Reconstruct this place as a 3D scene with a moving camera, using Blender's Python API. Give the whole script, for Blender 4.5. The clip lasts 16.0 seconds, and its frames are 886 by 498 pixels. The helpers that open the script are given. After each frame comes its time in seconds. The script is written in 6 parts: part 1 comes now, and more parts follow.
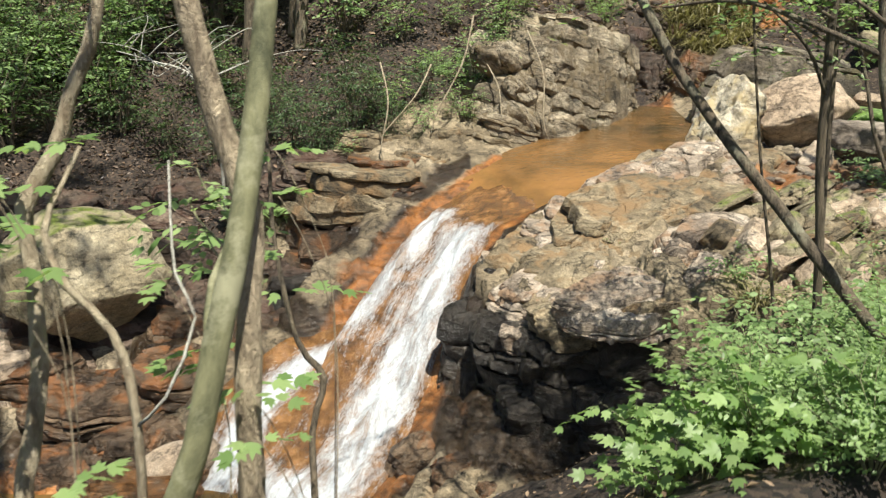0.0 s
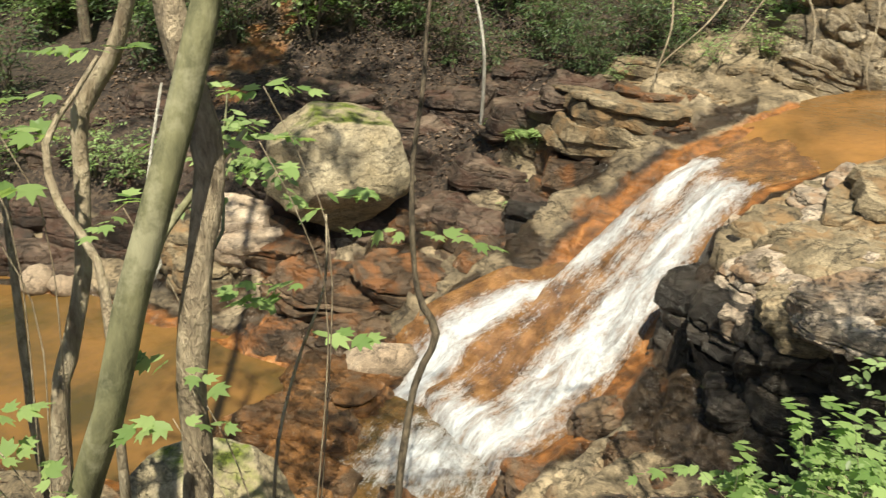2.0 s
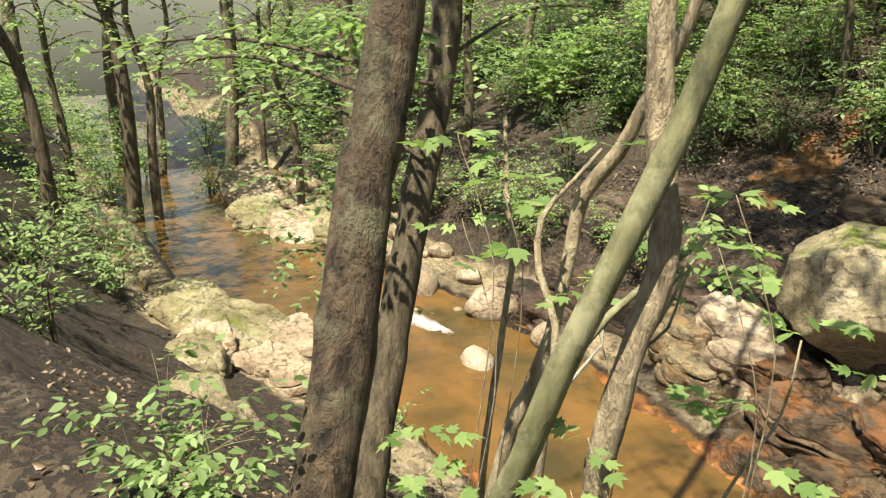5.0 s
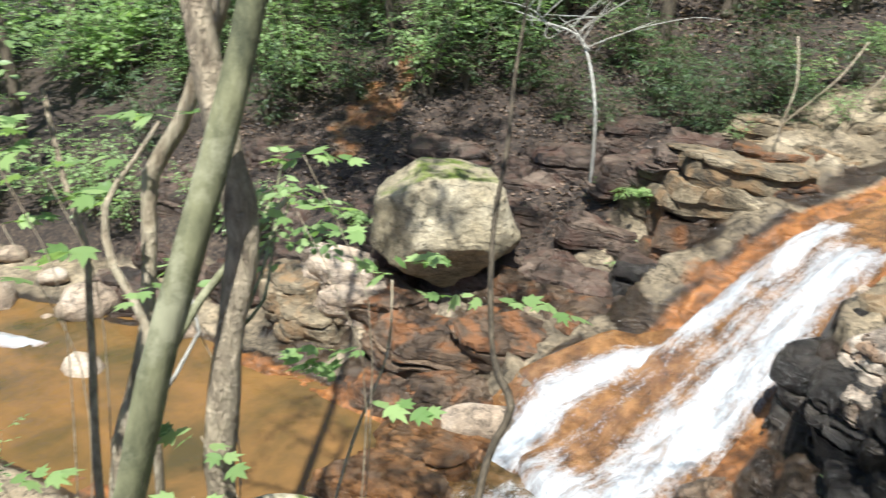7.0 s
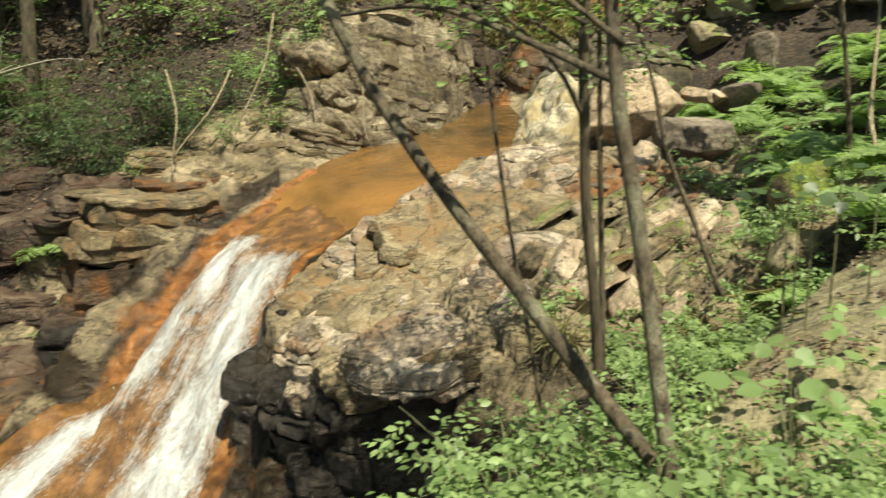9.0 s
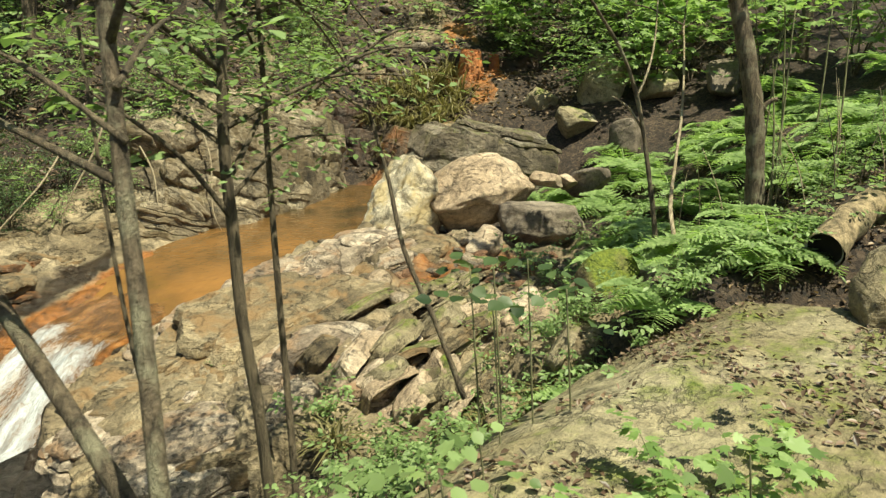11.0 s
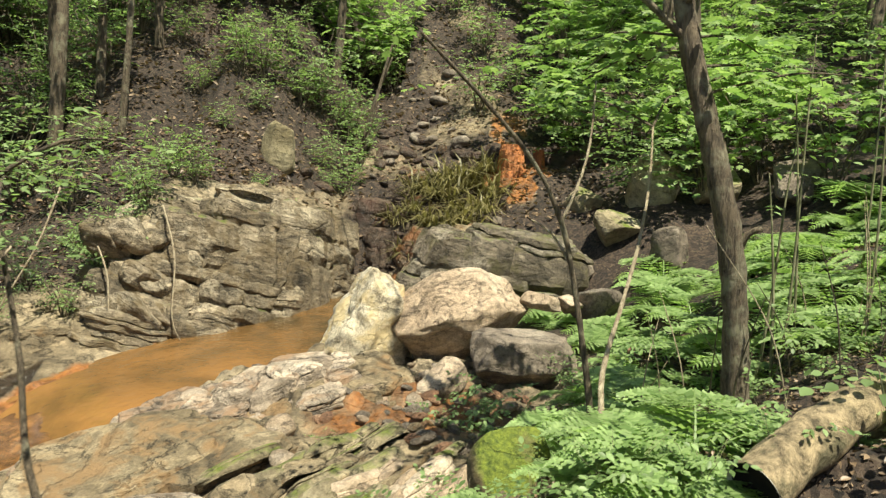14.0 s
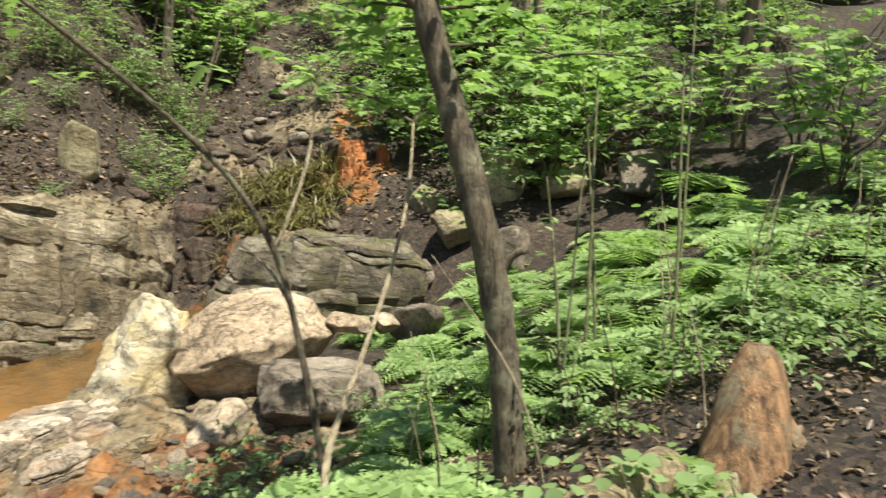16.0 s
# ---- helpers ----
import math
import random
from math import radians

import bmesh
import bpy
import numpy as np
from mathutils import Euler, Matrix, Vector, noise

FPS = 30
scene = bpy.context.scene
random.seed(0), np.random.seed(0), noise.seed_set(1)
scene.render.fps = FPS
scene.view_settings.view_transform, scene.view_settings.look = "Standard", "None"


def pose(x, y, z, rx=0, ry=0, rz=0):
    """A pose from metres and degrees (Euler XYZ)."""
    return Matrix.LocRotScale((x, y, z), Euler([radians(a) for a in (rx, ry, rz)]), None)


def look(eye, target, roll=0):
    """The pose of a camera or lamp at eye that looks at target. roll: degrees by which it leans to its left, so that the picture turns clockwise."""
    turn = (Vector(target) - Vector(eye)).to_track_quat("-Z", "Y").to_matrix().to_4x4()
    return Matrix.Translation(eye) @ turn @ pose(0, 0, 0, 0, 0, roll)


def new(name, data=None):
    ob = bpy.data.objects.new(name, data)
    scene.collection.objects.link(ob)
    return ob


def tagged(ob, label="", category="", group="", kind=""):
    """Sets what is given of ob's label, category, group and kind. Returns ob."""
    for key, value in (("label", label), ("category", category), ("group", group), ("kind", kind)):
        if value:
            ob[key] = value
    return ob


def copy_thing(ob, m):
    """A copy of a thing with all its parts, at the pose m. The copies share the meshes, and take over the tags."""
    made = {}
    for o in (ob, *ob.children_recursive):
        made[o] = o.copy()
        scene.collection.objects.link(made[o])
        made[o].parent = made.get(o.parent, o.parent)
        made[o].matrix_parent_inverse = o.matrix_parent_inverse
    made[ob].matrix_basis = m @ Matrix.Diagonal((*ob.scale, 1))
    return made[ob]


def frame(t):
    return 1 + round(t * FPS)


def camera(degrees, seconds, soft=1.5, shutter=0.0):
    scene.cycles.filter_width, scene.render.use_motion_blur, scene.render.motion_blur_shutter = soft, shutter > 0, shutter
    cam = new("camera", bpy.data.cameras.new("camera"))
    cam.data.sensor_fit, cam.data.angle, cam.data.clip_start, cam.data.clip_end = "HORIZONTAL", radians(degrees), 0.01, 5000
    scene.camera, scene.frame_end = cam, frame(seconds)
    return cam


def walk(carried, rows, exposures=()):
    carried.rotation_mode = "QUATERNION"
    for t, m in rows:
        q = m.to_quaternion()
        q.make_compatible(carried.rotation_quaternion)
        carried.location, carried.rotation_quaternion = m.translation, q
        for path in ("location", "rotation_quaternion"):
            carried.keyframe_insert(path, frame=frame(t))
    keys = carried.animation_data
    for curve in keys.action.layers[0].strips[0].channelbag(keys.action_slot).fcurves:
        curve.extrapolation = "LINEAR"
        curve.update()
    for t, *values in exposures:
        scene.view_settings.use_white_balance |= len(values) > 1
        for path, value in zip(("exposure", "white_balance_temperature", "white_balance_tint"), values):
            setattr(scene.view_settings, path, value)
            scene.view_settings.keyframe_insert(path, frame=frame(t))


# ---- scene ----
cam = camera(59.6, 16.0, soft=1.3, shutter=0.3)
EXPOSURE = 0.78
METRES, EYE, TILT, LEAN, TURN = 8.0, 1.5, -19.0, 0.0, 0.0
ROWS = [
    (0.0, 0.0, 0.0, 0.0, 0.0, 0.0, -0.0),
    (0.5, 0.0337, 0.0422, 0.0164, 2.82, -0.52, -1.88),
    (1.0, 0.055, 0.0654, 0.0234, 8.87, -2.72, -4.21),
    (1.5, 0.0843, 0.0852, 0.0284, 16.31, -5.37, -6.76),
    (2.0, 0.0921, 0.0946, 0.0314, 22.65, -7.9, -8.94),
    (2.5, 0.0892, 0.113, 0.0349, 27.93, -9.82, -10.8),
    (3.0, 0.1026, 0.1211, 0.0362, 33.23, -11.09, -12.33),
    (3.5, 0.1189, 0.1156, 0.036, 41.47, -11.23, -13.61),
    (4.0, 0.1152, 0.1023, 0.037, 52.53, -10.54, -14.97),
    (4.2, 0.1145, 0.103, 0.0372, 56.43, -10.39, -15.54),
    (5.25, 0.111, 0.108, 0.038, 62.4, -10.0, -16.97),
    (6.3, 0.107, 0.1145, 0.0388, 46.48, -7.57, -14.14),
    (6.5, 0.1065, 0.1162, 0.0393, 42.16, -6.85, -12.85),
    (7.0, 0.1049, 0.123, 0.0418, 31.64, -5.5, -9.89),
    (7.5, 0.108, 0.1288, 0.0435, 21.13, -4.18, -6.65),
    (8.0, 0.1131, 0.1368, 0.0457, 10.55, -2.91, -3.16),
    (8.5, 0.1172, 0.1408, 0.0478, 0.64, -1.8, 0.3),
    (9.0, 0.132, 0.1402, 0.0511, -8.55, -0.82, 3.51),
    (9.5, 0.1775, 0.1319, 0.0508, -13.02, 0.49, 4.13),
    (10.0, 0.2255, 0.132, 0.0517, -14.74, 2.01, 3.75),
    (12.5, 0.4416, 0.2272, 0.0887, -8.3, 7.63, 2.02),
    (13.0, 0.5116, 0.2518, 0.1108, -6.56, 8.82, 1.24),
    (13.5, 0.5513, 0.2782, 0.1312, -5.5, 9.82, 0.53),
    (14.0, 0.5834, 0.3124, 0.1405, -4.76, 10.92, 0.01),
    (14.5, 0.6323, 0.3415, 0.1547, -4.23, 11.58, -0.08),
    (15.0, 0.6728, 0.3801, 0.1698, -5.34, 11.83, 0.51),
    (15.5, 0.703, 0.4166, 0.1892, -7.28, 11.35, 1.66),
    (16.0, 0.7447, 0.4405, 0.1949, -11.6, 10.14, 3.71),
]
walk(cam, [(t, pose(0, 0, EYE, TILT, LEAN, TURN) @ pose(METRES * x, METRES * y, METRES * z, 90 + pitch, roll, yaw)) for t, x, y, z, yaw, pitch, roll in ROWS],
     [(0.0, EXPOSURE + .04, 6500, 4), (2.5, EXPOSURE, 7400, 1), (3.5, EXPOSURE - .04, 7500, -2), (4.0, EXPOSURE + .24, 8500, 0), (4.2, EXPOSURE + .26, 8500, 0), (6.3, EXPOSURE + .42, 5200, 5), (7.2, EXPOSURE + .32, 6150, 5), (8.5, EXPOSURE - .02, 7550, 0), (9.3, EXPOSURE - .06, 7600, -8), (10.0, EXPOSURE - .06, 7700, -10), (12.5, EXPOSURE - .02, 7300, -2), (14.0, EXPOSURE + .08, 7100, -1), (16.0, EXPOSURE + .2, 6800, 1)])

# ---- sky and sun ----
SUN_EL, SUN_AZ = 66.0, 152.0        # degrees; azimuth clockwise from +y
world = bpy.data.worlds.new("world")
scene.world = world
world.use_nodes = True
wn = world.node_tree
sky = wn.nodes.new("ShaderNodeTexSky")
sky.sky_type = "NISHITA"
sky.sun_disc = False
sky.sun_elevation, sky.sun_rotation = radians(SUN_EL), radians(SUN_AZ)
wn.links.new(sky.outputs[0], wn.nodes["Background"].inputs[0])
wn.nodes["Background"].inputs[1].default_value = 0.075
sun_data = bpy.data.lights.new("sun", "SUN")
sun_data.energy, sun_data.angle, sun_data.color = 5.0, radians(0.6), (1.0, 0.95, 0.86)
sun = new("sun", sun_data)
sun_way = Vector((math.sin(radians(SUN_AZ)) * math.cos(radians(SUN_EL)), math.cos(radians(SUN_AZ)) * math.cos(radians(SUN_EL)), math.sin(radians(SUN_EL))))
sun.matrix_world = look(sun_way * 60, (0, 0, 0))


# ---- materials ----
def material(name):
    m = bpy.data.materials.new(name)
    m.use_nodes = True
    return m, m.node_tree, m.node_tree.nodes["Principled BSDF"]


def node(tree, kind, **values):
    n = tree.nodes.new(kind)
    for key, value in values.items():
        n.inputs[key.replace("_", " ")].default_value = value
    return n


def noise_node(tree, scale, detail=4.0, rough=0.6, vector=None, distortion=0.0):
    n = node(tree, "ShaderNodeTexNoise", Scale=scale, Detail=detail, Roughness=rough, Distortion=distortion)
    if vector is not None:
        tree.links.new(vector, n.inputs["Vector"])
    return n


def ramp(tree, socket, stops):
    n = tree.nodes.new("ShaderNodeValToRGB")
    while len(n.color_ramp.elements) < len(stops):
        n.color_ramp.elements.new(0.5)
    for e, (p, c) in zip(n.color_ramp.elements, stops):
        e.position = p
        e.color = (*c, 1) if len(c) == 3 else c
    tree.links.new(socket, n.inputs[0])
    return n.outputs[0]


def grey(v):
    return (v, v, v)


def mix(tree, fac, a, b, blend="MIX"):
    n = tree.nodes.new("ShaderNodeMix")
    n.data_type, n.blend_type = "RGBA", blend
    for socket, value in ((n.inputs[0], fac), (n.inputs[6], a), (n.inputs[7], b)):
        if isinstance(value, bpy.types.NodeSocket):
            tree.links.new(value, socket)
        elif isinstance(value, (int, float)):
            socket.default_value = value
        else:
            socket.default_value = (*value, 1)
    return n.outputs[2]


def bump(tree, height, strength, distance, normal=None):
    n = node(tree, "ShaderNodeBump", Strength=strength, Distance=distance)
    tree.links.new(height, n.inputs["Height"])
    if normal is not None:
        tree.links.new(normal, n.inputs["Normal"])
    return n.outputs[0]


def coords(tree, scale=(1, 1, 1), turn=(0, 0, 0), kind="Object"):
    c = tree.nodes.new("ShaderNodeTexCoord")
    m = node(tree, "ShaderNodeMapping")
    m.inputs["Scale"].default_value = scale
    m.inputs["Rotation"].default_value = [radians(a) for a in turn]
    tree.links.new(c.outputs[kind], m.inputs["Vector"])
    return m.outputs[0]


def rock_colour(tree, vec, dark, mid, light, strata=True):
    """Stone colour with broken facets, thin cracks, bedding and speckle; gives colour and a height for relief."""
    big = noise_node(tree, 0.9, 5, 0.6, vec)
    fine = noise_node(tree, 11, 6, 0.7, vec)
    colour = ramp(tree, big.outputs[0], [(0.3, dark), (0.5, mid), (0.7, light)])
    grit = noise_node(tree, 48, 4, 0.7, vec)
    colour = mix(tree, 0.6, colour, ramp(tree, grit.outputs[0], [(0.33, grey(0.5)), (0.5, grey(1.0)), (0.66, grey(1.4))]), "MULTIPLY")
    speck = ramp(tree, fine.outputs[0], [(0.3, grey(0.35)), (0.5, grey(0.95)), (0.7, grey(1.4))])
    colour = mix(tree, 0.7, colour, speck, "MULTIPLY")
    # flakes: squashed, warped cells, each with its own tone
    warp = mix(tree, 0.16, vec, noise_node(tree, 3.2, 5, 0.65, vec).outputs[1], "ADD")
    squash = node(tree, "ShaderNodeMapping")
    squash.inputs["Scale"].default_value = (1.0, 1.3, 2.6)
    squash.inputs["Rotation"].default_value = (radians(10), radians(14), radians(25))
    tree.links.new(warp, squash.inputs["Vector"])
    flake = node(tree, "ShaderNodeTexVoronoi", Scale=5.0, Randomness=1.0)
    tree.links.new(squash.outputs[0], flake.inputs["Vector"])
    tone = tree.nodes.new("ShaderNodeSeparateColor")
    tree.links.new(flake.outputs["Color"], tone.inputs[0])
    colour = mix(tree, 0.7 if strata else 0.3, colour, ramp(tree, tone.outputs[0], [(0.0, (0.6, 0.57, 0.53)), (0.5, (1.0, 0.98, 0.95)), (1.0, (1.35, 1.3, 1.24))]), "MULTIPLY")
    seam = noise_node(tree, 1.6, 6, 0.62, squash.outputs[0], 0.5)          # dark hairline seams where the noise crosses its middle
    crack = ramp(tree, seam.outputs[0], [(0.485, grey(1.0)), (0.497, grey(0.3)), (0.503, grey(0.3)), (0.515, grey(1.0))])
    colour = mix(tree, 0.8 if strata else 0.45, colour, crack, "MULTIPLY")
    parts = [(fine.outputs[0], 1.0), (tone.outputs[1], 0.55 if strata else 0.15), (crack, 0.5)]
    if strata:
        stretch = node(tree, "ShaderNodeMapping")
        stretch.inputs["Scale"].default_value = (0.9, 0.9, 3.4)
        stretch.inputs["Rotation"].default_value = (radians(14), radians(16), 0)
        tree.links.new(vec, stretch.inputs["Vector"])
        bands = noise_node(tree, 2.6, 6, 0.7, stretch.outputs[0], 1.1)
        band = ramp(tree, bands.outputs[0], [(0.34, grey(0.3)), (0.44, grey(0.9)), (0.62, grey(1.2))])
        colour = mix(tree, 0.45, colour, band, "MULTIPLY")
        parts.append((bands.outputs[0], 1.4))
    height = None
    for socket, weight in parts:
        add = node(tree, "ShaderNodeMath")
        add.operation = "MULTIPLY_ADD"
        add.inputs[1].default_value = weight
        add.inputs[2].default_value = 0.0
        tree.links.new(socket, add.inputs[0])
        if height is not None:
            tree.links.new(height, add.inputs[2])
        height = add.outputs[0]
    return colour, height


def stone_material(name, dark, mid, light, moss=0.0, rough=0.85, strata=False, stain=None, cracks=0.0):
    m, tree, bsdf = material(name)
    own = tree.nodes.new("ShaderNodeObjectInfo")
    away = node(tree, "ShaderNodeVectorMath")
    away.operation = "MULTIPLY_ADD"
    away.inputs[1].default_value = (37.0, 23.0, 51.0)
    tree.links.new(own.outputs["Random"], away.inputs[0])
    tree.links.new(coords(tree), away.inputs[2])
    vec = away.outputs[0]
    colour, height = rock_colour(tree, vec, dark, mid, light, strata)
    colour = mix(tree, 0.5, colour, ramp(tree, own.outputs["Random"], [(0.0, grey(0.72)), (1.0, grey(1.28))]), "MULTIPLY")
    if stain:
        spots = noise_node(tree, 2.4, 5, 0.65, vec, 0.4)
        f = ramp(tree, spots.outputs[0], [(0.5, grey(0)), (0.62, grey(1))])
        colour = mix(tree, f, colour, stain)
    if cracks:                                            # joints that split the rock into blocks
        warp = mix(tree, 0.22, vec, noise_node(tree, 2.5, 4, 0.6, vec).outputs[1], "ADD")
        squash = node(tree, "ShaderNodeMapping")
        squash.inputs["Scale"].default_value = (1.0, 1.0, 1.9)
        squash.inputs["Rotation"].default_value = (radians(12), radians(24), radians(20))
        tree.links.new(warp, squash.inputs["Vector"])
        cell = node(tree, "ShaderNodeTexVoronoi", Scale=cracks, Randomness=1.0)
        cell.feature = "DISTANCE_TO_EDGE"
        tree.links.new(squash.outputs[0], cell.inputs["Vector"])
        joint = ramp(tree, cell.outputs["Distance"], [(0.0, grey(0.25)), (0.012, grey(0.8)), (0.03, grey(1.0))])
        some = ramp(tree, noise_node(tree, 1.3, 4, 0.6, vec).outputs[0], [(0.45, grey(0)), (0.56, grey(1))])
        joint = mix(tree, some, grey(1.0), joint)
        colour = mix(tree, 0.9, colour, joint, "MULTIPLY")
        deeper = node(tree, "ShaderNodeMath")
        deeper.operation = "MULTIPLY_ADD"
        deeper.inputs[1].default_value = 0.8
        tree.links.new(joint, deeper.inputs[0])
        tree.links.new(height, deeper.inputs[2])
        height = deeper.outputs[0]
    if moss:
        geo = tree.nodes.new("ShaderNodeNewGeometry")
        sep = tree.nodes.new("ShaderNodeSeparateXYZ")
        tree.links.new(geo.outputs["Normal"], sep.inputs[0])
        patch = noise_node(tree, 3.0, 5, 0.7, vec)
        both = node(tree, "ShaderNodeMath")
        both.operation = "MULTIPLY"
        tree.links.new(sep.outputs[2], both.inputs[0])
        tree.links.new(patch.outputs[0], both.inputs[1])
        f = ramp(tree, both.outputs[0], [(0.52 - 0.4 * moss, grey(0)), (0.72 - 0.4 * moss, grey(1))])
        green = ramp(tree, noise_node(tree, 30, 3, 0.6, vec).outputs[0], [(0.3, (0.05, 0.075, 0.01)), (0.7, (0.2, 0.24, 0.03))])
        colour = mix(tree, f, colour, green)
    tree.links.new(colour, bsdf.inputs["Base Color"])
    bsdf.inputs["Roughness"].default_value = rough
    tree.links.new(bump(tree, height, 1.0, 0.05), bsdf.inputs["Normal"])
    return m


def ground_material():
    """Bare bedded rock, leaf litter, iron-stained rock and rock dark with wet and painted shade, by the ground's own
    soil map.
    """
    m, tree, bsdf = material("ground")
    vec = coords(tree)
    soil = tree.nodes.new("ShaderNodeAttribute")
    soil.attribute_name = "soil"
    sep = tree.nodes.new("ShaderNodeSeparateColor")
    tree.links.new(soil.outputs["Color"], sep.inputs[0])
    rock, height = rock_colour(tree, vec, (0.09, 0.068, 0.042), (0.23, 0.18, 0.115), (0.38, 0.31, 0.215))
    edge = noise_node(tree, 3.0, 6, 0.7, vec)

    def mask(socket, gain=0.7):
        a = node(tree, "ShaderNodeMath")
        a.operation = "MULTIPLY_ADD"
        a.inputs[1].default_value = gain
        tree.links.new(edge.outputs[0], a.inputs[0])
        b = node(tree, "ShaderNodeMath")
        b.operation = "SUBTRACT"
        b.inputs[1].default_value = gain * 0.5
        tree.links.new(socket, a.inputs[2])
        tree.links.new(a.outputs[0], b.inputs[0])
        return ramp(tree, b.outputs[0], [(0.35, grey(0)), (0.65, grey(1))])

    crumbs = node(tree, "ShaderNodeTexVoronoi", Scale=26.0, Randomness=1.0)
    warp = noise_node(tree, 9, 3, 0.6, vec)
    tree.links.new(mix(tree, 0.16, vec, warp.outputs[1], "ADD"), crumbs.inputs["Vector"])
    tone = tree.nodes.new("ShaderNodeSeparateColor")
    tree.links.new(crumbs.outputs["Color"], tone.inputs[0])
    litter = ramp(tree, tone.outputs[0], [(0.0, (0.01, 0.007, 0.005)), (0.45, (0.032, 0.02, 0.014)), (0.8, (0.07, 0.045, 0.03)), (1.0, (0.1, 0.07, 0.048))])
    litter = mix(tree, 0.6, litter, ramp(tree, noise_node(tree, 0.8, 5, 0.6, vec).outputs[0], [(0.35, grey(0.45)), (0.65, grey(1.2))]), "MULTIPLY")
    iron = ramp(tree, noise_node(tree, 4, 6, 0.7, vec, 0.5).outputs[0], [(0.32, (0.05, 0.025, 0.012)), (0.45, (0.16, 0.065, 0.02)), (0.58, (0.30, 0.115, 0.03)), (0.72, (0.42, 0.21, 0.08))])
    # one dark tone for wet rock and for shade painted under the rim
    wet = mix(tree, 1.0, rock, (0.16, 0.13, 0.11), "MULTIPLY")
    f_litter, f_iron, f_wet_shade = mask(sep.outputs[0]), mask(sep.outputs[1]), mask(sep.outputs[2])
    colour = mix(tree, f_iron, mix(tree, f_wet_shade, rock, wet), iron)
    colour = mix(tree, f_litter, colour, litter)
    tree.links.new(colour, bsdf.inputs["Base Color"])
    gloss = mix(tree, f_wet_shade, mix(tree, f_iron, grey(0.85), grey(0.45)), grey(0.3))
    tree.links.new(mix(tree, f_litter, gloss, grey(0.85)), bsdf.inputs["Roughness"])
    relief = mix(tree, f_litter, height, noise_node(tree, 30, 5, 0.7, vec, 0.4).outputs[0])
    tree.links.new(bump(tree, relief, 0.9, 0.035), bsdf.inputs["Normal"])
    return m


def leaf_material(name, dark, light, clear=0.45):
    m, tree, bsdf = material(name)
    geo = tree.nodes.new("ShaderNodeNewGeometry")
    info = tree.nodes.new("ShaderNodeObjectInfo")
    colour = ramp(tree, geo.outputs["Random Per Island"], [(0.0, dark), (1.0, light)])
    colour = mix(tree, 0.35, colour, ramp(tree, info.outputs["Random"], [(0.0, grey(0.7)), (1.0, grey(1.25))]), "MULTIPLY")
    tree.links.new(colour, bsdf.inputs["Base Color"])
    bsdf.inputs["Roughness"].default_value = 0.45
    thin = tree.nodes.new("ShaderNodeBsdfTranslucent")
    tree.links.new(mix(tree, 1.0, colour, (1.05, 1.15, 0.72), "MULTIPLY"), thin.inputs["Color"])
    both = node(tree, "ShaderNodeMixShader", Fac=clear)
    tree.links.new(bsdf.outputs[0], both.inputs[1])
    tree.links.new(thin.outputs[0], both.inputs[2])
    tree.links.new(both.outputs[0], tree.nodes["Material Output"].inputs["Surface"])
    return m


def bark_material(name, dark, light, stretch=0.12, scale=24.0, patch=None, depth=0.05):
    m, tree, bsdf = material(name)
    vec = coords(tree, (1, 1, stretch))
    grain = noise_node(tree, scale, 6, 0.7, vec, 0.3)
    colour = ramp(tree, grain.outputs[0], [(0.35, dark), (0.62, light)])
    if patch:
        f = ramp(tree, noise_node(tree, 5, 5, 0.7, coords(tree)).outputs[0], [(0.5, grey(0)), (0.64, grey(1))])
        colour = mix(tree, f, colour, patch)
    tree.links.new(colour, bsdf.inputs["Base Color"])
    bsdf.inputs["Roughness"].default_value = 0.85
    tree.links.new(bump(tree, grain.outputs[0], 1.0, depth), bsdf.inputs["Normal"])
    return m


def pool_material(name, shallow, deep, ripple, scale, upstream=None):
    m, tree, bsdf = material(name)
    vec = coords(tree)
    silt = noise_node(tree, 0.8, 5, 0.6, vec, 0.4)
    colour = ramp(tree, silt.outputs[0], [(0.35, deep), (0.65, shallow)])
    if upstream:                                          # dark reflections at the pool's upper end, painted into the colour
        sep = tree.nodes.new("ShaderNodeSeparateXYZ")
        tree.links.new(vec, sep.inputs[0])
        # runs from none to full painted reflection, going upstream
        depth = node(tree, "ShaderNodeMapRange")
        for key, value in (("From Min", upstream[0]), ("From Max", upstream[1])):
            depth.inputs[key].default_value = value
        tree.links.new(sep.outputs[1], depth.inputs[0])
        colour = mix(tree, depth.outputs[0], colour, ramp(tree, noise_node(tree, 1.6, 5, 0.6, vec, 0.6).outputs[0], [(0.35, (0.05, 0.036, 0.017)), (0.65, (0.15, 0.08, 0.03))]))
    tree.links.new(colour, bsdf.inputs["Base Color"])
    bsdf.inputs["Roughness"].default_value = 0.06
    bsdf.inputs["IOR"].default_value = 1.33
    waves = noise_node(tree, scale, 3, 0.5, vec, 0.3)
    tree.links.new(bump(tree, waves.outputs[0], ripple, 0.04), bsdf.inputs["Normal"])
    return m


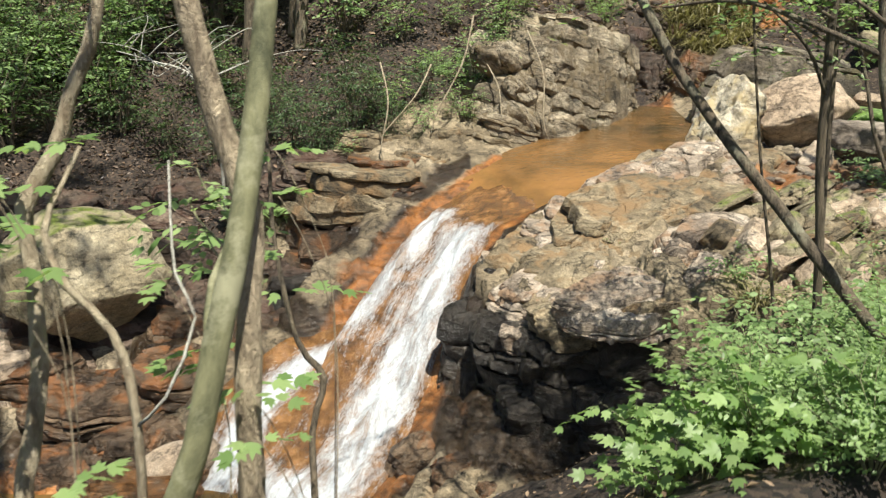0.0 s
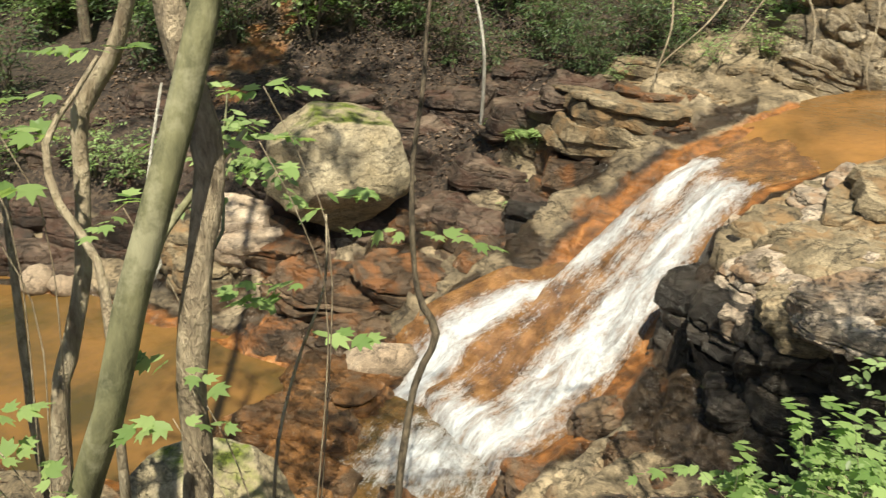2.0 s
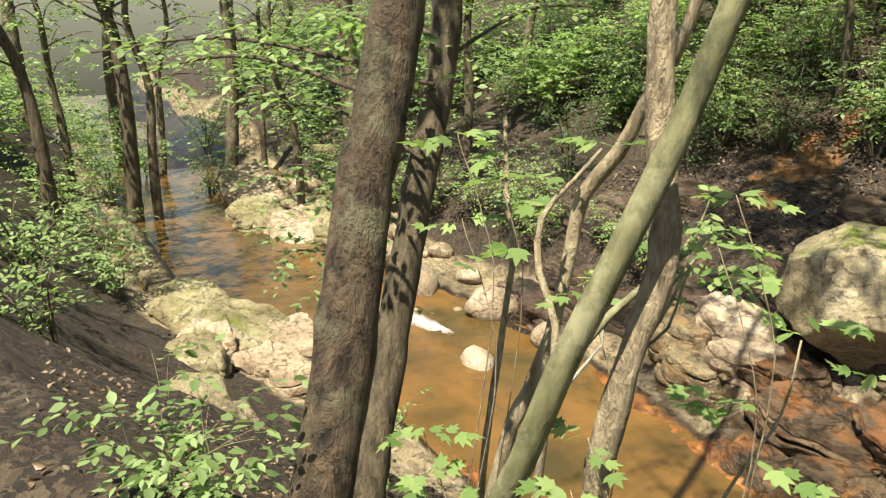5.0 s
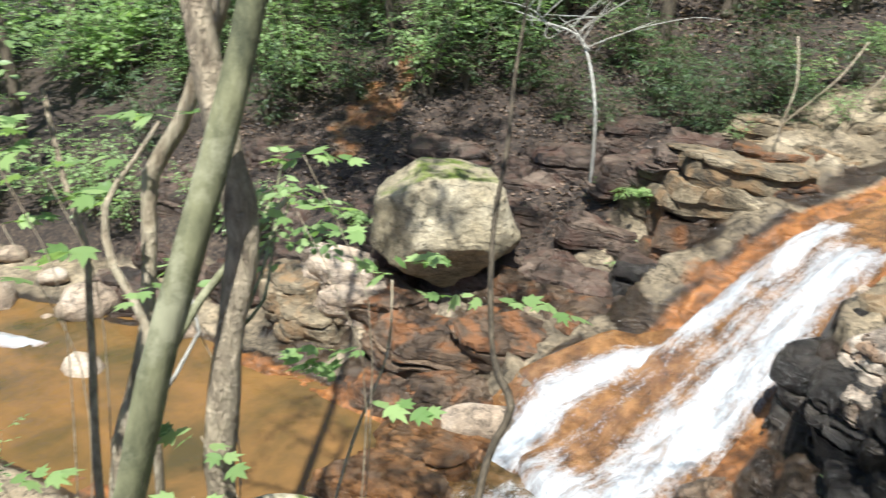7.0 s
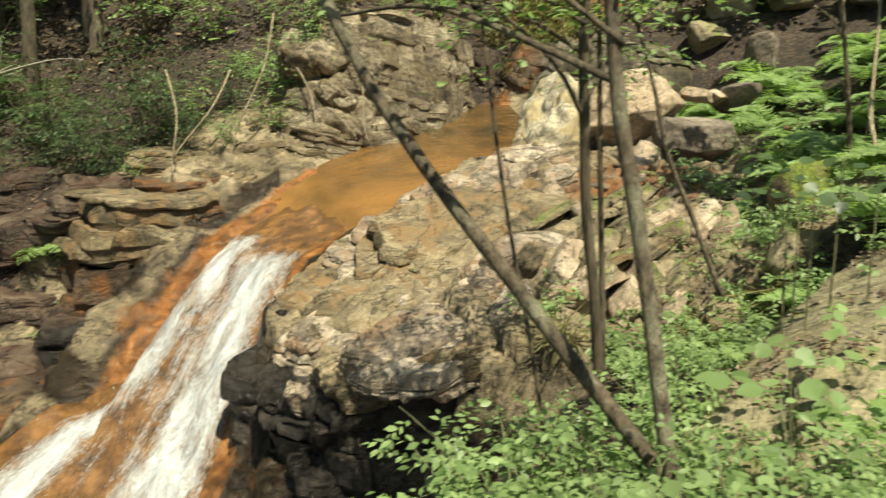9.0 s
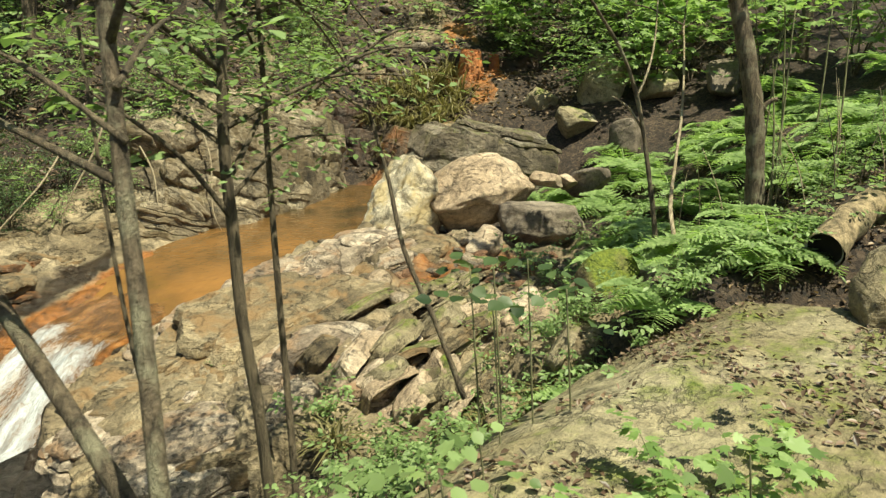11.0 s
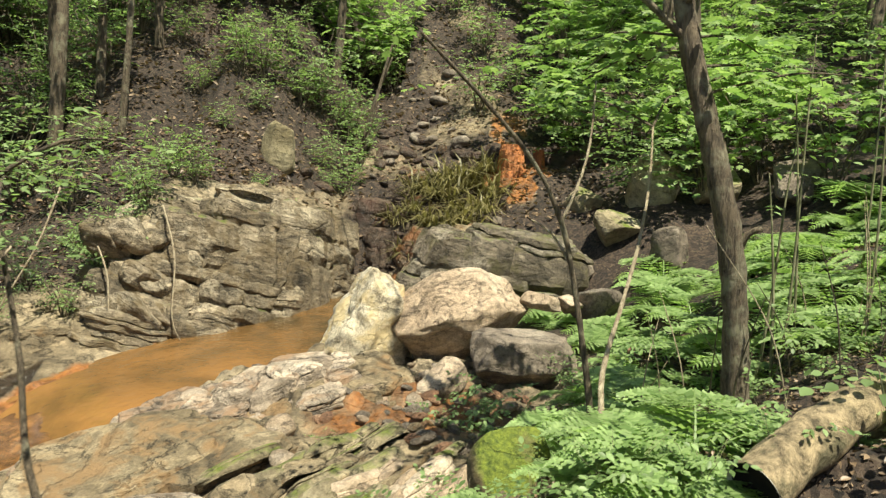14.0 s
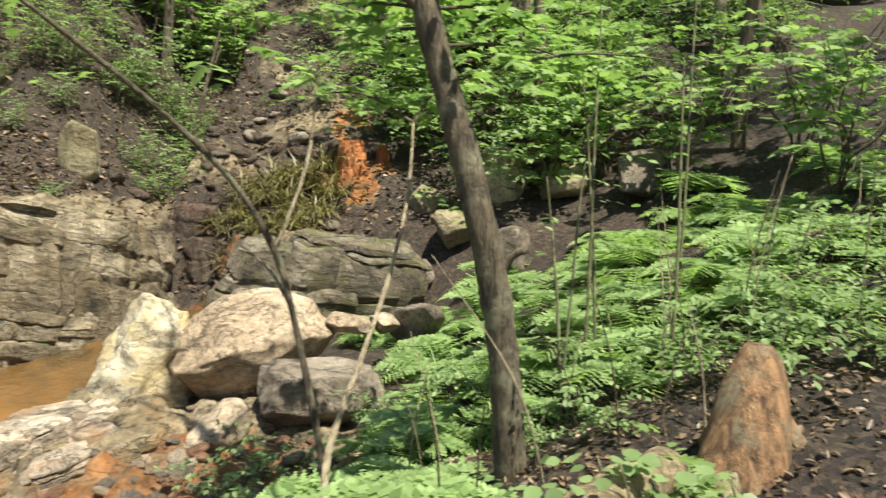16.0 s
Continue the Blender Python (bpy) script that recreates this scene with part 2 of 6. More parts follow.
def rapid_material(name, low, high, stops):
    """Rushing water: thin orange film broken by white foam in streaks along the flow (UV: x across, y along)."""
    m, tree, bsdf = material(name)
    uv = coords(tree, (1, 1, 1), (0, 0, 0), "UV")
    sep = tree.nodes.new("ShaderNodeSeparateXYZ")
    tree.links.new(uv, sep.inputs[0])
    across = node(tree, "ShaderNodeMapping")
    across.inputs["Scale"].default_value = (5.0, 1.5, 1.0)
    tree.links.new(uv, across.inputs["Vector"])
    streak = noise_node(tree, 1.0, 6, 0.72, across.outputs[0], 0.8)
    fine = node(tree, "ShaderNodeMapping")
    fine.inputs["Scale"].default_value = (34.0, 20.0, 1.0)
    tree.links.new(uv, fine.inputs["Vector"])
    spray = noise_node(tree, 1.0, 5, 0.7, fine.outputs[0], 0.5)
    weight = tree.nodes.new("ShaderNodeAttribute")
    weight.attribute_name = "foam"
    total = node(tree, "ShaderNodeMath")
    total.operation = "MULTIPLY_ADD"
    total.inputs[1].default_value = 0.75
    tree.links.new(spray.outputs[0], total.inputs[0])
    tree.links.new(streak.outputs[0], total.inputs[2])
    s2 = node(tree, "ShaderNodeMath")
    s2.operation = "ADD"
    tree.links.new(total.outputs[0], s2.inputs[0])
    tree.links.new(weight.outputs["Fac"], s2.inputs[1])
    f = ramp(tree, s2.outputs[0], [(low, grey(0)), (high, grey(1))])
    film = ramp(tree, noise_node(tree, 5, 5, 0.6, coords(tree)).outputs[0], stops)
    white = ramp(tree, streak.outputs[0], [(0.3, (0.26, 0.23, 0.2)), (0.45, (0.42, 0.43, 0.45)), (0.66, (0.62, 0.64, 0.66))])
    tree.links.new(mix(tree, f, film, white), bsdf.inputs["Base Color"])
    tree.links.new(mix(tree, f, grey(0.15), grey(0.6)), bsdf.inputs["Roughness"])
    tree.links.new(bump(tree, s2.outputs[0], 0.8, 0.06), bsdf.inputs["Normal"])
    return m


def plain_material(name, colour, rough=0.7, spread=0.3, scale=12.0):
    m, tree, bsdf = material(name)
    n = noise_node(tree, scale, 5, 0.65, coords(tree))
    tree.links.new(ramp(tree, n.outputs[0], [(0.3, tuple(c * (1 - spread) for c in colour)), (0.7, tuple(c * (1 + spread) for c in colour))]), bsdf.inputs["Base Color"])
    bsdf.inputs["Roughness"].default_value = rough
    tree.links.new(bump(tree, n.outputs[0], 0.5, 0.01), bsdf.inputs["Normal"])
    return m


GROUND = ground_material()
CREAM = stone_material("cream_stone", (0.5, 0.41, 0.28), (0.72, 0.63, 0.48), (0.82, 0.76, 0.64), stain=(0.6, 0.47, 0.27))
TAN = stone_material("tan_stone", (0.25, 0.18, 0.12), (0.41, 0.31, 0.22), (0.57, 0.47, 0.37))
GREYSTONE = stone_material("grey_stone", (0.1, 0.078, 0.058), (0.2, 0.16, 0.125), (0.33, 0.28, 0.225))
OLIVE = stone_material("lichened_stone", (0.21, 0.17, 0.1), (0.34, 0.28, 0.18), (0.47, 0.41, 0.3), moss=0.32)
MOSSY = stone_material("mossy_stone", (0.12, 0.09, 0.05), (0.2, 0.15, 0.08), (0.3, 0.24, 0.14), moss=1.0)
SANDY = stone_material("sandy_stone", (0.17, 0.135, 0.07), (0.28, 0.235, 0.14), (0.4, 0.35, 0.235), moss=0.1)
RED = stone_material("iron_stone", (0.12, 0.06, 0.035), (0.29, 0.15, 0.085), (0.43, 0.29, 0.19))
BEDDED = stone_material("bedded_stone", (0.075, 0.056, 0.034), (0.22, 0.17, 0.105), (0.39, 0.32, 0.215), strata=True, stain=(0.25, 0.155, 0.075))
TABLEROCK = stone_material("flaky_pale_stone", (0.14, 0.105, 0.08), (0.36, 0.29, 0.225), (0.56, 0.48, 0.395), strata=True, stain=(0.3, 0.19, 0.115))
GULLYROCK = stone_material("grey_lichened_bedrock", (0.06, 0.048, 0.034), (0.19, 0.155, 0.115), (0.4, 0.36, 0.29), moss=0.1, strata=True, stain=(0.12, 0.1, 0.05))
# wet stone, painted darker still for the shade of undercut and hollow
WETSHADED = stone_material("wet_shaded_stone", (0.011, 0.009, 0.008), (0.036, 0.03, 0.025), (0.1, 0.083, 0.066), rough=0.3, strata=True)
SHELF = stone_material("wet_iron_stone", (0.03, 0.02, 0.014), (0.10, 0.065, 0.04), (0.2, 0.14, 0.09), rough=0.4, strata=True, stain=(0.2, 0.085, 0.032))
BANKROCK = stone_material("damp_brown_stone", (0.025, 0.017, 0.012), (0.085, 0.056, 0.04), (0.21, 0.155, 0.115), rough=0.5, strata=True, stain=(0.085, 0.045, 0.03))
SLAB = stone_material("lichened_slab_stone", (0.13, 0.105, 0.06), (0.25, 0.205, 0.13), (0.4, 0.345, 0.24), moss=0.3, strata=True)
IRONBED = stone_material("wet_orange_bedrock", (0.05, 0.026, 0.012), (0.17, 0.078, 0.026), (0.3, 0.15, 0.06), rough=0.3, strata=True, stain=(0.09, 0.055, 0.03))
DAMP = stone_material("damp_lichened_stone", (0.06, 0.045, 0.028), (0.15, 0.12, 0.075), (0.27, 0.23, 0.15), moss=0.35)
CLIFF = stone_material("cliff_stone", (0.07, 0.054, 0.034), (0.26, 0.21, 0.145), (0.5, 0.43, 0.32), moss=0.12, strata=True, stain=(0.17, 0.125, 0.07), cracks=0.55)
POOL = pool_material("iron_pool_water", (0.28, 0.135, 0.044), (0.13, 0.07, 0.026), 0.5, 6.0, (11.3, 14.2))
LOWPOOL = pool_material("lower_pool_water", (0.17, 0.088, 0.028), (0.06, 0.043, 0.016), 0.5, 5.0)
RAPID = rapid_material("rapid_water", 0.5, 0.98, [(0.3, (0.06, 0.03, 0.013)), (0.5, (0.16, 0.075, 0.025)), (0.68, (0.29, 0.145, 0.055))])
PLUNGE = rapid_material("plunge_water", 0.46, 0.98, [(0.35, (0.06, 0.043, 0.016)), (0.65, (0.17, 0.088, 0.028))])
GREENBARK = bark_material("smooth_green_bark", (0.06, 0.062, 0.03), (0.21, 0.2, 0.105), 0.35, 9, (0.29, 0.275, 0.17), 0.012)
BROWNBARK = bark_material("flaky_brown_bark", (0.17, 0.125, 0.08), (0.55, 0.44, 0.3), 0.3, 30)
PALEBARK = bark_material("pale_bark", (0.22, 0.16, 0.1), (0.48, 0.4, 0.28), 0.25, 20)
DARKBARK = bark_material("dark_bark", (0.04, 0.03, 0.02), (0.17, 0.13, 0.085), 0.2, 22)
GREYBARK = bark_material("grey_bark", (0.035, 0.026, 0.018), (0.2, 0.15, 0.1), 0.22, 30, (0.26, 0.235, 0.16))
ROUGHBARK = bark_material("rough_dark_bark", (0.012, 0.008, 0.005), (0.12, 0.08, 0.052), 0.45, 13, (0.13, 0.12, 0.075), 0.07)
IRONMUD = stone_material("orange_iron_mud", (0.2, 0.062, 0.02), (0.42, 0.145, 0.045), (0.56, 0.24, 0.09), rough=0.6)
LOGBARK = bark_material("peeling_bark", (0.06, 0.045, 0.025), (0.42, 0.32, 0.19), 0.6, 12, (0.1, 0.085, 0.045))
STUMPWOOD = bark_material("rotten_orange_wood", (0.06, 0.032, 0.017), (0.36, 0.2, 0.1), 0.2, 18, (0.2, 0.17, 0.11))
HOLLOWDARK = plain_material("hollow_dark", (0.012, 0.009, 0.006), 0.9)
DEADWOOD = bark_material("dead_wood", (0.35, 0.32, 0.27), (0.6, 0.57, 0.5), 0.25, 20)
FRESH = leaf_material("fresh_leaf", (0.115, 0.18, 0.06), (0.36, 0.48, 0.21), 0.5)
MAPLE = leaf_material("bright_leaf", (0.15, 0.25, 0.075), (0.38, 0.5, 0.2), 0.5)
DEEP = leaf_material("deep_leaf", (0.022, 0.045, 0.016), (0.1, 0.15, 0.055), 0.3)
FERN = leaf_material("fern_leaf", (0.16, 0.25, 0.08), (0.42, 0.54, 0.24), 0.5)
STRAW = leaf_material("dry_grass_blade", (0.14, 0.12, 0.05), (0.3, 0.26, 0.12), 0.3)
DRYLEAF = leaf_material("dry_leaf", (0.07, 0.045, 0.028), (0.32, 0.22, 0.14), 0.15)
DEADLEAF = leaf_material("dead_leaf", (0.03, 0.016, 0.011), (0.23, 0.15, 0.1), 0.1)


# ---- the lie of the land ----
def hashed(i, j, seed):
    v = np.sin(i * 127.1 + j * 311.7 + seed * 74.7) * 43758.5453
    return v - np.floor(v)


def value_noise(x, y, seed=0):
    i, j = np.floor(x), np.floor(y)
    fx, fy = x - i, y - j
    fx, fy = fx * fx * (3 - 2 * fx), fy * fy * (3 - 2 * fy)
    a, b, c, d = hashed(i, j, seed), hashed(i + 1, j, seed), hashed(i, j + 1, seed), hashed(i + 1, j + 1, seed)
    return (a + (b - a) * fx + (c - a) * fy + (a - b - c + d) * fx * fy) * 2 - 1


def fbm(x, y, octaves=4, seed=0, gain=0.5):
    total, amp = 0, 1.0
    for k in range(octaves):
        total = total + amp * value_noise(x * 2 ** k + 7.3 * k, y * 2 ** k - 3.1 * k, seed + k)
        amp *= gain
    return total


def smooth(a, b, v):
    f = np.clip((v - a) / (b - a), 0, 1)
    return f * f * (3 - 2 * f)


# the stream from its gully down: x, y, water level, half width
STREAM = np.array([(26, 75, 32, .3), (8, 36, 12, .3), (7, 28, 7, .3), (6.2, 23, 3, .3), (5.4, 20, 1.3, .3), (4.9, 18.4, 0.3, .3), (4.4, 17, -1.05, .45), (3.7, 14.9, -1.15, .95),
                   (2.6, 12.8, -1.17, 1.1), (1.4, 11.5, -1.3, 1.0), (.2, 10.4, -1.62, .72), (-.35, 9.6, -2.3, .8), (-.85, 8.7, -3.0, .9), (-1.3, 7.5, -3.55, .95),
                   (-1.9, 6.6, -3.85, 1.0), (-3.5, 6.1, -3.9, 1.2), (-6, 6.1, -3.95, 1.4), (-9, 6.0, -4.0, 1.5), (-14, 4.7, -4.25, 1.8), (-26, 4.5, -4.8, 2.2), (-70, 4, -7, 3)])
# the foot of the far bank: x, y, height of the foot, step up at once, gentle slope above it
BANK = np.array([(-70, 8, -6, .5, .3), (-26, 7.6, -4.4, .5, .3), (-9, 8.3, -3.7, .5, .3), (-6, 9.2, -3.3, .4, .22), (-4, 10.5, -3.0, .35, .22), (-2.4, 10.8, -3.05, 1.25, .17), (-1.2, 11.0, -2.3, .9, .25),
                 (-.3, 11.6, -1.4, .15, .3), (.5, 12.7, -1.25, .2, .3), (1.2, 13.5, -1.1, 1.55, .25), (2.4, 14.7, -1.1, 1.45, .25), (3.4, 16.2, -1.1, 1.2, .25), (4.2, 17.6, -.9, .8, .3), (5.2, 20.4, 1.2, .5, .3), (7, 29, 7.6, .3, .3), (26, 76, 33, .3, .3)])
# the brink of the walked side: x, y, height
BRINK = np.array([(-70, -6, -1), (-12, -1.2, -.6), (-5, -.2, -.4), (-2, .9, -.3), (0, 1.6, -.12), (1, 2.1, -.05), (2, 2.5, -.03), (3, 3.3, -.03), (4, 4.5, -.12), (5, 5.3, -.02), (6, 6.0, .12), (7, 7.2, .2), (9, 8.6, .6), (12, 10, 1.5), (26, 14, 7), (70, 20, 25)])
TABLE = [(.05, 8.9), (.75, 9.75), (1.7, 10.4), (2.7, 11.2), (3.6, 12.1), (5.4, 12.3), (6.8, 10.8), (6.0, 8.2), (4.2, 6.9), (2.6, 6.7), (1.5, 7.0), (.75, 7.5)]


def along(table, x, column):
    order = np.argsort(table[:, 0])
    return np.interp(x, table[order, 0], table[order, column])


def outline_distance(points, x, y):
    """Distance to a closed outline, negative inside."""
    best, inside = np.full(x.shape, 1e9), np.zeros(x.shape, bool)
    for (ax, ay), (bx, by) in zip(points, points[1:] + points[:1]):
        dx, dy = bx - ax, by - ay
        f = np.clip(((x - ax) * dx + (y - ay) * dy) / (dx * dx + dy * dy), 0, 1)
        best = np.minimum(best, np.hypot(x - ax - f * dx, y - ay - f * dy))
        crosses = (ay > y) != (by > y)
        inside ^= crosses & (x < (bx - ax) * (y - ay) / (by - ay + 1e-12) + ax)
    return np.where(inside, -best, best)


def to_stream(x, y):
    """Distance to the stream's middle line, and its level and half width there."""
    best, level, half = np.full(x.shape, 1e9), np.zeros(x.shape), np.zeros(x.shape)
    for a, b in zip(STREAM[:-1], STREAM[1:]):
        dx, dy = b[0] - a[0], b[1] - a[1]
        f = np.clip(((x - a[0]) * dx + (y - a[1]) * dy) / (dx * dx + dy * dy), 0, 1)
        d = np.hypot(x - a[0] - f * dx, y - a[1] - f * dy)
        near = d < best
        best = np.where(near, d, best)
        level = np.where(near, a[2] + f * (b[2] - a[2]), level)
        half = np.where(near, a[3] + f * (b[3] - a[3]), half)
    return best, level, half


def lie(x, y):
    """Smooth height of the land and the masks that go with it."""
    d, level, half = to_stream(x, y)
    out = np.maximum(d - half, 0)
    bed = level - 0.16 * smooth(half, half * 0.5, d)
    foot, brink = along(BANK, x, 1), along(BRINK, x, 1)
    # far side
    dn = y - foot
    shelf = out / (out + np.maximum(-dn, 0) + 1e-6)
    north = np.where(dn < 0, bed + (along(BANK, x, 2) - bed) * shelf,
                     along(BANK, x, 2) + along(BANK, x, 3) * smooth(-.05, .95, dn) + along(BANK, x, 4) * np.minimum(dn, 5) + 0.62 * np.maximum(dn - 5, 0))
    # near side
    ds = np.maximum(y - brink, 0)
    f = out / (out + ds + 1e-6)
    south = bed + (along(BRINK, x, 2) - bed) * f ** (.9 + 1.0 * smooth(3, 4.6, x) * smooth(9, 7.5, x) + 1.4 * smooth(-4.5, -7.5, x) * smooth(-30, -20, x)) + 0.25 * np.maximum(-3.5 - (y - brink), 0)
    h = np.where(y > along(STREAM, x, 1), north, south)
    h = np.where(out <= 0, bed, h)
    rim = outline_distance(TABLE, x, y) + 0.18 * fbm(x * 1.7, y * 1.7, 3, 5)
    top = -1.0 - 0.30 * np.maximum(0, 2.8 - x) - 0.05 * (10 - y)
    k = smooth(.22, -.22, rim)
    table = h + (top - h) * k
    h = np.where(out > 0.02, table, h)
    # the hollow before the dark rock face
    pit = smooth(1.5, .3, np.hypot((x - 1.0) / 1.3, (y - 6.3) / .8))
    h = h - np.maximum(h + 3.2, 0) * pit * (1 - k)
    return h, d, half, rim, dn, y - brink


def axis(low, high, step, far_low, far_high):
    inner = np.arange(low, high + step / 2, step)
    grow = [step * 1.14 ** k for k in range(1, 80)]
    left, right = low - np.cumsum(grow), high + np.cumsum(grow)
    return np.concatenate([left[left > far_low][::-1], inner, right[right < far_high]])


XS, YS = axis(-11, 9.5, .065, -75, 75), axis(.5, 19, .065, -40, 80)
GX, GY = np.meshgrid(XS, YS, indexing="ij")
GZ, G_D, G_HALF, G_RIM, G_DN, G_DS = lie(GX, GY)
for _ in range(2):
    GZ[1:-1, 1:-1] = (GZ[1:-1, 1:-1] * 2 + GZ[:-2, 1:-1] + GZ[2:, 1:-1] + GZ[1:-1, :-2] + GZ[1:-1, 2:]) / 6
G_OUT = G_D - G_HALF
far = smooth(9.5, 40, np.hypot(GX, GY - 9))
cliff = smooth(-.3, .2, G_DN) * smooth(3.2, 1.4, G_DN) * smooth(-3.4, -2.4, GX) * smooth(5.2, 4.0, GX)
rocky = np.clip(np.maximum.reduce([smooth(.95, .5, G_RIM), cliff, smooth(1.6, .7, G_OUT) * (GY < 18.5), smooth(.3, -.3, G_DN) * smooth(0, .3, G_OUT) * (GY > along(STREAM, GX, 1))]), 0, 1) * (GX < 7)
# bedding: thin steps along tilted layers, with rough broken edges
bed_level = GZ + .22 * GX - .12 * GY + .12 * fbm(GX * 1.1, GY * 1.1, 3, 11)
for thick, share in ((.34, .75), (.12, .6)):
    s = bed_level / thick + .35 * fbm(GX * 2.2, GY * 2.2, 2, 23)
    stepped = (np.floor(s) + smooth(.55, .95, s - np.floor(s)) - s) * thick
    GZ = GZ + stepped * share * rocky * smooth(-.1, .25, G_OUT)
GZ = GZ + rocky * smooth(-.2, .2, G_OUT) * (.10 * fbm(GX * 1.6, GY * 1.6, 4, 31) + .05 * np.abs(fbm(GX * 5, GY * 5, 3, 37)))
GZ = GZ + (1 - rocky) * (.14 * fbm(GX * .7, GY * .7, 4, 41) + .02 * fbm(GX * 6, GY * 6, 2, 43)) * smooth(.0, .4, G_OUT)
GZ = GZ + far * 1.2 * fbm(GX * .12, GY * .12, 3, 47)
G_LEVEL = to_stream(GX, GY)[1]
GZ = np.where((G_OUT > 0) & (G_OUT < .8), np.maximum(GZ, G_LEVEL - .04 + .14 * smooth(0, .45, G_OUT)), GZ)
bed_u, bed_v = (GX - 4.75) * .839 + (GY - 4.25) * .545, -(GX - 4.75) * .545 + (GY - 4.25) * .839
GZ = GZ - .4 * smooth(1.0, .7, np.hypot(bed_u / 3.0, bed_v / 1.3))                # the long boulder's bed
# wet along the stream; below the table's rim shade is painted in too
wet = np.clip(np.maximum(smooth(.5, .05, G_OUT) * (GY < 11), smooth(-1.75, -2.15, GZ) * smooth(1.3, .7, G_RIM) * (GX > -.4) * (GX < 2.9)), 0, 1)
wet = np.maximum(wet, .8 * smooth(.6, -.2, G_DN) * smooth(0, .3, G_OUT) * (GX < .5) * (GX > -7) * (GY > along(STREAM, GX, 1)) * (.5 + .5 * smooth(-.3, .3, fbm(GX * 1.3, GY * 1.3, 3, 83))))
litter = np.clip(np.maximum(smooth(.7, 1.5, G_DN) * (1 - cliff), smooth(-.2, .6, G_OUT - .9) * (1 - rocky)), 0, 1)
scar = .62 * smooth(.62, .1, np.abs(GX + 8.9 + .1 * (GY - 13) + .5 * fbm(GX * 1.5, GY * 1.5, 3, 51))) * smooth(10.6, 12, GY) * smooth(16.5, 15, GY)
scar = np.maximum(scar, smooth(.75, .3, np.abs(GX - 7.5 + .6 * fbm(GX * 2, GY * 2, 3, 53))) * smooth(17.6, 18.6, GY) * smooth(22, 20.5, GY))
gravel = smooth(1.5, .6, np.hypot((GX - 5.0) / 1.3, GY - 10.4)) * .75
iron = np.clip(np.maximum.reduce([smooth(1.3, .2, G_OUT + .3 * fbm(GX * 1.5, GY * 1.5, 3, 57)) * (.42 + .3 * fbm(GX * 2.3, GY * 2.3, 3, 59)) * smooth(11.2, 10.2, GY) * (GX < .3) * (GX > -5), .72 * smooth(.35, .0, G_OUT) * (GY < 17.2) * (GX > -9), scar, gravel]), 0, 1)
iron = iron * (1 - .9 * smooth(.3, .0, G_RIM) * (GX > .0) * (1 - gravel))
litter = np.maximum(litter, smooth(16.4, 17.6, GY) * smooth(3.6, 4.3, GX) * (.7 + .5 * fbm(GX, GY, 4, 91)))
litter = np.maximum(litter, smooth(18.2, 19.4, GY) * (.55 + .5 * fbm(GX, GY, 4, 91)))
litter = np.clip(litter - scar - gravel - wet - .12 * smooth(18.5, 20, GY) * smooth(-6, -2, GX), 0, 1)


def ground(x, y):
    """Height of the land at a place."""
    i = int(np.clip(np.searchsorted(XS, x) - 1, 0, len(XS) - 2))
    j = int(np.clip(np.searchsorted(YS, y) - 1, 0, len(YS) - 2))
    fx, fy = (x - XS[i]) / (XS[i + 1] - XS[i]), (y - YS[j]) / (YS[j + 1] - YS[j])
    return float((GZ[i, j] * (1 - fx) + GZ[i + 1, j] * fx) * (1 - fy) + (GZ[i, j + 1] * (1 - fx) + GZ[i + 1, j + 1] * fx) * fy)


def mesh_object(name, verts, faces, mat, parent=None, label="", smooth_shade=True):
    me = bpy.data.meshes.new(name)
    me.from_pydata([tuple(v) for v in verts], [], [tuple(f) for f in faces])
    me.materials.append(mat)
    if smooth_shade:
        me.shade_smooth()
    ob = new(name, me)
    if parent is not None:
        ob.parent = parent
    if label:
        ob["label"] = label
    return ob


def root(name, place, label, category, group="", turn=0.0, scale=1.0, kind=""):
    ob = new(name)
    ob.empty_display_size = 0.1
    ob.location, ob.rotation_euler, ob.scale = place, (0, 0, turn), (scale, scale, scale)
    return tagged(ob, label, category, group, kind)


def placed(x, y, turn=0.0, scale=1.0, sink=0.0, tip=(0, 0)):
    return Matrix.LocRotScale((x, y, ground(x, y) - sink), Euler((tip[0], tip[1], turn)), (scale, scale, scale))


def grid_faces(n, m, base=0, closed=False):
    """Quads of a grid of n rows with m vertices each."""
    out = []
    for i in range(n - 1):
        for j in range(m if closed else m - 1):
            a, b = base + i * m + j, base + i * m + (j + 1) % m
            out.append((a, b, b + m, a + m))
    return out


# the ground: one sheet out to the hills
def build_ground():
    n, m = GX.shape
    jut = rocky * smooth(.0, .5, G_OUT) * .06
    x = GX + jut * fbm(GZ * 5 + GX, GY * 3, 3, 61)
    y = GY + jut * fbm(GX * 3, GZ * 6 + GY, 3, 67)
    me = bpy.data.meshes.new("ground")
    verts = np.stack([x, y, GZ], -1).reshape(-1, 3)
    i, j = np.meshgrid(np.arange(n - 1), np.arange(m - 1), indexing="ij")
    a = (i * m + j).ravel()
    faces = np.stack([a, a + m, a + m + 1, a + 1], -1)
    me.from_pydata(verts.tolist(), [], faces.tolist())
    soil = me.color_attributes.new("soil", "FLOAT_COLOR", "POINT")
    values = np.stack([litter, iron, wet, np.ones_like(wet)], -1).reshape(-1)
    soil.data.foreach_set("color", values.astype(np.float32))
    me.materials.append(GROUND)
    me.shade_smooth()
    return tagged(new("ground", me), "stony ravine ground with bedded rock, iron stains and leaf litter", "ground", kind="structure")


build_ground()


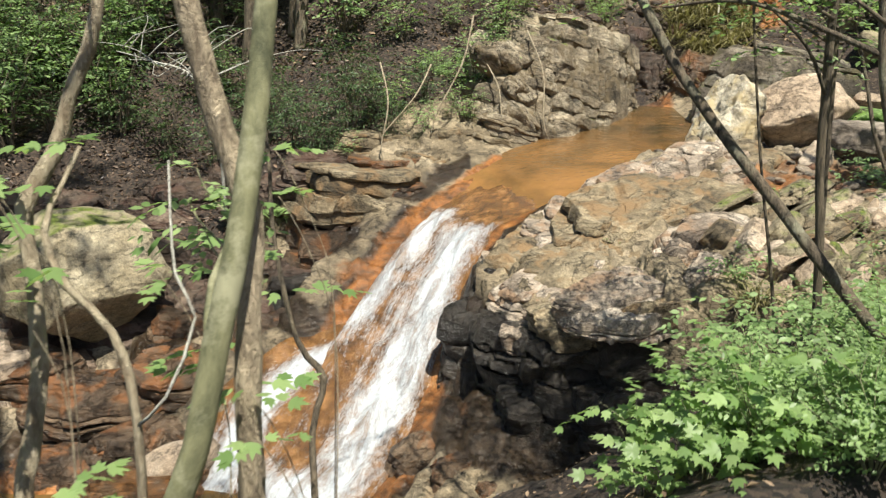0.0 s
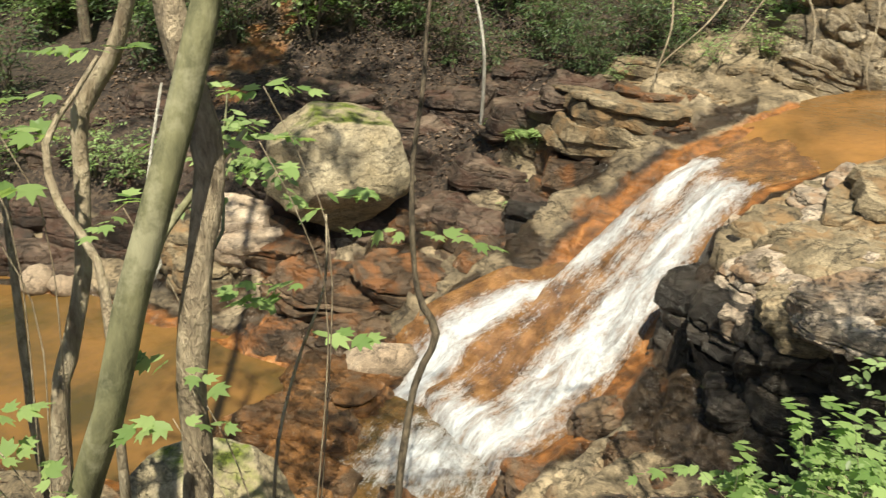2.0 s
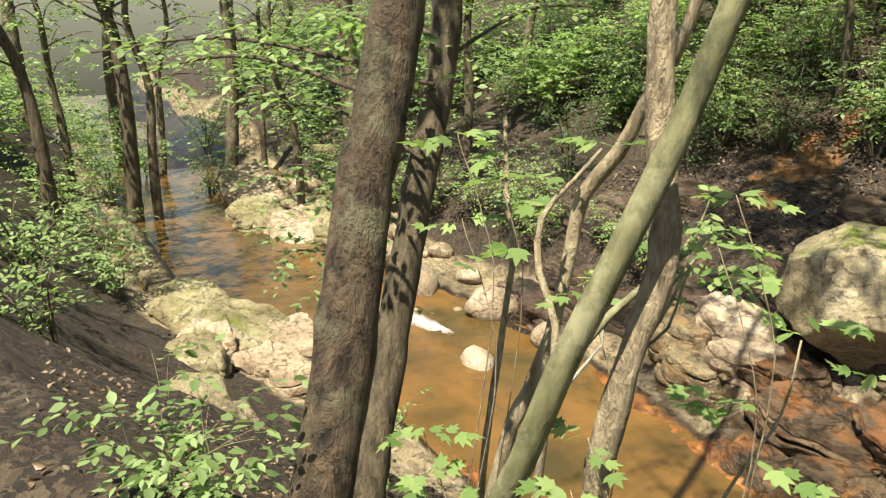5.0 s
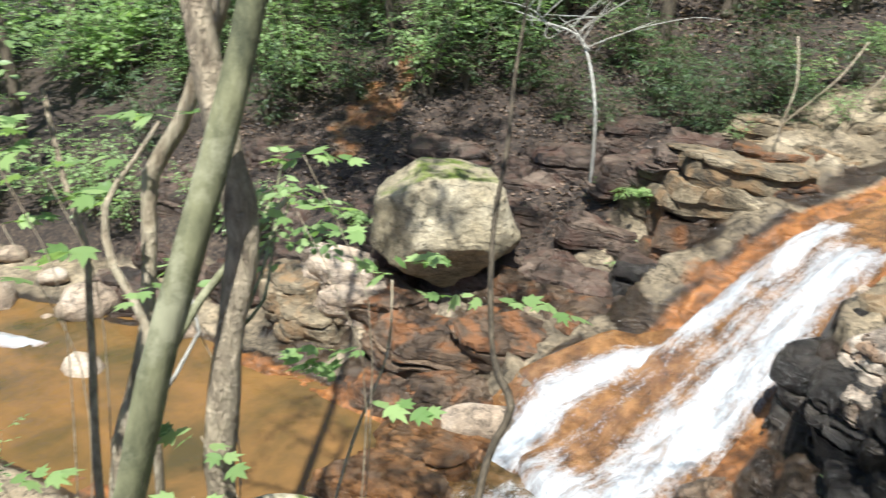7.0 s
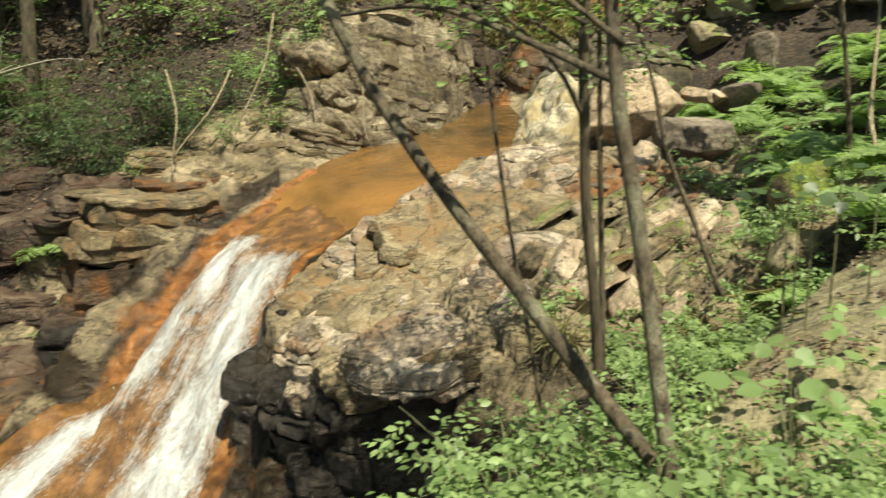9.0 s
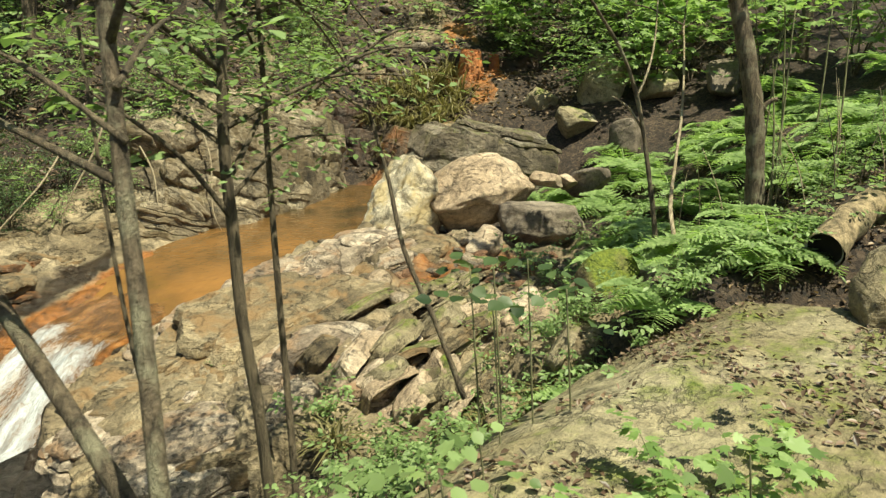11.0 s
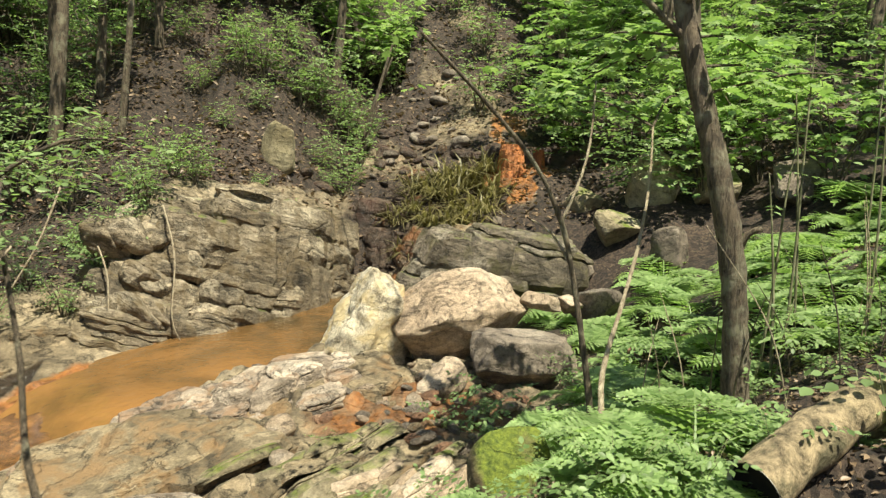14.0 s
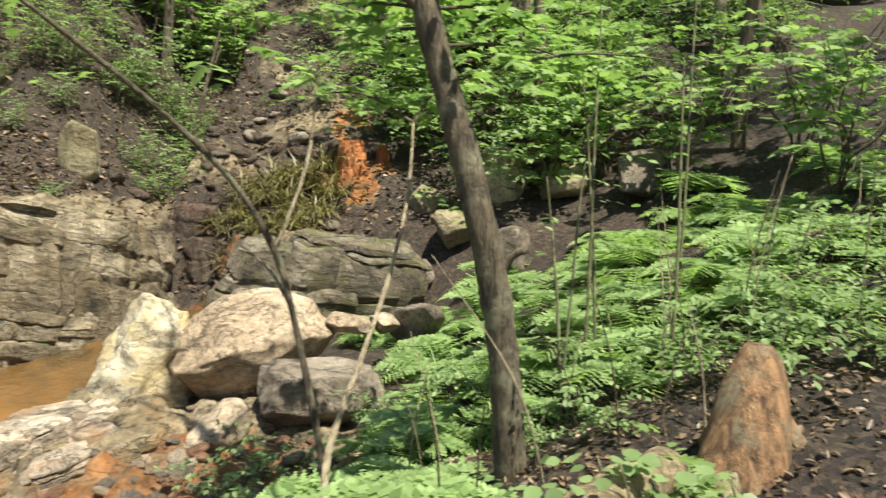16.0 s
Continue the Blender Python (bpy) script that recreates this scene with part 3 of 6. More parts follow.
# ---- the water ----
def stream_line(first, last, step=.07):
    """Points of the stream's line between two stations, evenly spaced, with level and half width."""
    pts = STREAM[first:last + 1]
    lengths = np.concatenate([[0], np.cumsum(np.hypot(*(pts[1:, :2] - pts[:-1, :2]).T))])
    at = np.arange(0, lengths[-1], step)
    line = np.stack([np.interp(at, lengths, pts[:, k]) for k in range(4)], -1)
    for k in range(4):
        pad = np.pad(line[:, k], 6, mode="edge")
        line[:, k] = np.convolve(pad, np.ones(13) / 13, "valid")
    return line, at


def water_sheet(name, line, at, columns, foam, lift, mat, label, swell=0.0, wide=1.0):
    way = np.gradient(line[:, :2], axis=0)
    way /= np.linalg.norm(way, axis=1, keepdims=True)
    side = np.stack([way[:, 1], -way[:, 0]], -1)          # to the right of the flow
    s = np.linspace(-1, 1, columns)
    S, V = np.meshgrid(s, at)
    w = line[:, 3:4] * wide
    X, Y = line[:, 0:1] + side[:, 0:1] * S * w, line[:, 1:2] + side[:, 1:2] * S * w
    F = foam(S, V)
    Z = line[:, 2:3] + lift(S, V) + swell * (.6 * fbm(S * w * 5 + 3, V * 1.6, 4, 71) + .5 * fbm(X * 7, Y * 7, 2, 73)) * np.clip(F + .6, .15, 1)
    me = bpy.data.meshes.new(name)
    me.from_pydata(np.stack([X, Y, Z], -1).reshape(-1, 3).tolist(), [], grid_faces(len(at), columns))
    uv = me.uv_layers.new(name="flow")
    index = np.empty(len(me.loops), dtype=np.int32)
    me.loops.foreach_get("vertex_index", index)
    flat = np.stack([(S * w).ravel(), V.ravel()], -1)[index]
    uv.data.foreach_set("uv", flat.astype(np.float32).ravel())
    a = me.attributes.new("foam", "FLOAT", "POINT")
    a.data.foreach_set("value", F.astype(np.float32).ravel())
    me.materials.append(mat)
    me.shade_smooth()
    return tagged(new(name, me), label, "water", kind="structure")


def bell(v, middle, width):
    return np.exp(-((v - middle) / width) ** 2)


line, at = stream_line(6, 10)
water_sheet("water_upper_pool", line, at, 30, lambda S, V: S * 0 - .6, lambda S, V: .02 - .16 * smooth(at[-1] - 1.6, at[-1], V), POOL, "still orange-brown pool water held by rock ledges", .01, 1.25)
line, at = stream_line(9, 14)
LIP = 1.3                                                # metres along the chute at which the water breaks


def chute_foam(S, V):
    S = S + .10 * value_noise(S * 3 + 5, V * 1.7, 5) + .05 * value_noise(S * 8, V * 4.5, 6)
    fall = smooth(LIP - .15, LIP + .35, V + .25 * value_noise(S * 4, S * 0 + 2, 3))
    left = bell(S, .45 + .2 * smooth(LIP, LIP + 2.2, V), .3) * (1 - .4 * smooth(LIP + 1.5, LIP + 2.2, V))
    right = bell(S, -.33 - .1 * smooth(LIP, LIP + 2, V), .4 + .05 * V)
    mid = .6 * bell(S, .1, .3)
    foam = np.maximum.reduce([left, right, mid])
    late = smooth(LIP + 1.9, LIP + 2.6, V)
    foam = foam * (1 - late) + late * np.maximum(bell(S, -.35, .5), .35 * bell(S, .6, .25))
    end = smooth(at[-1] - 1.1, at[-1] - .5, V)
    foam = np.maximum(foam, end * bell(S, 0, .8)) - .7 * smooth(.78, 1.0, np.abs(S))
    return -.58 + fall * (foam * .66 - .02)


water_sheet("water_chute", line, at, 64, chute_foam, lambda S, V: .03 - .06 * S * S - .2 * smooth(.8, 1.0, np.abs(S)) + .08 * chute_foam(S, V) - .3 * smooth(at[-1] - .45, at[-1], V), RAPID, "white rushing cascade over orange iron-stained rock", .13, 1.02)
line, at = stream_line(13, 20, .2)
water_sheet("water_lower_pool", line, at, 24, lambda S, V: S * 0 - .6, lambda S, V: np.minimum(-3.87, line[:, 2:3] + S * 0) - line[:, 2:3], LOWPOOL, "murky brown water in the lower stream", .008, 1.5)


run = np.arange(0, 1.5, .06)
strip = np.stack([-10.9 + .85 * run, 6.0 + .22 * run, run * 0 - 4.08, run * 0 + .34], -1)
water_sheet("water_riffle", strip, run, 20, lambda S, V: .1 - .75 * S ** 2 - .5 * smooth(.4, 0, V) - .5 * smooth(1.1, 1.5, V), lambda S, V: .06 - .12 * S ** 2, RAPID, "small white riffle in the lower stream", .05)


def film_sheet(points, name, label, foam_level):
    """A thin spill of water that clings to the rock along a line of places."""
    pts = np.array(points)
    lengths = np.concatenate([[0], np.cumsum(np.hypot(*(pts[1:, :2] - pts[:-1, :2]).T))])
    run = np.arange(0, lengths[-1], .07)
    px, py, pw = (np.interp(run, lengths, pts[:, k]) for k in range(3))
    pz = np.array([ground(a, b) for a, b in zip(px, py)])
    strip = np.stack([px, py, pz, pw], -1)
    ob = water_sheet(name, strip, run, 22, lambda S, V: foam_level + .5 * bell(S, .1 * np.sin(V * 2), .4) - .8 * np.abs(S) ** 3 - .5 * smooth(run[-1] - .9, run[-1], V) - .1 * smooth(.4, 0, V), lambda S, V: S * 0, RAPID, label, .0)
    for v in ob.data.vertices:
        v.co.z = ground(v.co.x, v.co.y) + .035
    return ob


def plunge():
    """The foaming water where the cascade meets the lower pool."""
    n, rings = 48, 14
    verts, foam, uvs = [], [], []
    for i in range(rings):
        r = i / (rings - 1)
        for j in range(n):
            a = 2 * math.pi * j / n
            edge = r * (1 + .12 * noise.noise(Vector((math.cos(a) * 2, math.sin(a) * 2, 3))))
            x, y = -2.05 + 1.35 * edge * math.cos(a), 6.35 + .95 * edge * math.sin(a)
            d = math.hypot((x + 1.85), (y - 6.45) * 1.25)
            f = .12 - .62 * d
            foam.append(f)
            uvs.append((x, y))
            verts.append((x, y, -3.85 + .16 * max(0, f + .35) * (1 + .8 * noise.noise(Vector((x * 5, y * 5, 0)))) + .04 * noise.noise(Vector((x * 9, y * 9, 2)))))
    me = bpy.data.meshes.new("water_plunge")
    me.from_pydata(verts, [], grid_faces(rings, n, 0, True))
    uv = me.uv_layers.new(name="flow")
    for loop in me.loops:
        uv.data[loop.index].uv = uvs[loop.vertex_index]
    a = me.attributes.new("foam", "FLOAT", "POINT")
    a.data.foreach_set("value", foam)
    me.materials.append(PLUNGE)
    me.shade_smooth()
    return tagged(new("water_plunge", me), "white foam where the cascade meets the lower pool", "water", kind="structure")


plunge()
film_sheet([(-1.15, 9.15, .25), (-1.7, 8.85, .45), (-2.3, 8.1, .6), (-2.75, 7.1, .7), (-2.9, 6.7, .7)], "water_side_spill", "thin white spill spreading over orange rock", -.34)
film_sheet([(-9.3, 5.6, .5), (-9.7, 6.2, .6), (-9.9, 6.9, .5)], "water_far_riffle", "small white riffle in the lower stream", .2)
film_sheet([(-13.2, 3.6, .6), (-13.6, 4.6, .8), (-13.9, 5.6, .5)], "water_second_riffle", "pale riffle below the lower pool", .0)


# ---- stones ----
def stone_mesh(name, size, seed, mat, cuts=9, detail=4, rough=.06, keep=.62, taper=0.0, faces=()):
    rng = random.Random(seed)
    bm = bmesh.new()
    bmesh.ops.create_icosphere(bm, subdivisions=detail, radius=1.0)
    planes = []
    for _ in range(cuts):
        n = Vector((rng.gauss(0, 1), rng.gauss(0, 1), rng.gauss(0, .8))).normalized()
        planes.append((n, rng.uniform(keep, keep + .26)))
    planes += [(Vector(f[:3]).normalized(), f[3]) for f in faces]
    off = Vector((seed * 3.7, seed * 1.9, seed * 5.3))
    for v in bm.verts:
        p = v.co.copy()
        for n, k in planes:
            d = p.dot(n) - k
            if d > 0:
                p -= n * d * .94
        d = v.co.normalized()
        p += d * rough * (noise.fractal(p * 2.2 + off, 0.9, 2.2, 4) + .5 * noise.noise(p * 7 + off))
        w = 1 - taper * p.z
        v.co = Vector((p.x * size[0] * w, p.y * size[1] * w, p.z * size[2]))
    me = bpy.data.meshes.new(name)
    bm.to_mesh(me)
    bm.free()
    me.materials.append(mat)
    me.shade_smooth()
    return me


def stone(name, place, size, seed, mat, label, turn=(0, 0, 0), group="", cuts=11, detail=4, rough=.05, keep=.45, category="boulder", taper=0.0, faces=()):
    ob = new(name, stone_mesh(name, [s / 2 for s in size], seed, mat, cuts, detail, rough, keep, taper, faces))
    ob.location, ob.rotation_euler = place, [radians(a) for a in turn]
    return tagged(ob, label, category, group)


stone("boulder", (-4.75, 9.75, -2.25), (2.5, 2.1, 2.15), 6, OLIVE, "large angular lichen-covered boulder perched on rock ledge", (0, 0, 32), cuts=3, detail=5, keep=.7, rough=.045,
      faces=[(.12, 0, 1, .74), (-.6, -.1, .8, .8), (.9, .1, .25, .7), (.15, -.9, .4, .62), (.1, -.8, -.6, .6), (.7, -.3, -.65, .68), (-.6, -.2, -.75, .72), (-1, 0, .1, .86), (-.75, -.65, .1, .74), (.65, -.75, .1, .72)])
stone("boulder", (4.5, 12.1, -.52), (1.62, 1.3, 1.62), 7, CREAM, "tall cream sunlit boulder at the pool's edge", (0, 0, 4), "boulder pile", 5, 5, .11, .74,
      faces=[(-.85, -.1, .53, .3), (.6, -.1, .8, .7), (.98, -.1, .1, .6), (-.1, -.95, .25, .56), (.5, -.85, -.1, .56), (-.4, -.3, -.85, .78), (-.62, -.75, .1, .6)])
stone("boulder", (5.62, 12.1, -.4), (1.9, 1.35, 1.12), 9, TAN, "rounded tan boulder leaning on the pile", (6, -10, 8), "boulder pile", 3, 5, .05, .8, faces=[(.1, -.5, .8, .6), (-.55, -.5, .6, .66), (.8, -.3, .5, .7), (-.3, -.85, -.35, .62), (.5, -.7, -.5, .64), (-.9, 0, -.3, .82), (.2, -.95, .1, .7)])
stone("boulder", (6.35, 11.35, -.72), (1.65, 1.05, .8), 12, GREYSTONE, "dark grey flat-topped boulder in the pile", (0, 4, 8), "boulder pile", 5, 5, .05, .7, faces=[(0, 0, 1, .6), (-.9, -.2, .2, .72), (0, -1, .1, .62), (.85, -.3, .3, .7), (.1, -.7, -.7, .66)])
stone("stone", (5.42, 11.0, -.86), (.78, .5, .4), 15, TAN, "pale slab stone lying before the pile", (10, -28, 30), "boulder pile", category="stone", cuts=5, faces=[(0, 0, 1, .5)])
for k, (x, y, z, s, m) in enumerate([(6.75, 12.2, -.25, .62, TAN), (7.1, 12.4, -.3, .5, TAN), (7.5, 12.5, -.3, .85, GREYSTONE), (7.3, 11.7, -.75, .5, GREYSTONE), (5.35, 11.5, -.95, .3, GREYSTONE), (6.9, 11.1, -.95, .3, GREYSTONE)]):
    stone("stone", (x, y, z), (s, s * .8, s * .65), 20 + k, m, "weathered stone in the boulder pile", (k * 20, k * 13, k * 57), "boulder pile", category="stone")
stone("boulder", (2.68, 18.3, max(ground(2.68, 18.3), .93) + .36), (.85, .65, 1.15), 33, SANDY, "upright lichened stone on the cliff's top", (3, 6, 15), cuts=4, keep=.75, faces=[(-.9, -.3, .1, .62), (.9, -.2, .2, .6), (0, -1, .1, .6), (.3, 0, .9, .78)])
stone("boulder", (9.9, 17.1, 1.0), (1.7, 1.4, 1.3), 35, OLIVE, "mossy grey boulder on the wooded slope", (5, 0, 40), "slope boulders")
for k, (x, y, z, s) in enumerate([(8.9, 16.4, .5, 1.2), (8.2, 15.9, .3, .9), (10.9, 16.5, 1.0, 1.3), (9.5, 15.2, .2, 1.1), (8.6, 17.6, 1.1, .9), (11.8, 15.5, .9, 1.4)]):
    stone("boulder", (x, y, ground(x, y) + s * .18), (s, s * .8, s * .75), 40 + k, (OLIVE, GREYSTONE)[k % 2], "lichened boulder among ferns on the slope", (k * 11, k * 7, k * 47), "slope boulders")
stone("boulder", (5.65, 7.7, -.5), (.75, .7, .75), 51, MOSSY, "low boulder capped with yellow-green moss", (0, 0, 10), cuts=6)
sandy = stone("boulder", (4.75, 4.25, -.53), (6.4, 2.9, 1.5), 53, SANDY, "long flat sandy boulder strewn with dead leaves", (0, -1, 33), cuts=4, detail=6, rough=.05, keep=.8,
              faces=[(0, .1, 1, .66), (-.1, .75, .62, .72), (-.75, .3, .5, .8), (.2, -.7, .7, .75), (.75, .2, .6, .84), (-.3, .95, .0, .8)])
stone("boulder", (-2.45, 4.05, -2.85), (1.5, 1.2, 1.35), 57, OLIVE, "rounded pale boulder beside the lower pool", (0, 10, 20), cuts=7, detail=5)
stone("boulder", (-2.15, 12.0, -1.9), (2.0, 1.1, 1.1), 58, BEDDED, "broken bedded rock above the dark hollow", (0, 6, 8), cuts=12, detail=5, rough=.09)
stone("boulder", (6.45, 5.18, .05), (1.15, .8, .92), 59, SLAB, "leaning lichened rock beside the fallen log", (0, -15, 40), cuts=9, detail=5, rough=.07, keep=.5, faces=[(-.3, -.6, .7, .5), (-.8, -.5, .1, .55), (.4, -.8, .4, .5)])
stone("boulder", (7.65, 6.7, .2), (1.0, .8, .75), 60, OLIVE, "mossy rock under the fallen log", (6, 8, 25), cuts=10, detail=5)


def scatter_stones(count, spot, spread, sizes, mats, label, group, seed, flat=.6, tilt=18, heap=False):
    rng, verts, faces = random.Random(seed), [], []
    kinds = [stone_mesh("stone", (.5, .5 * rng.uniform(.6, .9), .5 * flat), 100 + seed * 10 + k, mats[k % len(mats)], 8, 2, .05) for k in range(6)]
    for k in range(count):
        x, y = spot[0] + rng.gauss(0, spread[0]), spot[1] + rng.gauss(0, spread[1])
        s = rng.uniform(*sizes) * rng.uniform(.6, 1)
        place = Matrix.LocRotScale((x, y, ground(x, y) + s * flat * .22), Euler((radians(rng.gauss(0, tilt)), radians(rng.gauss(0, tilt)), rng.uniform(0, 6.28))), (s, s, s))
        if heap:
            base = len(verts)
            verts += [place @ v.co for v in kinds[k % 6].vertices]
            faces += [tuple(base + i for i in p.vertices) for p in kinds[k % 6].polygons]
            continue
        ob = new("stone", kinds[k % 6])
        ob.matrix_basis = place
        tagged(ob, label, "stone", group)
    if heap:                                              # far rubble that nobody could count
        tagged(mesh_object("rubble", verts, faces, mats[0]), label, "rubble", kind="stuff")


scatter_stones(150, (5.2, 10.4), (1.0, .65), (.08, .3), (RED, TAN, GREYSTONE), "broken red-brown stone on the gravel patch", "gravel stones", 1, .42, 12)
scatter_stones(40, (5.3, 9.3), (.7, .5), (.08, .34), (RED, GREYSTONE, TAN), "broken red-brown stone on the gravel patch", "gravel stones", 8, .4, 12)
scatter_stones(40, (4.9, 9.2), (.9, .6), (.1, .4), (GREYSTONE, TAN, BEDDED), "angular grey stone lying on the rock table", "table stones", 2)
scatter_stones(26, (-5.9, 9.3), (.5, .35), (.15, .5), (TAN, BEDDED, GREYSTONE), "pale rubble stone beside the big boulder", "bank rubble", 3)
scatter_stones(26, (5.2, 18.6), (.6, 1.2), (.2, .6), (BANKROCK, SHELF, GREYSTONE), "dark stone in the gully", "gully stones", 4, .42)
scatter_stones(60, (4.9, 19.8), (.9, 1.5), (.15, .65), (BANKROCK, SHELF, BEDDED), "brown debris stones in the steep gully", "gully stones", 7, .42, heap=True)
scatter_stones(30, (5.6, 23), (.8, 2.5), (.2, .7), (GREYSTONE, BEDDED, TAN), "grey stones on the debris slope", "gully stones", 5, .42, heap=True)
scatter_stones(60, (-15, 6.9), (4, .7), (.3, 1.3), (TAN, BEDDED, SANDY), "sandy bank stones beside the lower stream", "bank stones", 6, heap=True)


def layered_mesh(name, size, layers, seed, mats, dry_from=0.0, points=60):
    """Bedded rock: ragged layers of uneven thickness piled up, with recessed joints and a few cracks down its sides."""
    rng = random.Random(seed)
    cuts = [rng.choice((.25, .5, 1.0, 1.7, 2.6)) * rng.uniform(.8, 1.2) for _ in range(layers)]
    levels = np.concatenate([[0], np.cumsum(cuts)]) / sum(cuts)
    cracks = [(rng.uniform(0, 6.28), rng.uniform(.03, .08), rng.uniform(.05, .15), rng.random() * .8 - .2) for _ in range(8)]
    verts, owner = [], []

    def ring(z, k, inset):
        for j in range(points):
            a = 2 * math.pi * j / points
            c, sn = math.cos(a), math.sin(a)
            r = (abs(c) ** 3.2 + abs(sn) ** 3.2) ** (-1 / 3.2) * (1 - .30 * max(0, z - .25) ** 1.6)
            r *= 1 + .16 * noise.noise(Vector((c * 1.3, sn * 1.3, seed + z * 1.2))) + .075 * noise.noise(Vector((c * 2.6, sn * 2.6, k * 3.1 + seed))) + .035 * noise.noise(Vector((c * 9, sn * 9, k * 5.7 + z * 14)))
            for at_a, wide, depth, low in cracks:
                off = abs((a - at_a + math.pi) % (2 * math.pi) - math.pi)
                if off < wide and low < z < low + .38:
                    r -= depth * (1 - off / wide)
            r -= inset
            lump = .02 * noise.noise(Vector((c * 4, sn * 4, z * 6 + seed)))
            verts.append((c * r * size[0], sn * r * size[1], (z + lump) * size[2]))
        owner.append(z)

    for k in range(layers):
        z0, z1 = levels[k], levels[k + 1]
        h = z1 - z0
        for z, inset in ((z0 + .04 * h, .045), (z0 + .14 * h, .01), (z0 + .4 * h, -.01), (z0 + .65 * h, .0), (z0 + .9 * h, .015), (z1, .035)):
            ring(z, k, inset)
    faces = grid_faces(len(owner), points, 0, True)
    last = len(verts) - points
    top = levels[-1]
    for f, up in ((.8, .015), (.5, .03), (.2, .03)):                      # the uneven top
        for j in range(points):
            x, y, z = verts[last + j]
            bump_up = .05 * noise.noise(Vector((x * f * 3, y * f * 3, seed))) + up
            verts.append((x * f, y * f, z + bump_up * size[2]))
    n = len(verts) // points
    faces = grid_faces(n, points, 0, True)
    faces.append(tuple(range(len(verts) - points, len(verts))))
    warped = []
    for v in verts:
        p = Vector(v)
        q = p * 1.5 + Vector((seed * 2.3, 0, seed))
        k = min(1.0, size[2] / .4)
        w = (noise.noise_vector(q) * .13 + noise.noise_vector(q * 2.7) * .055 + noise.noise_vector(q * 7) * .018) * k
        w.z *= .8
        warped.append(p + w)
    verts = [tuple(v) for v in warped]
    me = bpy.data.meshes.new(name)
    me.from_pydata(verts, [], faces)
    for m in mats:
        me.materials.append(m)
    if len(mats) > 1:
        for p in me.polygons:
            v = verts[p.vertices[0]]
            jag = .1 * noise.noise(Vector((v[0] * 2, v[1] * 2, seed)))
            p.material_index = 1 if v[2] / size[2] + jag > dry_from else 0
    me.shade_smooth()
    me.set_sharp_from_angle(angle=radians(38))
    return me


def bedding_layer(size, z0, z1, k, last, seed, rng, points=66):
    """One bed of rock: a ragged plate broken into blocks that stand out unevenly, with joints between them."""
    edges = sorted(rng.uniform(0, 2 * math.pi) for _ in range(rng.randint(5, 9)))
    reach = [rng.uniform(-.085, .06) for _ in edges]
    tops = [rng.uniform(-.22, .12) for _ in edges]
    shift = (rng.gauss(0, .03), rng.gauss(0, .03))
    h = z1 - z0
    verts, rows = [], []

    def ring(z, inset, shrink=1.0, lift=0.0):
        for j in range(points):
            a = 2 * math.pi * j / points
            c, sn = math.cos(a), math.sin(a)
            block = sum(1 for e in edges if e < a) % len(edges)
            gap = min(abs((a - e + math.pi) % (2 * math.pi) - math.pi) for e in edges)
            r = (abs(c) ** 3.2 + abs(sn) ** 3.2) ** (-1 / 3.2) * (1 - .30 * max(0, z - .25) ** 1.6)
            r *= 1 + .16 * noise.noise(Vector((c * 1.3, sn * 1.3, seed + z * 1.2))) + .05 * noise.noise(Vector((c * 2.6, sn * 2.6, k * 3.1 + seed))) + .03 * noise.noise(Vector((c * 11, sn * 11, k * 5.7 + z * 9)))
            r += reach[block] - inset - (.07 if gap < .05 else 0)
            r *= shrink
            up = (tops[block] * h if lift else 0) + lift * .04 * noise.noise(Vector((c * r * 3, sn * r * 3, seed)))
            verts.append(((c * r + shift[0]) * size[0], (sn * r + shift[1]) * size[1], (z + up) * size[2]))
        rows.append(z)

    low = z0 - .35 * h if k else z0
    for z, inset in ((low, .12), (z0 + .02 * h, .05), (z0 + .12 * h, .0), (z0 + .5 * h, -.012), (z0 + .86 * h, .0)):
        ring(z, inset)
    ring(z1, .03, 1.0, 1.0)
    for f in (.82, .55, .25):
        ring(z1 + (.02 if last else 0), .03, f, 1.0)
    faces = grid_faces(len(rows), points, 0, True)
    faces.append(tuple(range(len(verts) - points, len(verts))))
    out, grow = [], min(1.0, size[2] / .4)
    for v in verts:
        p = Vector(v)
        q = p * 1.5 + Vector((seed * 2.3, 0, seed))
        w = (noise.noise_vector(q) * .13 + noise.noise_vector(q * 2.7) * .05 + noise.noise_vector(q * 8) * .02) * grow
        w.z *= .7
        out.append(p + w)
    return out, faces


def ledge(x, y, base, size, layers, seed, mats, label, turn=20, tip=(6, 7), dry_from=0.0):
    """Bedded rock: beds of uneven thickness piled up, the upper ones dry where it has two stones."""
    ob = root("rock_ledge", (x, y, base), label, "rock", "rock ledges")
    ob.rotation_euler = (radians(tip[0]), radians(tip[1]), radians(turn))
    rng = random.Random(seed)
    cuts = [rng.choice((.35, .6, 1.0, 1.5, 2.3)) * rng.uniform(.8, 1.2) for _ in range(layers)]
    levels = np.concatenate([[0], np.cumsum(cuts)]) / sum(cuts)
    for k in range(layers):
        v, f = bedding_layer((size[0] / 2, size[1] / 2, size[2]), float(levels[k]), float(levels[k + 1]), k, k == layers - 1, seed, rng)
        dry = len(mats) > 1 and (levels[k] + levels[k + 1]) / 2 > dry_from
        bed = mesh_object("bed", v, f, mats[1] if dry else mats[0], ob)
        bed.data.set_sharp_from_angle(angle=radians(32))
    return ob


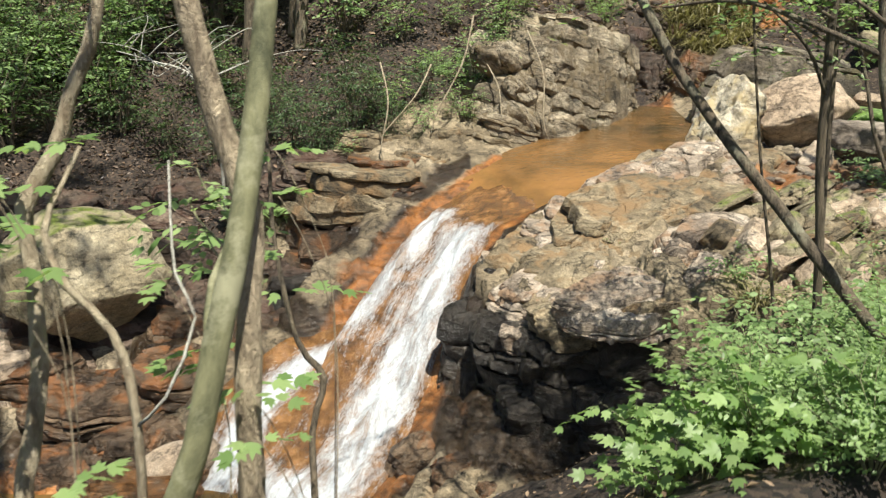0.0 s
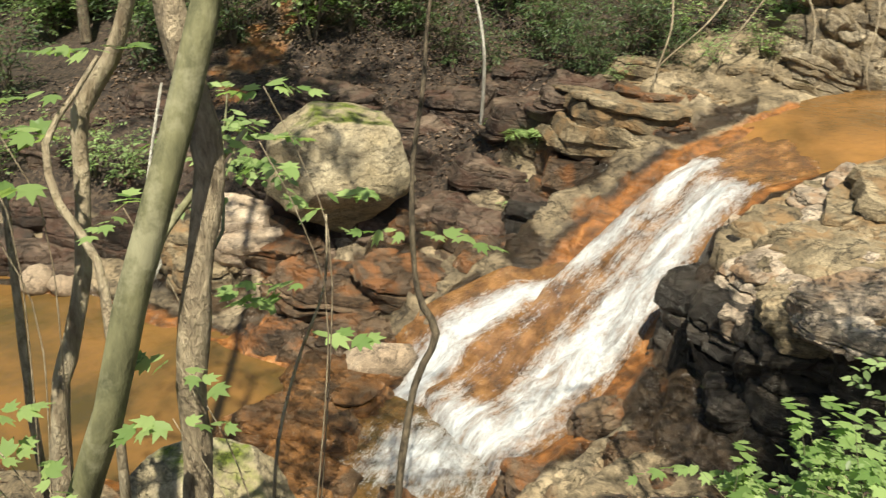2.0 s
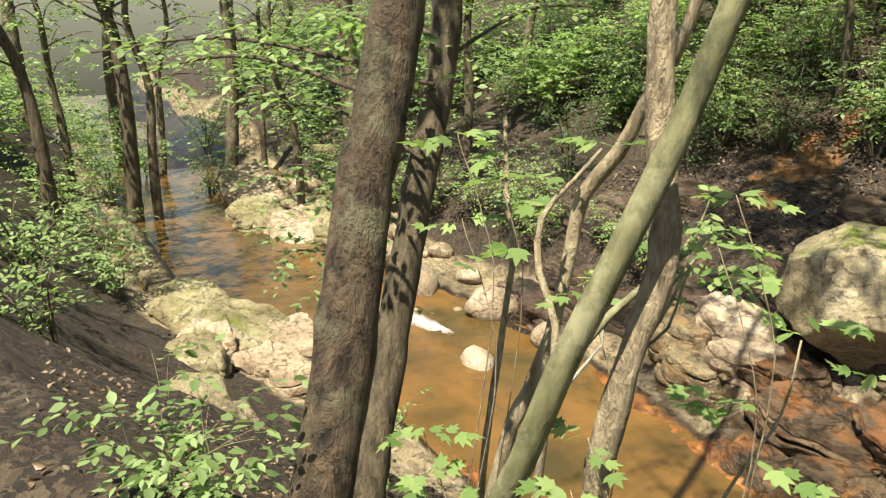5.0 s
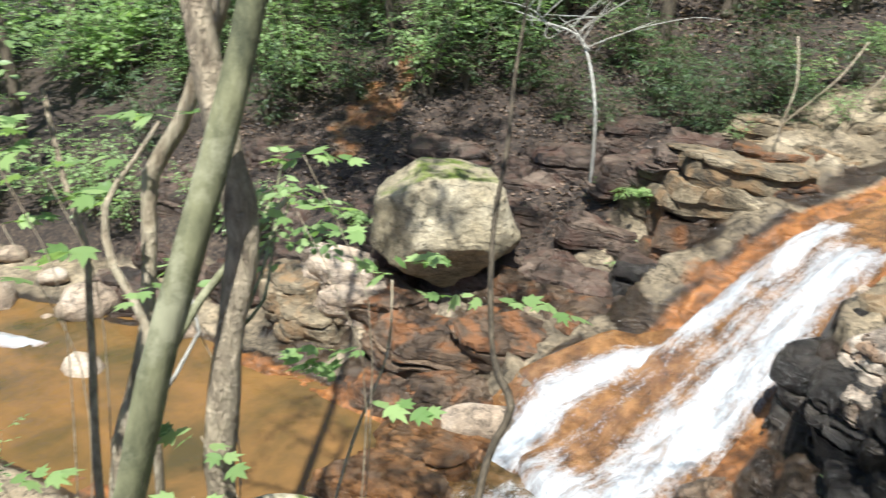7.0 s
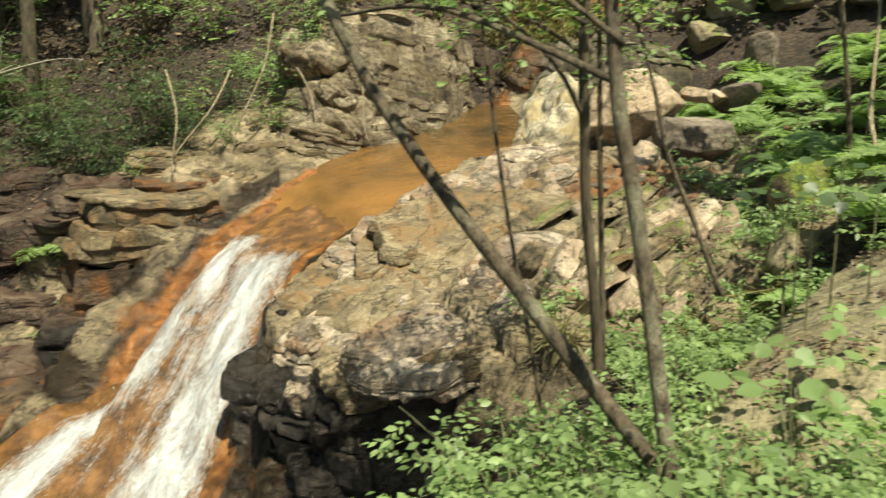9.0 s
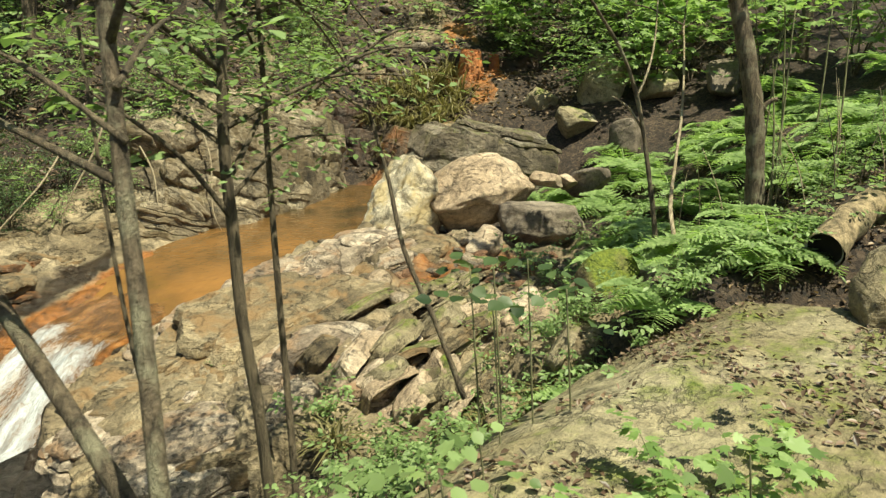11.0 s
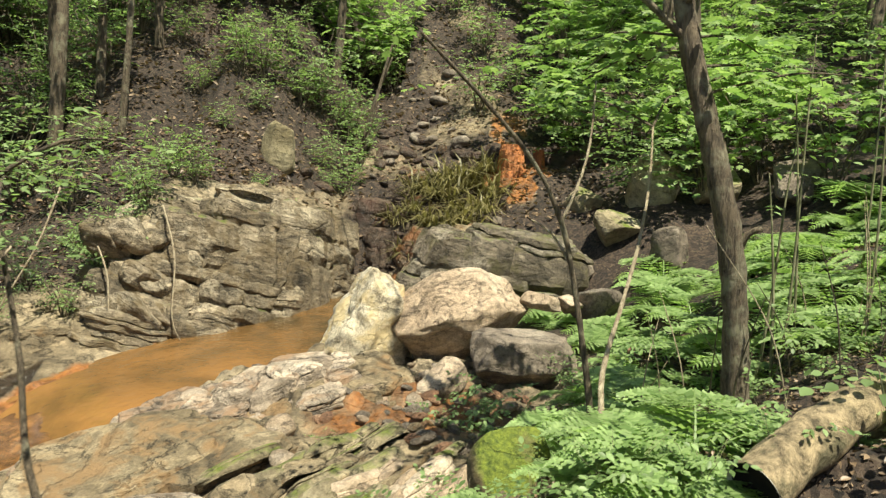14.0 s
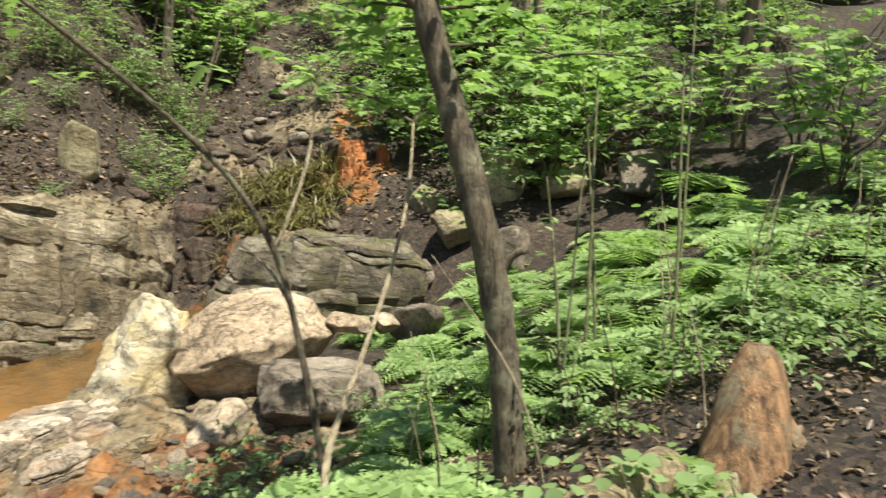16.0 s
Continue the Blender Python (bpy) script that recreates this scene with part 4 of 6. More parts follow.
# the cliff above the pool
for k, (x, y, z, a, b, h, turn) in enumerate([(.75, 13.95, -1.4, 1.3, 1.1, 1.15, 35), (1.45, 14.35, -1.5, 1.5, 1.2, 2.1, 42), (2.2, 14.95, -1.5, 1.5, 1.2, 2.15, 48), (2.95, 15.75, -1.5, 1.5, 1.3, 2.1, 52), (3.5, 16.75, -1.4, 1.4, 1.2, 1.75, 58), (1.2, 13.6, -1.45, 1.5, .7, .62, 38), (2.3, 14.45, -1.45, 1.3, .6, .6, 45), (3.2, 15.55, -1.4, 1.3, .6, .65, 55), (1.3, 15.3, -.6, 1.8, 1.2, 1.35, 30), (2.4, 16.0, -.6, 1.9, 1.2, 1.35, 40)]):
    ledge(x, y, z, (a * 1.12, b, h), 4 + k % 3, 11 + k, (CLIFF,), "fractured tan bedded rock of the cliff above the pool", turn, (-5, 19))
rng = random.Random(19)
for k in range(34):
    f, tier = rng.random(), k % 3
    x, y = 1.0 + 2.7 * f + rng.gauss(0, .08) - .12 * tier, 13.45 + 3.0 * f ** 1.15 + .2 * tier + rng.gauss(0, .06)
    s = rng.uniform(.5, .95)
    stone("rock_block", (x, y, -1.05 + .62 * tier + rng.uniform(-.1, .25) - .3 * f * (tier == 2)), (s * 1.35, s * .8, s * .85), 500 + k, CLIFF, "angular fractured block standing out of the cliff", (rng.gauss(-4, 8), 24 + rng.gauss(0, 8), 46 + rng.gauss(0, 12)), "cliff blocks", 11, 4, .075, .52, "rock")
# low rock beyond the lip and above the dark hollow
for k, (x, y, z, a, b, h, turn) in enumerate([(-.2, 12.6, -1.65, 1.5, .8, .5, 40), (-1.0, 12.2, -2.0, 1.4, 1.0, .85, 20), (-2.0, 11.9, -2.75, 1.9, 1.1, 1.25, 8), (-1.4, 11.35, -2.75, 1.1, .8, 1.0, 25), (-1.1, 12.9, -1.4, 1.6, .9, .5, 30), (.1, 13.3, -1.5, 1.3, .8, .6, 35), (-.6, 11.5, -2.2, .9, .7, .75, 35)]):
    ledge(x, y, z, (a, b, h), 5 + k % 3, 31 + k, (WETSHADED, BEDDED) if k == 2 else (SHELF,) if k in (1, 3, 6) else (BEDDED,), "broken bedded rock on the far bank above the cascade", turn, (-4, 6), .45)
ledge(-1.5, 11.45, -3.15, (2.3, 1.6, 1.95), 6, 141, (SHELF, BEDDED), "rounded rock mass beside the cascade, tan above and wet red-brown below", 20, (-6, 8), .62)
# undercut face beside the cascade: dark below from wet and painted shade, tan above
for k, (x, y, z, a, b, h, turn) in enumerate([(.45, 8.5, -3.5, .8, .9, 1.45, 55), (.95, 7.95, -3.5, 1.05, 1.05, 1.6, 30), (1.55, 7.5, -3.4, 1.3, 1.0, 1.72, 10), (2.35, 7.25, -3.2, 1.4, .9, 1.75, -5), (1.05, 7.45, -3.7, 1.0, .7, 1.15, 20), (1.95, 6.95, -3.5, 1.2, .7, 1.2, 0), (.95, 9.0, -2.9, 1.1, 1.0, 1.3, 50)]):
    ledge(x, y, z, (a, b, h), 7 + k % 3, 51 + k, (WETSHADED, BEDDED), "undercut rock face, wet and blackened with painted shade below, tan above", turn, (5, -6), (1.4, .93, .86, .78, 1.4, 1.4, .9)[k])
ledge(-2.0, 10.72, -3.45, (1.5, .7, .95), 5, 121, (WETSHADED,), "wet rock in the hollow beside the cascade, blackened for its shade", 20, (10, 4))
# ledges of the rock table
for k, (x, y, z, a, b, h, turn) in enumerate([(1.7, 8.5, -1.95, 2.0, 1.3, .52, 30), (2.4, 9.4, -1.6, 2.2, 1.4, .58, 40), (3.3, 10.6, -1.5, 2.2, 1.2, .52, 42), (3.1, 9.4, -1.5, 1.8, 1.1, .5, 35), (4.3, 11.2, -1.45, 1.8, 1.1, .52, 30), (2.2, 7.9, -1.9, 1.6, .9, .45, 15), (1.3, 9.55, -1.9, 1.3, .9, .42, 45)]):
    ledge(x, y, z, (a, b, h), 4 + k % 2, 71 + k, (BEDDED,), "pale weathered ledge of the rock table", turn, (4, -8))
rng = random.Random(43)
made = 0
while made < 46:
    x, y = rng.uniform(.5, 4.6), rng.uniform(7.0, 11.6)
    inside = float(outline_distance(TABLE, np.array([x]), np.array([y]))[0])
    if -1.5 < inside < -.12 and to_stream(np.array([x]), np.array([y]))[0][0] > 1.25:
        wide = rng.uniform(.5, 1.35)
        ledge(x, y, ground(x, y) - .17 - .06 * wide, (wide, wide * rng.uniform(.5, .75), rng.uniform(.22, .34)), 3 + made % 2, 600 + made, (TABLEROCK,), "flaky weathered bed of the pale rock table", 38 + rng.gauss(0, 14), (rng.gauss(3, 3), rng.gauss(-6, 4)))
        made += 1
# wet shelf between the boulder and the cascade
for k, (x, y, z, a, b, h, turn) in enumerate([(-2.3, 9.75, -3.45, 1.5, 1.0, .5, 25), (-3.3, 9.0, -3.6, 1.7, 1.0, .5, 15), (-4.4, 8.6, -3.7, 1.7, 1.0, .5, 5), (-3.6, 8.0, -4.0, 1.2, .8, .45, 15), (-5.4, 9.0, -3.6, 1.4, .9, .55, 0), (-1.75, 10.25, -3.3, .9, .8, .75, 30), (-4.3, 7.7, -4.1, 1.4, .7, .42, 5), (-3.4, 9.95, -3.35, 1.6, .9, .5, 10)]):
    ledge(x, y, z, (a, b, h), 4 + k % 3, 91 + k, (SHELF,), "wet brown bedded ledge with iron stains", turn, (8, 6))
for k, (x, y, z, a, b, h, turn) in enumerate([(-6.3, 9.15, -3.55, 1.3, .9, .75, 10), (-6.9, 8.8, -3.75, 1.2, .8, .7, -5), (-5.7, 8.85, -3.65, 1.1, .7, .6, 20), (-6.3, 8.5, -3.9, 1.0, .7, .55, 5)]):
    ledge(x, y, z, (a, b, h), 4, 181 + k, ((TAN, BEDDED)[k % 2],), "pale broken rock beside the big boulder", turn, (8, 5))
# orange bedrock between the cascade's foot and the lower pool
for k, (x, y, z, a, b, h, turn) in enumerate([(-3.3, 7.15, -4.05, 1.5, 1.1, .42, 15), (-3.35, 6.35, -4.1, 1.5, 1.0, .4, 5), (-2.85, 5.65, -4.1, 1.4, .9, .4, -10), (-3.5, 5.4, -4.12, 1.1, .7, .36, -20), (-2.3, 5.2, -4.1, 1.2, .7, .4, -15)]):
    ledge(x, y, z, (a, b, h), 3, 131 + k, (IRONBED,), "wet orange bedrock shelf beside the lower pool", turn, (3, 4))
# pale slabs in and beside the shallow lower stream
for k, (x, y, a, b, turn) in enumerate([(-11.6, 3.3, 2.2, 1.3, 20), (-10.7, 4.0, 1.8, 1.1, 5), (-12.6, 2.6, 2.0, 1.3, 30), (-11.0, 2.5, 1.6, 1.0, -10), (-13.6, 2.7, 1.8, 1.2, 15), (-9.6, 3.3, 1.4, .9, 25), (-10.0, 2.2, 1.3, .9, 0), (-17.5, 5.9, 2.4, 1.4, 10), (-19.5, 5.4, 2.6, 1.6, -5), (-21.5, 5.8, 2.6, 1.6, 12), (-18.5, 7.0, 2.2, 1.5, 20), (-23.5, 6.0, 2.8, 1.8, 0), (-16.2, 6.6, 1.8, 1.1, 15)]):
    ledge(x, y, max(ground(x, y), -4.35) - .2, (a, b, .42), 3, 700 + k, (SANDY, TAN)[k % 2:k % 2 + 1], "pale sandy slab beside the shallow lower stream", turn, (3, 3))
stone("boulder", (-5.6, 1.75, ground(-5.6, 1.75) + .1), (.95, .75, .6), 62, OLIVE, "lichened boulder on the slope below the trees", (0, 6, 30), cuts=8, detail=5)
stone("boulder", (-7.0, 2.2, ground(-7.0, 2.2) + .1), (1.2, .8, .6), 63, OLIVE, "lichened boulder on the slope below the trees", (4, 0, 10), cuts=8, detail=5)
# broken dark rock along the foot of the far bank
rng = random.Random(61)
for k in range(62):
    x = rng.uniform(-10.5, -1.0)
    y = float(along(BANK, np.array([x]), 1)[0]) + rng.uniform(-.5, 1.6 if k < 30 else 3.6)
    ledge(x, y, ground(x, y) - .22, (rng.uniform(.7, 1.7), rng.uniform(.5, .9), rng.uniform(.3, .55)), 3 + k % 3, 300 + k, (BANKROCK,), "dark brown broken ledge on the leaf-strewn far bank", rng.gauss(10, 14), (8, 5))
for k, (x, y, z, a, b, h, turn) in enumerate([(-.45, 6.3, -4.1, 1.3, .8, .55, 10), (.25, 6.8, -3.8, 1.0, .8, .6, 30), (-1.3, 5.5, -4.1, 1.5, .7, .45, -5), (-.3, 7.3, -3.8, .7, .6, .5, 40)]):
    ledge(x, y, z, (a, b, h), 4, 111 + k, (SHELF,), "wet dark ledge at the foot of the cascade", turn, (6, 5))
# rock about the gully's mouth, with brown beds in the cleft
for k, (x, y, z, a, b, h, turn, m) in enumerate([(5.95, 15.3, -1.3, 2.0, 1.5, 1.5, 30, GULLYROCK), (7.1, 15.8, -1.0, 2.3, 1.5, 1.2, 10, GULLYROCK), (4.6, 17.9, -1.3, .9, .8, 1.3, 40, BANKROCK), (5.2, 18.4, -.8, 1.0, .8, 1.1, 20, BANKROCK), (5.6, 17.4, -1.2, 1.5, 1.0, 1.2, 15, SHELF), (5.0, 19.2, -.2, 1.1, .8, .9, 30, BANKROCK), (6.5, 17.0, -1.0, 1.5, 1.0, 1.1, 5, BEDDED), (4.3, 18.6, -.6, .9, .8, 1.1, 50, BANKROCK), (5.6, 19.9, .3, 1.3, .8, .8, 15, SHELF), (4.8, 20.6, .7, 1.2, .8, .8, 35, BANKROCK)]):
    ledge(x, y, z, (a, b, h), 3 + k % 3, 151 + k, (m,), "weathered bedded rock about the mouth of the gully", turn, (4, 10))


def seep(x, y, low, high, width, seed):
    """Orange iron mud hanging down a rock face in ragged drips."""
    rng, n, m = random.Random(seed), 26, 18
    verts = []
    for i in range(n):
        t = i / (n - 1)
        for j in range(m):
            u = j / (m - 1) * 2 - 1
            reach = 1 - .3 * max(0, noise.noise(Vector((u * 2.6, seed, 0)))) - .18 * abs(u)
            z = high + (low - high) * t * reach
            lump = .1 * noise.noise(Vector((u * 3, z * 2.2, seed))) + .05 * noise.noise(Vector((u * 8, z * 7, seed)))
            wide = width * (.75 + .3 * t + .15 * noise.noise(Vector((z * 2, seed, 3))))
            verts.append((u * wide / 2, -.12 * t - .14 * (1 - u * u) + lump, z - low))
    ob = root("iron_seep", (x, y, low), "orange iron mud hanging down the dark gully bank", "seep", "iron seeps")
    mesh_object("mud_curtain", verts, grid_faces(n, m), IRONMUD, ob)
    return ob


for k, (x, y, z, a, b, h, turn) in enumerate([(7.4, 19.75, -.4, 1.5, .9, 2.0, 10), (8.6, 19.9, -.3, 1.5, .9, 1.9, -5), (6.6, 19.9, .0, 1.0, .8, 1.5, 20), (9.5, 20.1, .1, 1.2, .9, 1.6, 0)]):
    ledge(x, y, z, (a, b, h), 4, 171 + k, (BANKROCK,), "dark brown rock lip above the iron-stained gully", turn, (4, 3))
seep(7.42, 19.1, .3, 1.7, .66, 1)
seep(8.35, 19.15, .05, 1.1, .72, 2)
seep(8.05, 19.3, .75, 1.6, .3, 3)


def slab(x, y, length, width, thick, turn, tip, seed):
    """A thin bedding plate standing on edge, with broken edges."""
    ob = new("slab", layered_mesh("slab", (length / 2, width / 2, thick), 2, seed, ((TAN, SLAB, SLAB, BEDDED)[seed % 4],), 0, 40))
    ob.location, ob.rotation_euler = (x, y, ground(x, y) + .02), (radians(tip), radians(-6), radians(turn))
    return tagged(ob, "upturned thin bedding slab of grey-tan rock", "slab", "bedding slabs")


rng = random.Random(5)
for k in range(64):
    s, w = rng.uniform(-1.3, 1.3), rng.gauss(0, .5)
    slab(4.25 + .66 * s + .75 * w, 8.15 + .75 * s - .66 * w, rng.uniform(.35, .85), rng.uniform(.24, .44), rng.uniform(.08, .2), 48 + rng.gauss(0, 13), -42 + rng.gauss(0, 12), 200 + k)


# ---- wood ----
def tube(points, radii, sides=8, seed=0, knots=.12):
    """A tapered, slightly knotty limb along a smoothed line of points."""
    P = [Vector(p) for p in points]
    fine, rad = [], []
    for i in range(len(P) - 1):
        a, b, c, d = P[max(i - 1, 0)], P[i], P[i + 1], P[min(i + 2, len(P) - 1)]
        steps = max(2, int((c - b).length / .09)) if len(P) < 12 else 2
        steps = min(steps, 14)
        for k in range(steps):
            t = k / steps
            fine.append(.5 * ((2 * b) + (c - a) * t + (2 * a - 5 * b + 4 * c - d) * t * t + (3 * b - a - 3 * c + d) * t ** 3))
            rad.append(radii[i] + (radii[i + 1] - radii[i]) * t)
    fine.append(P[-1])
    rad.append(radii[-1])
    verts = []
    across = Vector((1, 0, 0)) if abs((P[-1] - P[0]).normalized().z) > .6 else Vector((0, 0, 1))
    for i, p in enumerate(fine):
        way = (fine[min(i + 1, len(fine) - 1)] - fine[max(i - 1, 0)]).normalized()
        u = way.cross(across).normalized() if abs(way.dot(across)) < .98 else way.orthogonal().normalized()
        w = way.cross(u)
        for j in range(sides):
            a = 2 * math.pi * j / sides
            q = p + (u * math.cos(a) + w * math.sin(a)) * rad[i]
            r = 1 + knots * noise.noise(q * (1.2 / max(rad[i], .01)) * .5 + Vector((seed, 0, 0))) + knots * noise.noise(q * 9)
            verts.append(p + (q - p) * r)
    faces = grid_faces(len(fine), sides, 0, True)
    faces.append(tuple(range(sides))[::-1])
    faces.append(tuple(len(verts) - sides + j for j in range(sides)))
    return verts, faces


def limb(name, points, radii, mat, parent=None, label="", sides=8, seed=0, knots=.12):
    v, f = tube(points, radii, sides, seed, knots)
    return mesh_object(name, v, f, mat, parent, label)


# ---- leaves ----
OVATE = ([(0, 0, 0), (.22, .3, .03), (.25, .6, .02), (0, 1, -.08), (-.25, .6, .02), (-.22, .3, .03), (0, .5, -.03)], [(0, 1, 6), (1, 2, 6), (2, 3, 6), (3, 4, 6), (4, 5, 6), (5, 0, 6)])
LANCE = ([(0, 0, 0), (.13, .4, .03), (0, 1, -.1), (-.13, .4, .03)], [(0, 1, 2), (0, 2, 3)])
ROUND = ([(0, 0, 0), (.38, .2, .04), (.46, .55, .03), (.2, .85, 0), (0, 1, -.07), (-.2, .85, 0), (-.46, .55, .03), (-.38, .2, .04), (0, .45, -.03)], [(k, (k + 1) % 8, 8) for k in range(8)])
CURLED = ([(0, 0, 0), (.2, .25, .13), (.27, .55, .16), (.1, .85, .1), (0, 1, .04), (-.16, .7, .12), (-.3, .5, .2), (-.2, .22, .12), (.02, .5, -.02)], [(k, (k + 1) % 8, 8) for k in range(8)])
LOBED = ([(0, 0, 0), (.28, .06, 0), (.52, .28, -.04), (.33, .36, .02), (.42, .72, -.04), (.16, .62, .02), (0, 1.05, -.07), (-.16, .62, .02), (-.42, .72, -.04), (-.33, .36, .02), (-.52, .28, -.04), (-.28, .06, 0), (0, .36, -.01)], [(k, (k + 1) % 12, 12) for k in range(12)])


class Leaves:
    """Collects leaves as plain lists of vertices and faces."""

    def __init__(self, seed):
        self.verts, self.faces, self.rng = [], [], random.Random(seed)

    def add(self, shape, place, heading, tip, roll, size):
        m = Matrix.Translation(place) @ Euler((tip, roll, heading)).to_matrix().to_4x4() @ Matrix.Scale(size, 4)
        base = len(self.verts)
        self.verts += [m @ Vector(v) for v in shape[0]]
        self.faces += [tuple(base + i for i in f) for f in shape[1]]

    def spray(self, start, heading, length, shape, size, count, rise=.1, droop=.25):
        """A twig's flat spray of leaves, side by side along it."""
        for k in range(count):
            t = (k + 1) / count
            p = Vector(start) + Vector((-math.sin(heading) * length * t, math.cos(heading) * length * t, rise * length * t - droop * length * t * t))
            side = (1 if k % 2 else -1) * (1.0 if k < count - 1 else 0)
            self.add(shape, p, heading - side * self.rng.uniform(.6, 1.2), self.rng.gauss(-.15, .25), self.rng.gauss(0, .3), size * self.rng.uniform(.7, 1.15))

    def frond(self, start, heading, length, rise, pairs=15, width=.36):
        """A fern frond: leaflets in pairs along an arching stalk."""
        base, ahead = len(self.verts), Vector((-math.sin(heading), math.cos(heading), 0))
        aside = Vector((ahead.y, -ahead.x, 0)) * (.007 * length + .002)
        for k in range(9):
            t = k / 8
            p = Vector(start) + ahead * (length * t * .92) + Vector((0, 0, rise * length * t - .75 * length * t * t * (rise + .25)))
            self.verts += [p - aside * (1.1 - t), p + aside * (1.1 - t)]
        self.faces += [(base + 2 * k, base + 2 * k + 1, base + 2 * k + 3, base + 2 * k + 2) for k in range(8)]
        for k in range(pairs):
            t = (k + .6) / pairs
            z = rise * length * t - .75 * length * t * t * (rise + .25)
            p = Vector(start) + Vector((-math.sin(heading), math.cos(heading), 0)) * (length * t * .92) + Vector((0, 0, z))
            reach = width * length * math.sin(math.pi * (t * .8 + .18)) ** .8
            slope = rise - 1.5 * t * (rise + .25)
            for side in (-1, 1):
                self.add(PINNA, p, heading - side * 1.25, slope * .3 - .12 + self.rng.gauss(0, .1), -side * slope * .9, reach * self.rng.uniform(.85, 1.1))
        self.add(LANCE, Vector(start) + Vector((-math.sin(heading), math.cos(heading), 0)) * (length * .9) + Vector((0, 0, rise * length - .75 * length * (rise + .25))), heading, -.5, 0, length * .12)

    def build(self, name, mat, parent, label=""):
        return mesh_object(name, self.verts, self.faces, mat, parent, label)


def pinna_shape():
    verts, faces = [], []
    for k in range(5):
        y, r = k / 5, .17 * (1 - k / 6.0)
        b = len(verts)
        verts += [(0, y, 0), (r * 1.35, y + .12, .01), (0, y + .24, 0), (-r * 1.35, y + .12, .01)]
        faces += [(b, b + 1, b + 2), (b, b + 2, b + 3)]
    return verts, faces


PINNA = pinna_shape()


def fern(name, label, fronds, length, seed, group, mat=FERN):
    base = root(name, (0, 0, -50), label, "fern", group)
    rng = random.Random(seed)
    for k in range(fronds):
        leaf = Leaves(seed * 31 + k)
        leaf.frond((0, 0, 0), k * 6.28 / fronds + rng.gauss(0, .25), length * rng.uniform(.65, 1.1), rng.uniform(.55, 1.35), 20, .36)
        leaf.build("frond", mat, base)
    return base


def shrub(name, label, category, seed, height, spread, stems, sprays, leaves, shape, size, mat, bark, group, lift=.35, thin=.012):
    base = root(name, (0, 0, -50), label, category, group)
    rng = random.Random(seed)
    crown = Leaves(seed)
    for s in range(stems):
        a = s * 6.28 / stems + rng.gauss(0, .4)
        reach, top = spread * rng.uniform(.4, 1), height * rng.uniform(.65, 1.05)
        pts = [Vector((0, 0, -.1))]
        for k in range(1, 5):
            t = k / 4
            pts.append(Vector((-math.sin(a) * reach * t ** 1.3 + rng.gauss(0, .03 * height), math.cos(a) * reach * t ** 1.3 + rng.gauss(0, .03 * height), top * t ** .85)))
        limb("stem", pts, [thin * height * (1.1 - k * .22) for k in range(5)], bark, base, sides=5, seed=s)
        for k in range(sprays):
            t = lift + (1 - lift) * (k + rng.random()) / sprays
            i = min(int(t * 4), 3)
            p = pts[i].lerp(pts[i + 1], t * 4 - i)
            crown.spray(p, rng.uniform(0, 6.28), size * leaves * rng.uniform(.35, .6), shape, size, leaves, rng.uniform(-.1, .5), rng.uniform(.1, .4))
    crown.build("leaves", mat, base)
    return base


def spread_copies(proto, places, seed, grow=(.8, 1.25)):
    """Plants copies of a thing at (x, y) or (x, y, scale); the first one is the thing itself."""
    rng = random.Random(seed)
    first = True
    for p in places:
        s = p[2] if len(p) > 2 else rng.uniform(*grow)
        m = placed(p[0], p[1], rng.uniform(0, 6.28), s, .03, (rng.gauss(0, .07), rng.gauss(0, .07)))
        if first:
            proto.matrix_basis = m
            first = False
        else:
            copy_thing(proto, m).matrix_basis = m


def sprig(name, label, line, radii, bark, leaves, seed, mat=MAPLE, shape=LOBED, size=.07, group="", category="sapling"):
    """A thin stem with leaves in sprays: line of stem points; leaves as (point, heading, length, count)."""
    base = root(name, line[0], label, category, group)
    o = Vector(line[0])
    limb("stem", [Vector(p) - o for p in line], radii, bark, base, sides=6, seed=seed, knots=.2)
    crown = Leaves(seed)
    for p, heading, length, count in leaves:
        crown.spray(Vector(p) - o, radians(heading), length, shape, size, count, .1, .2)
    if leaves:
        crown.build("leaves", mat, base)
    return base


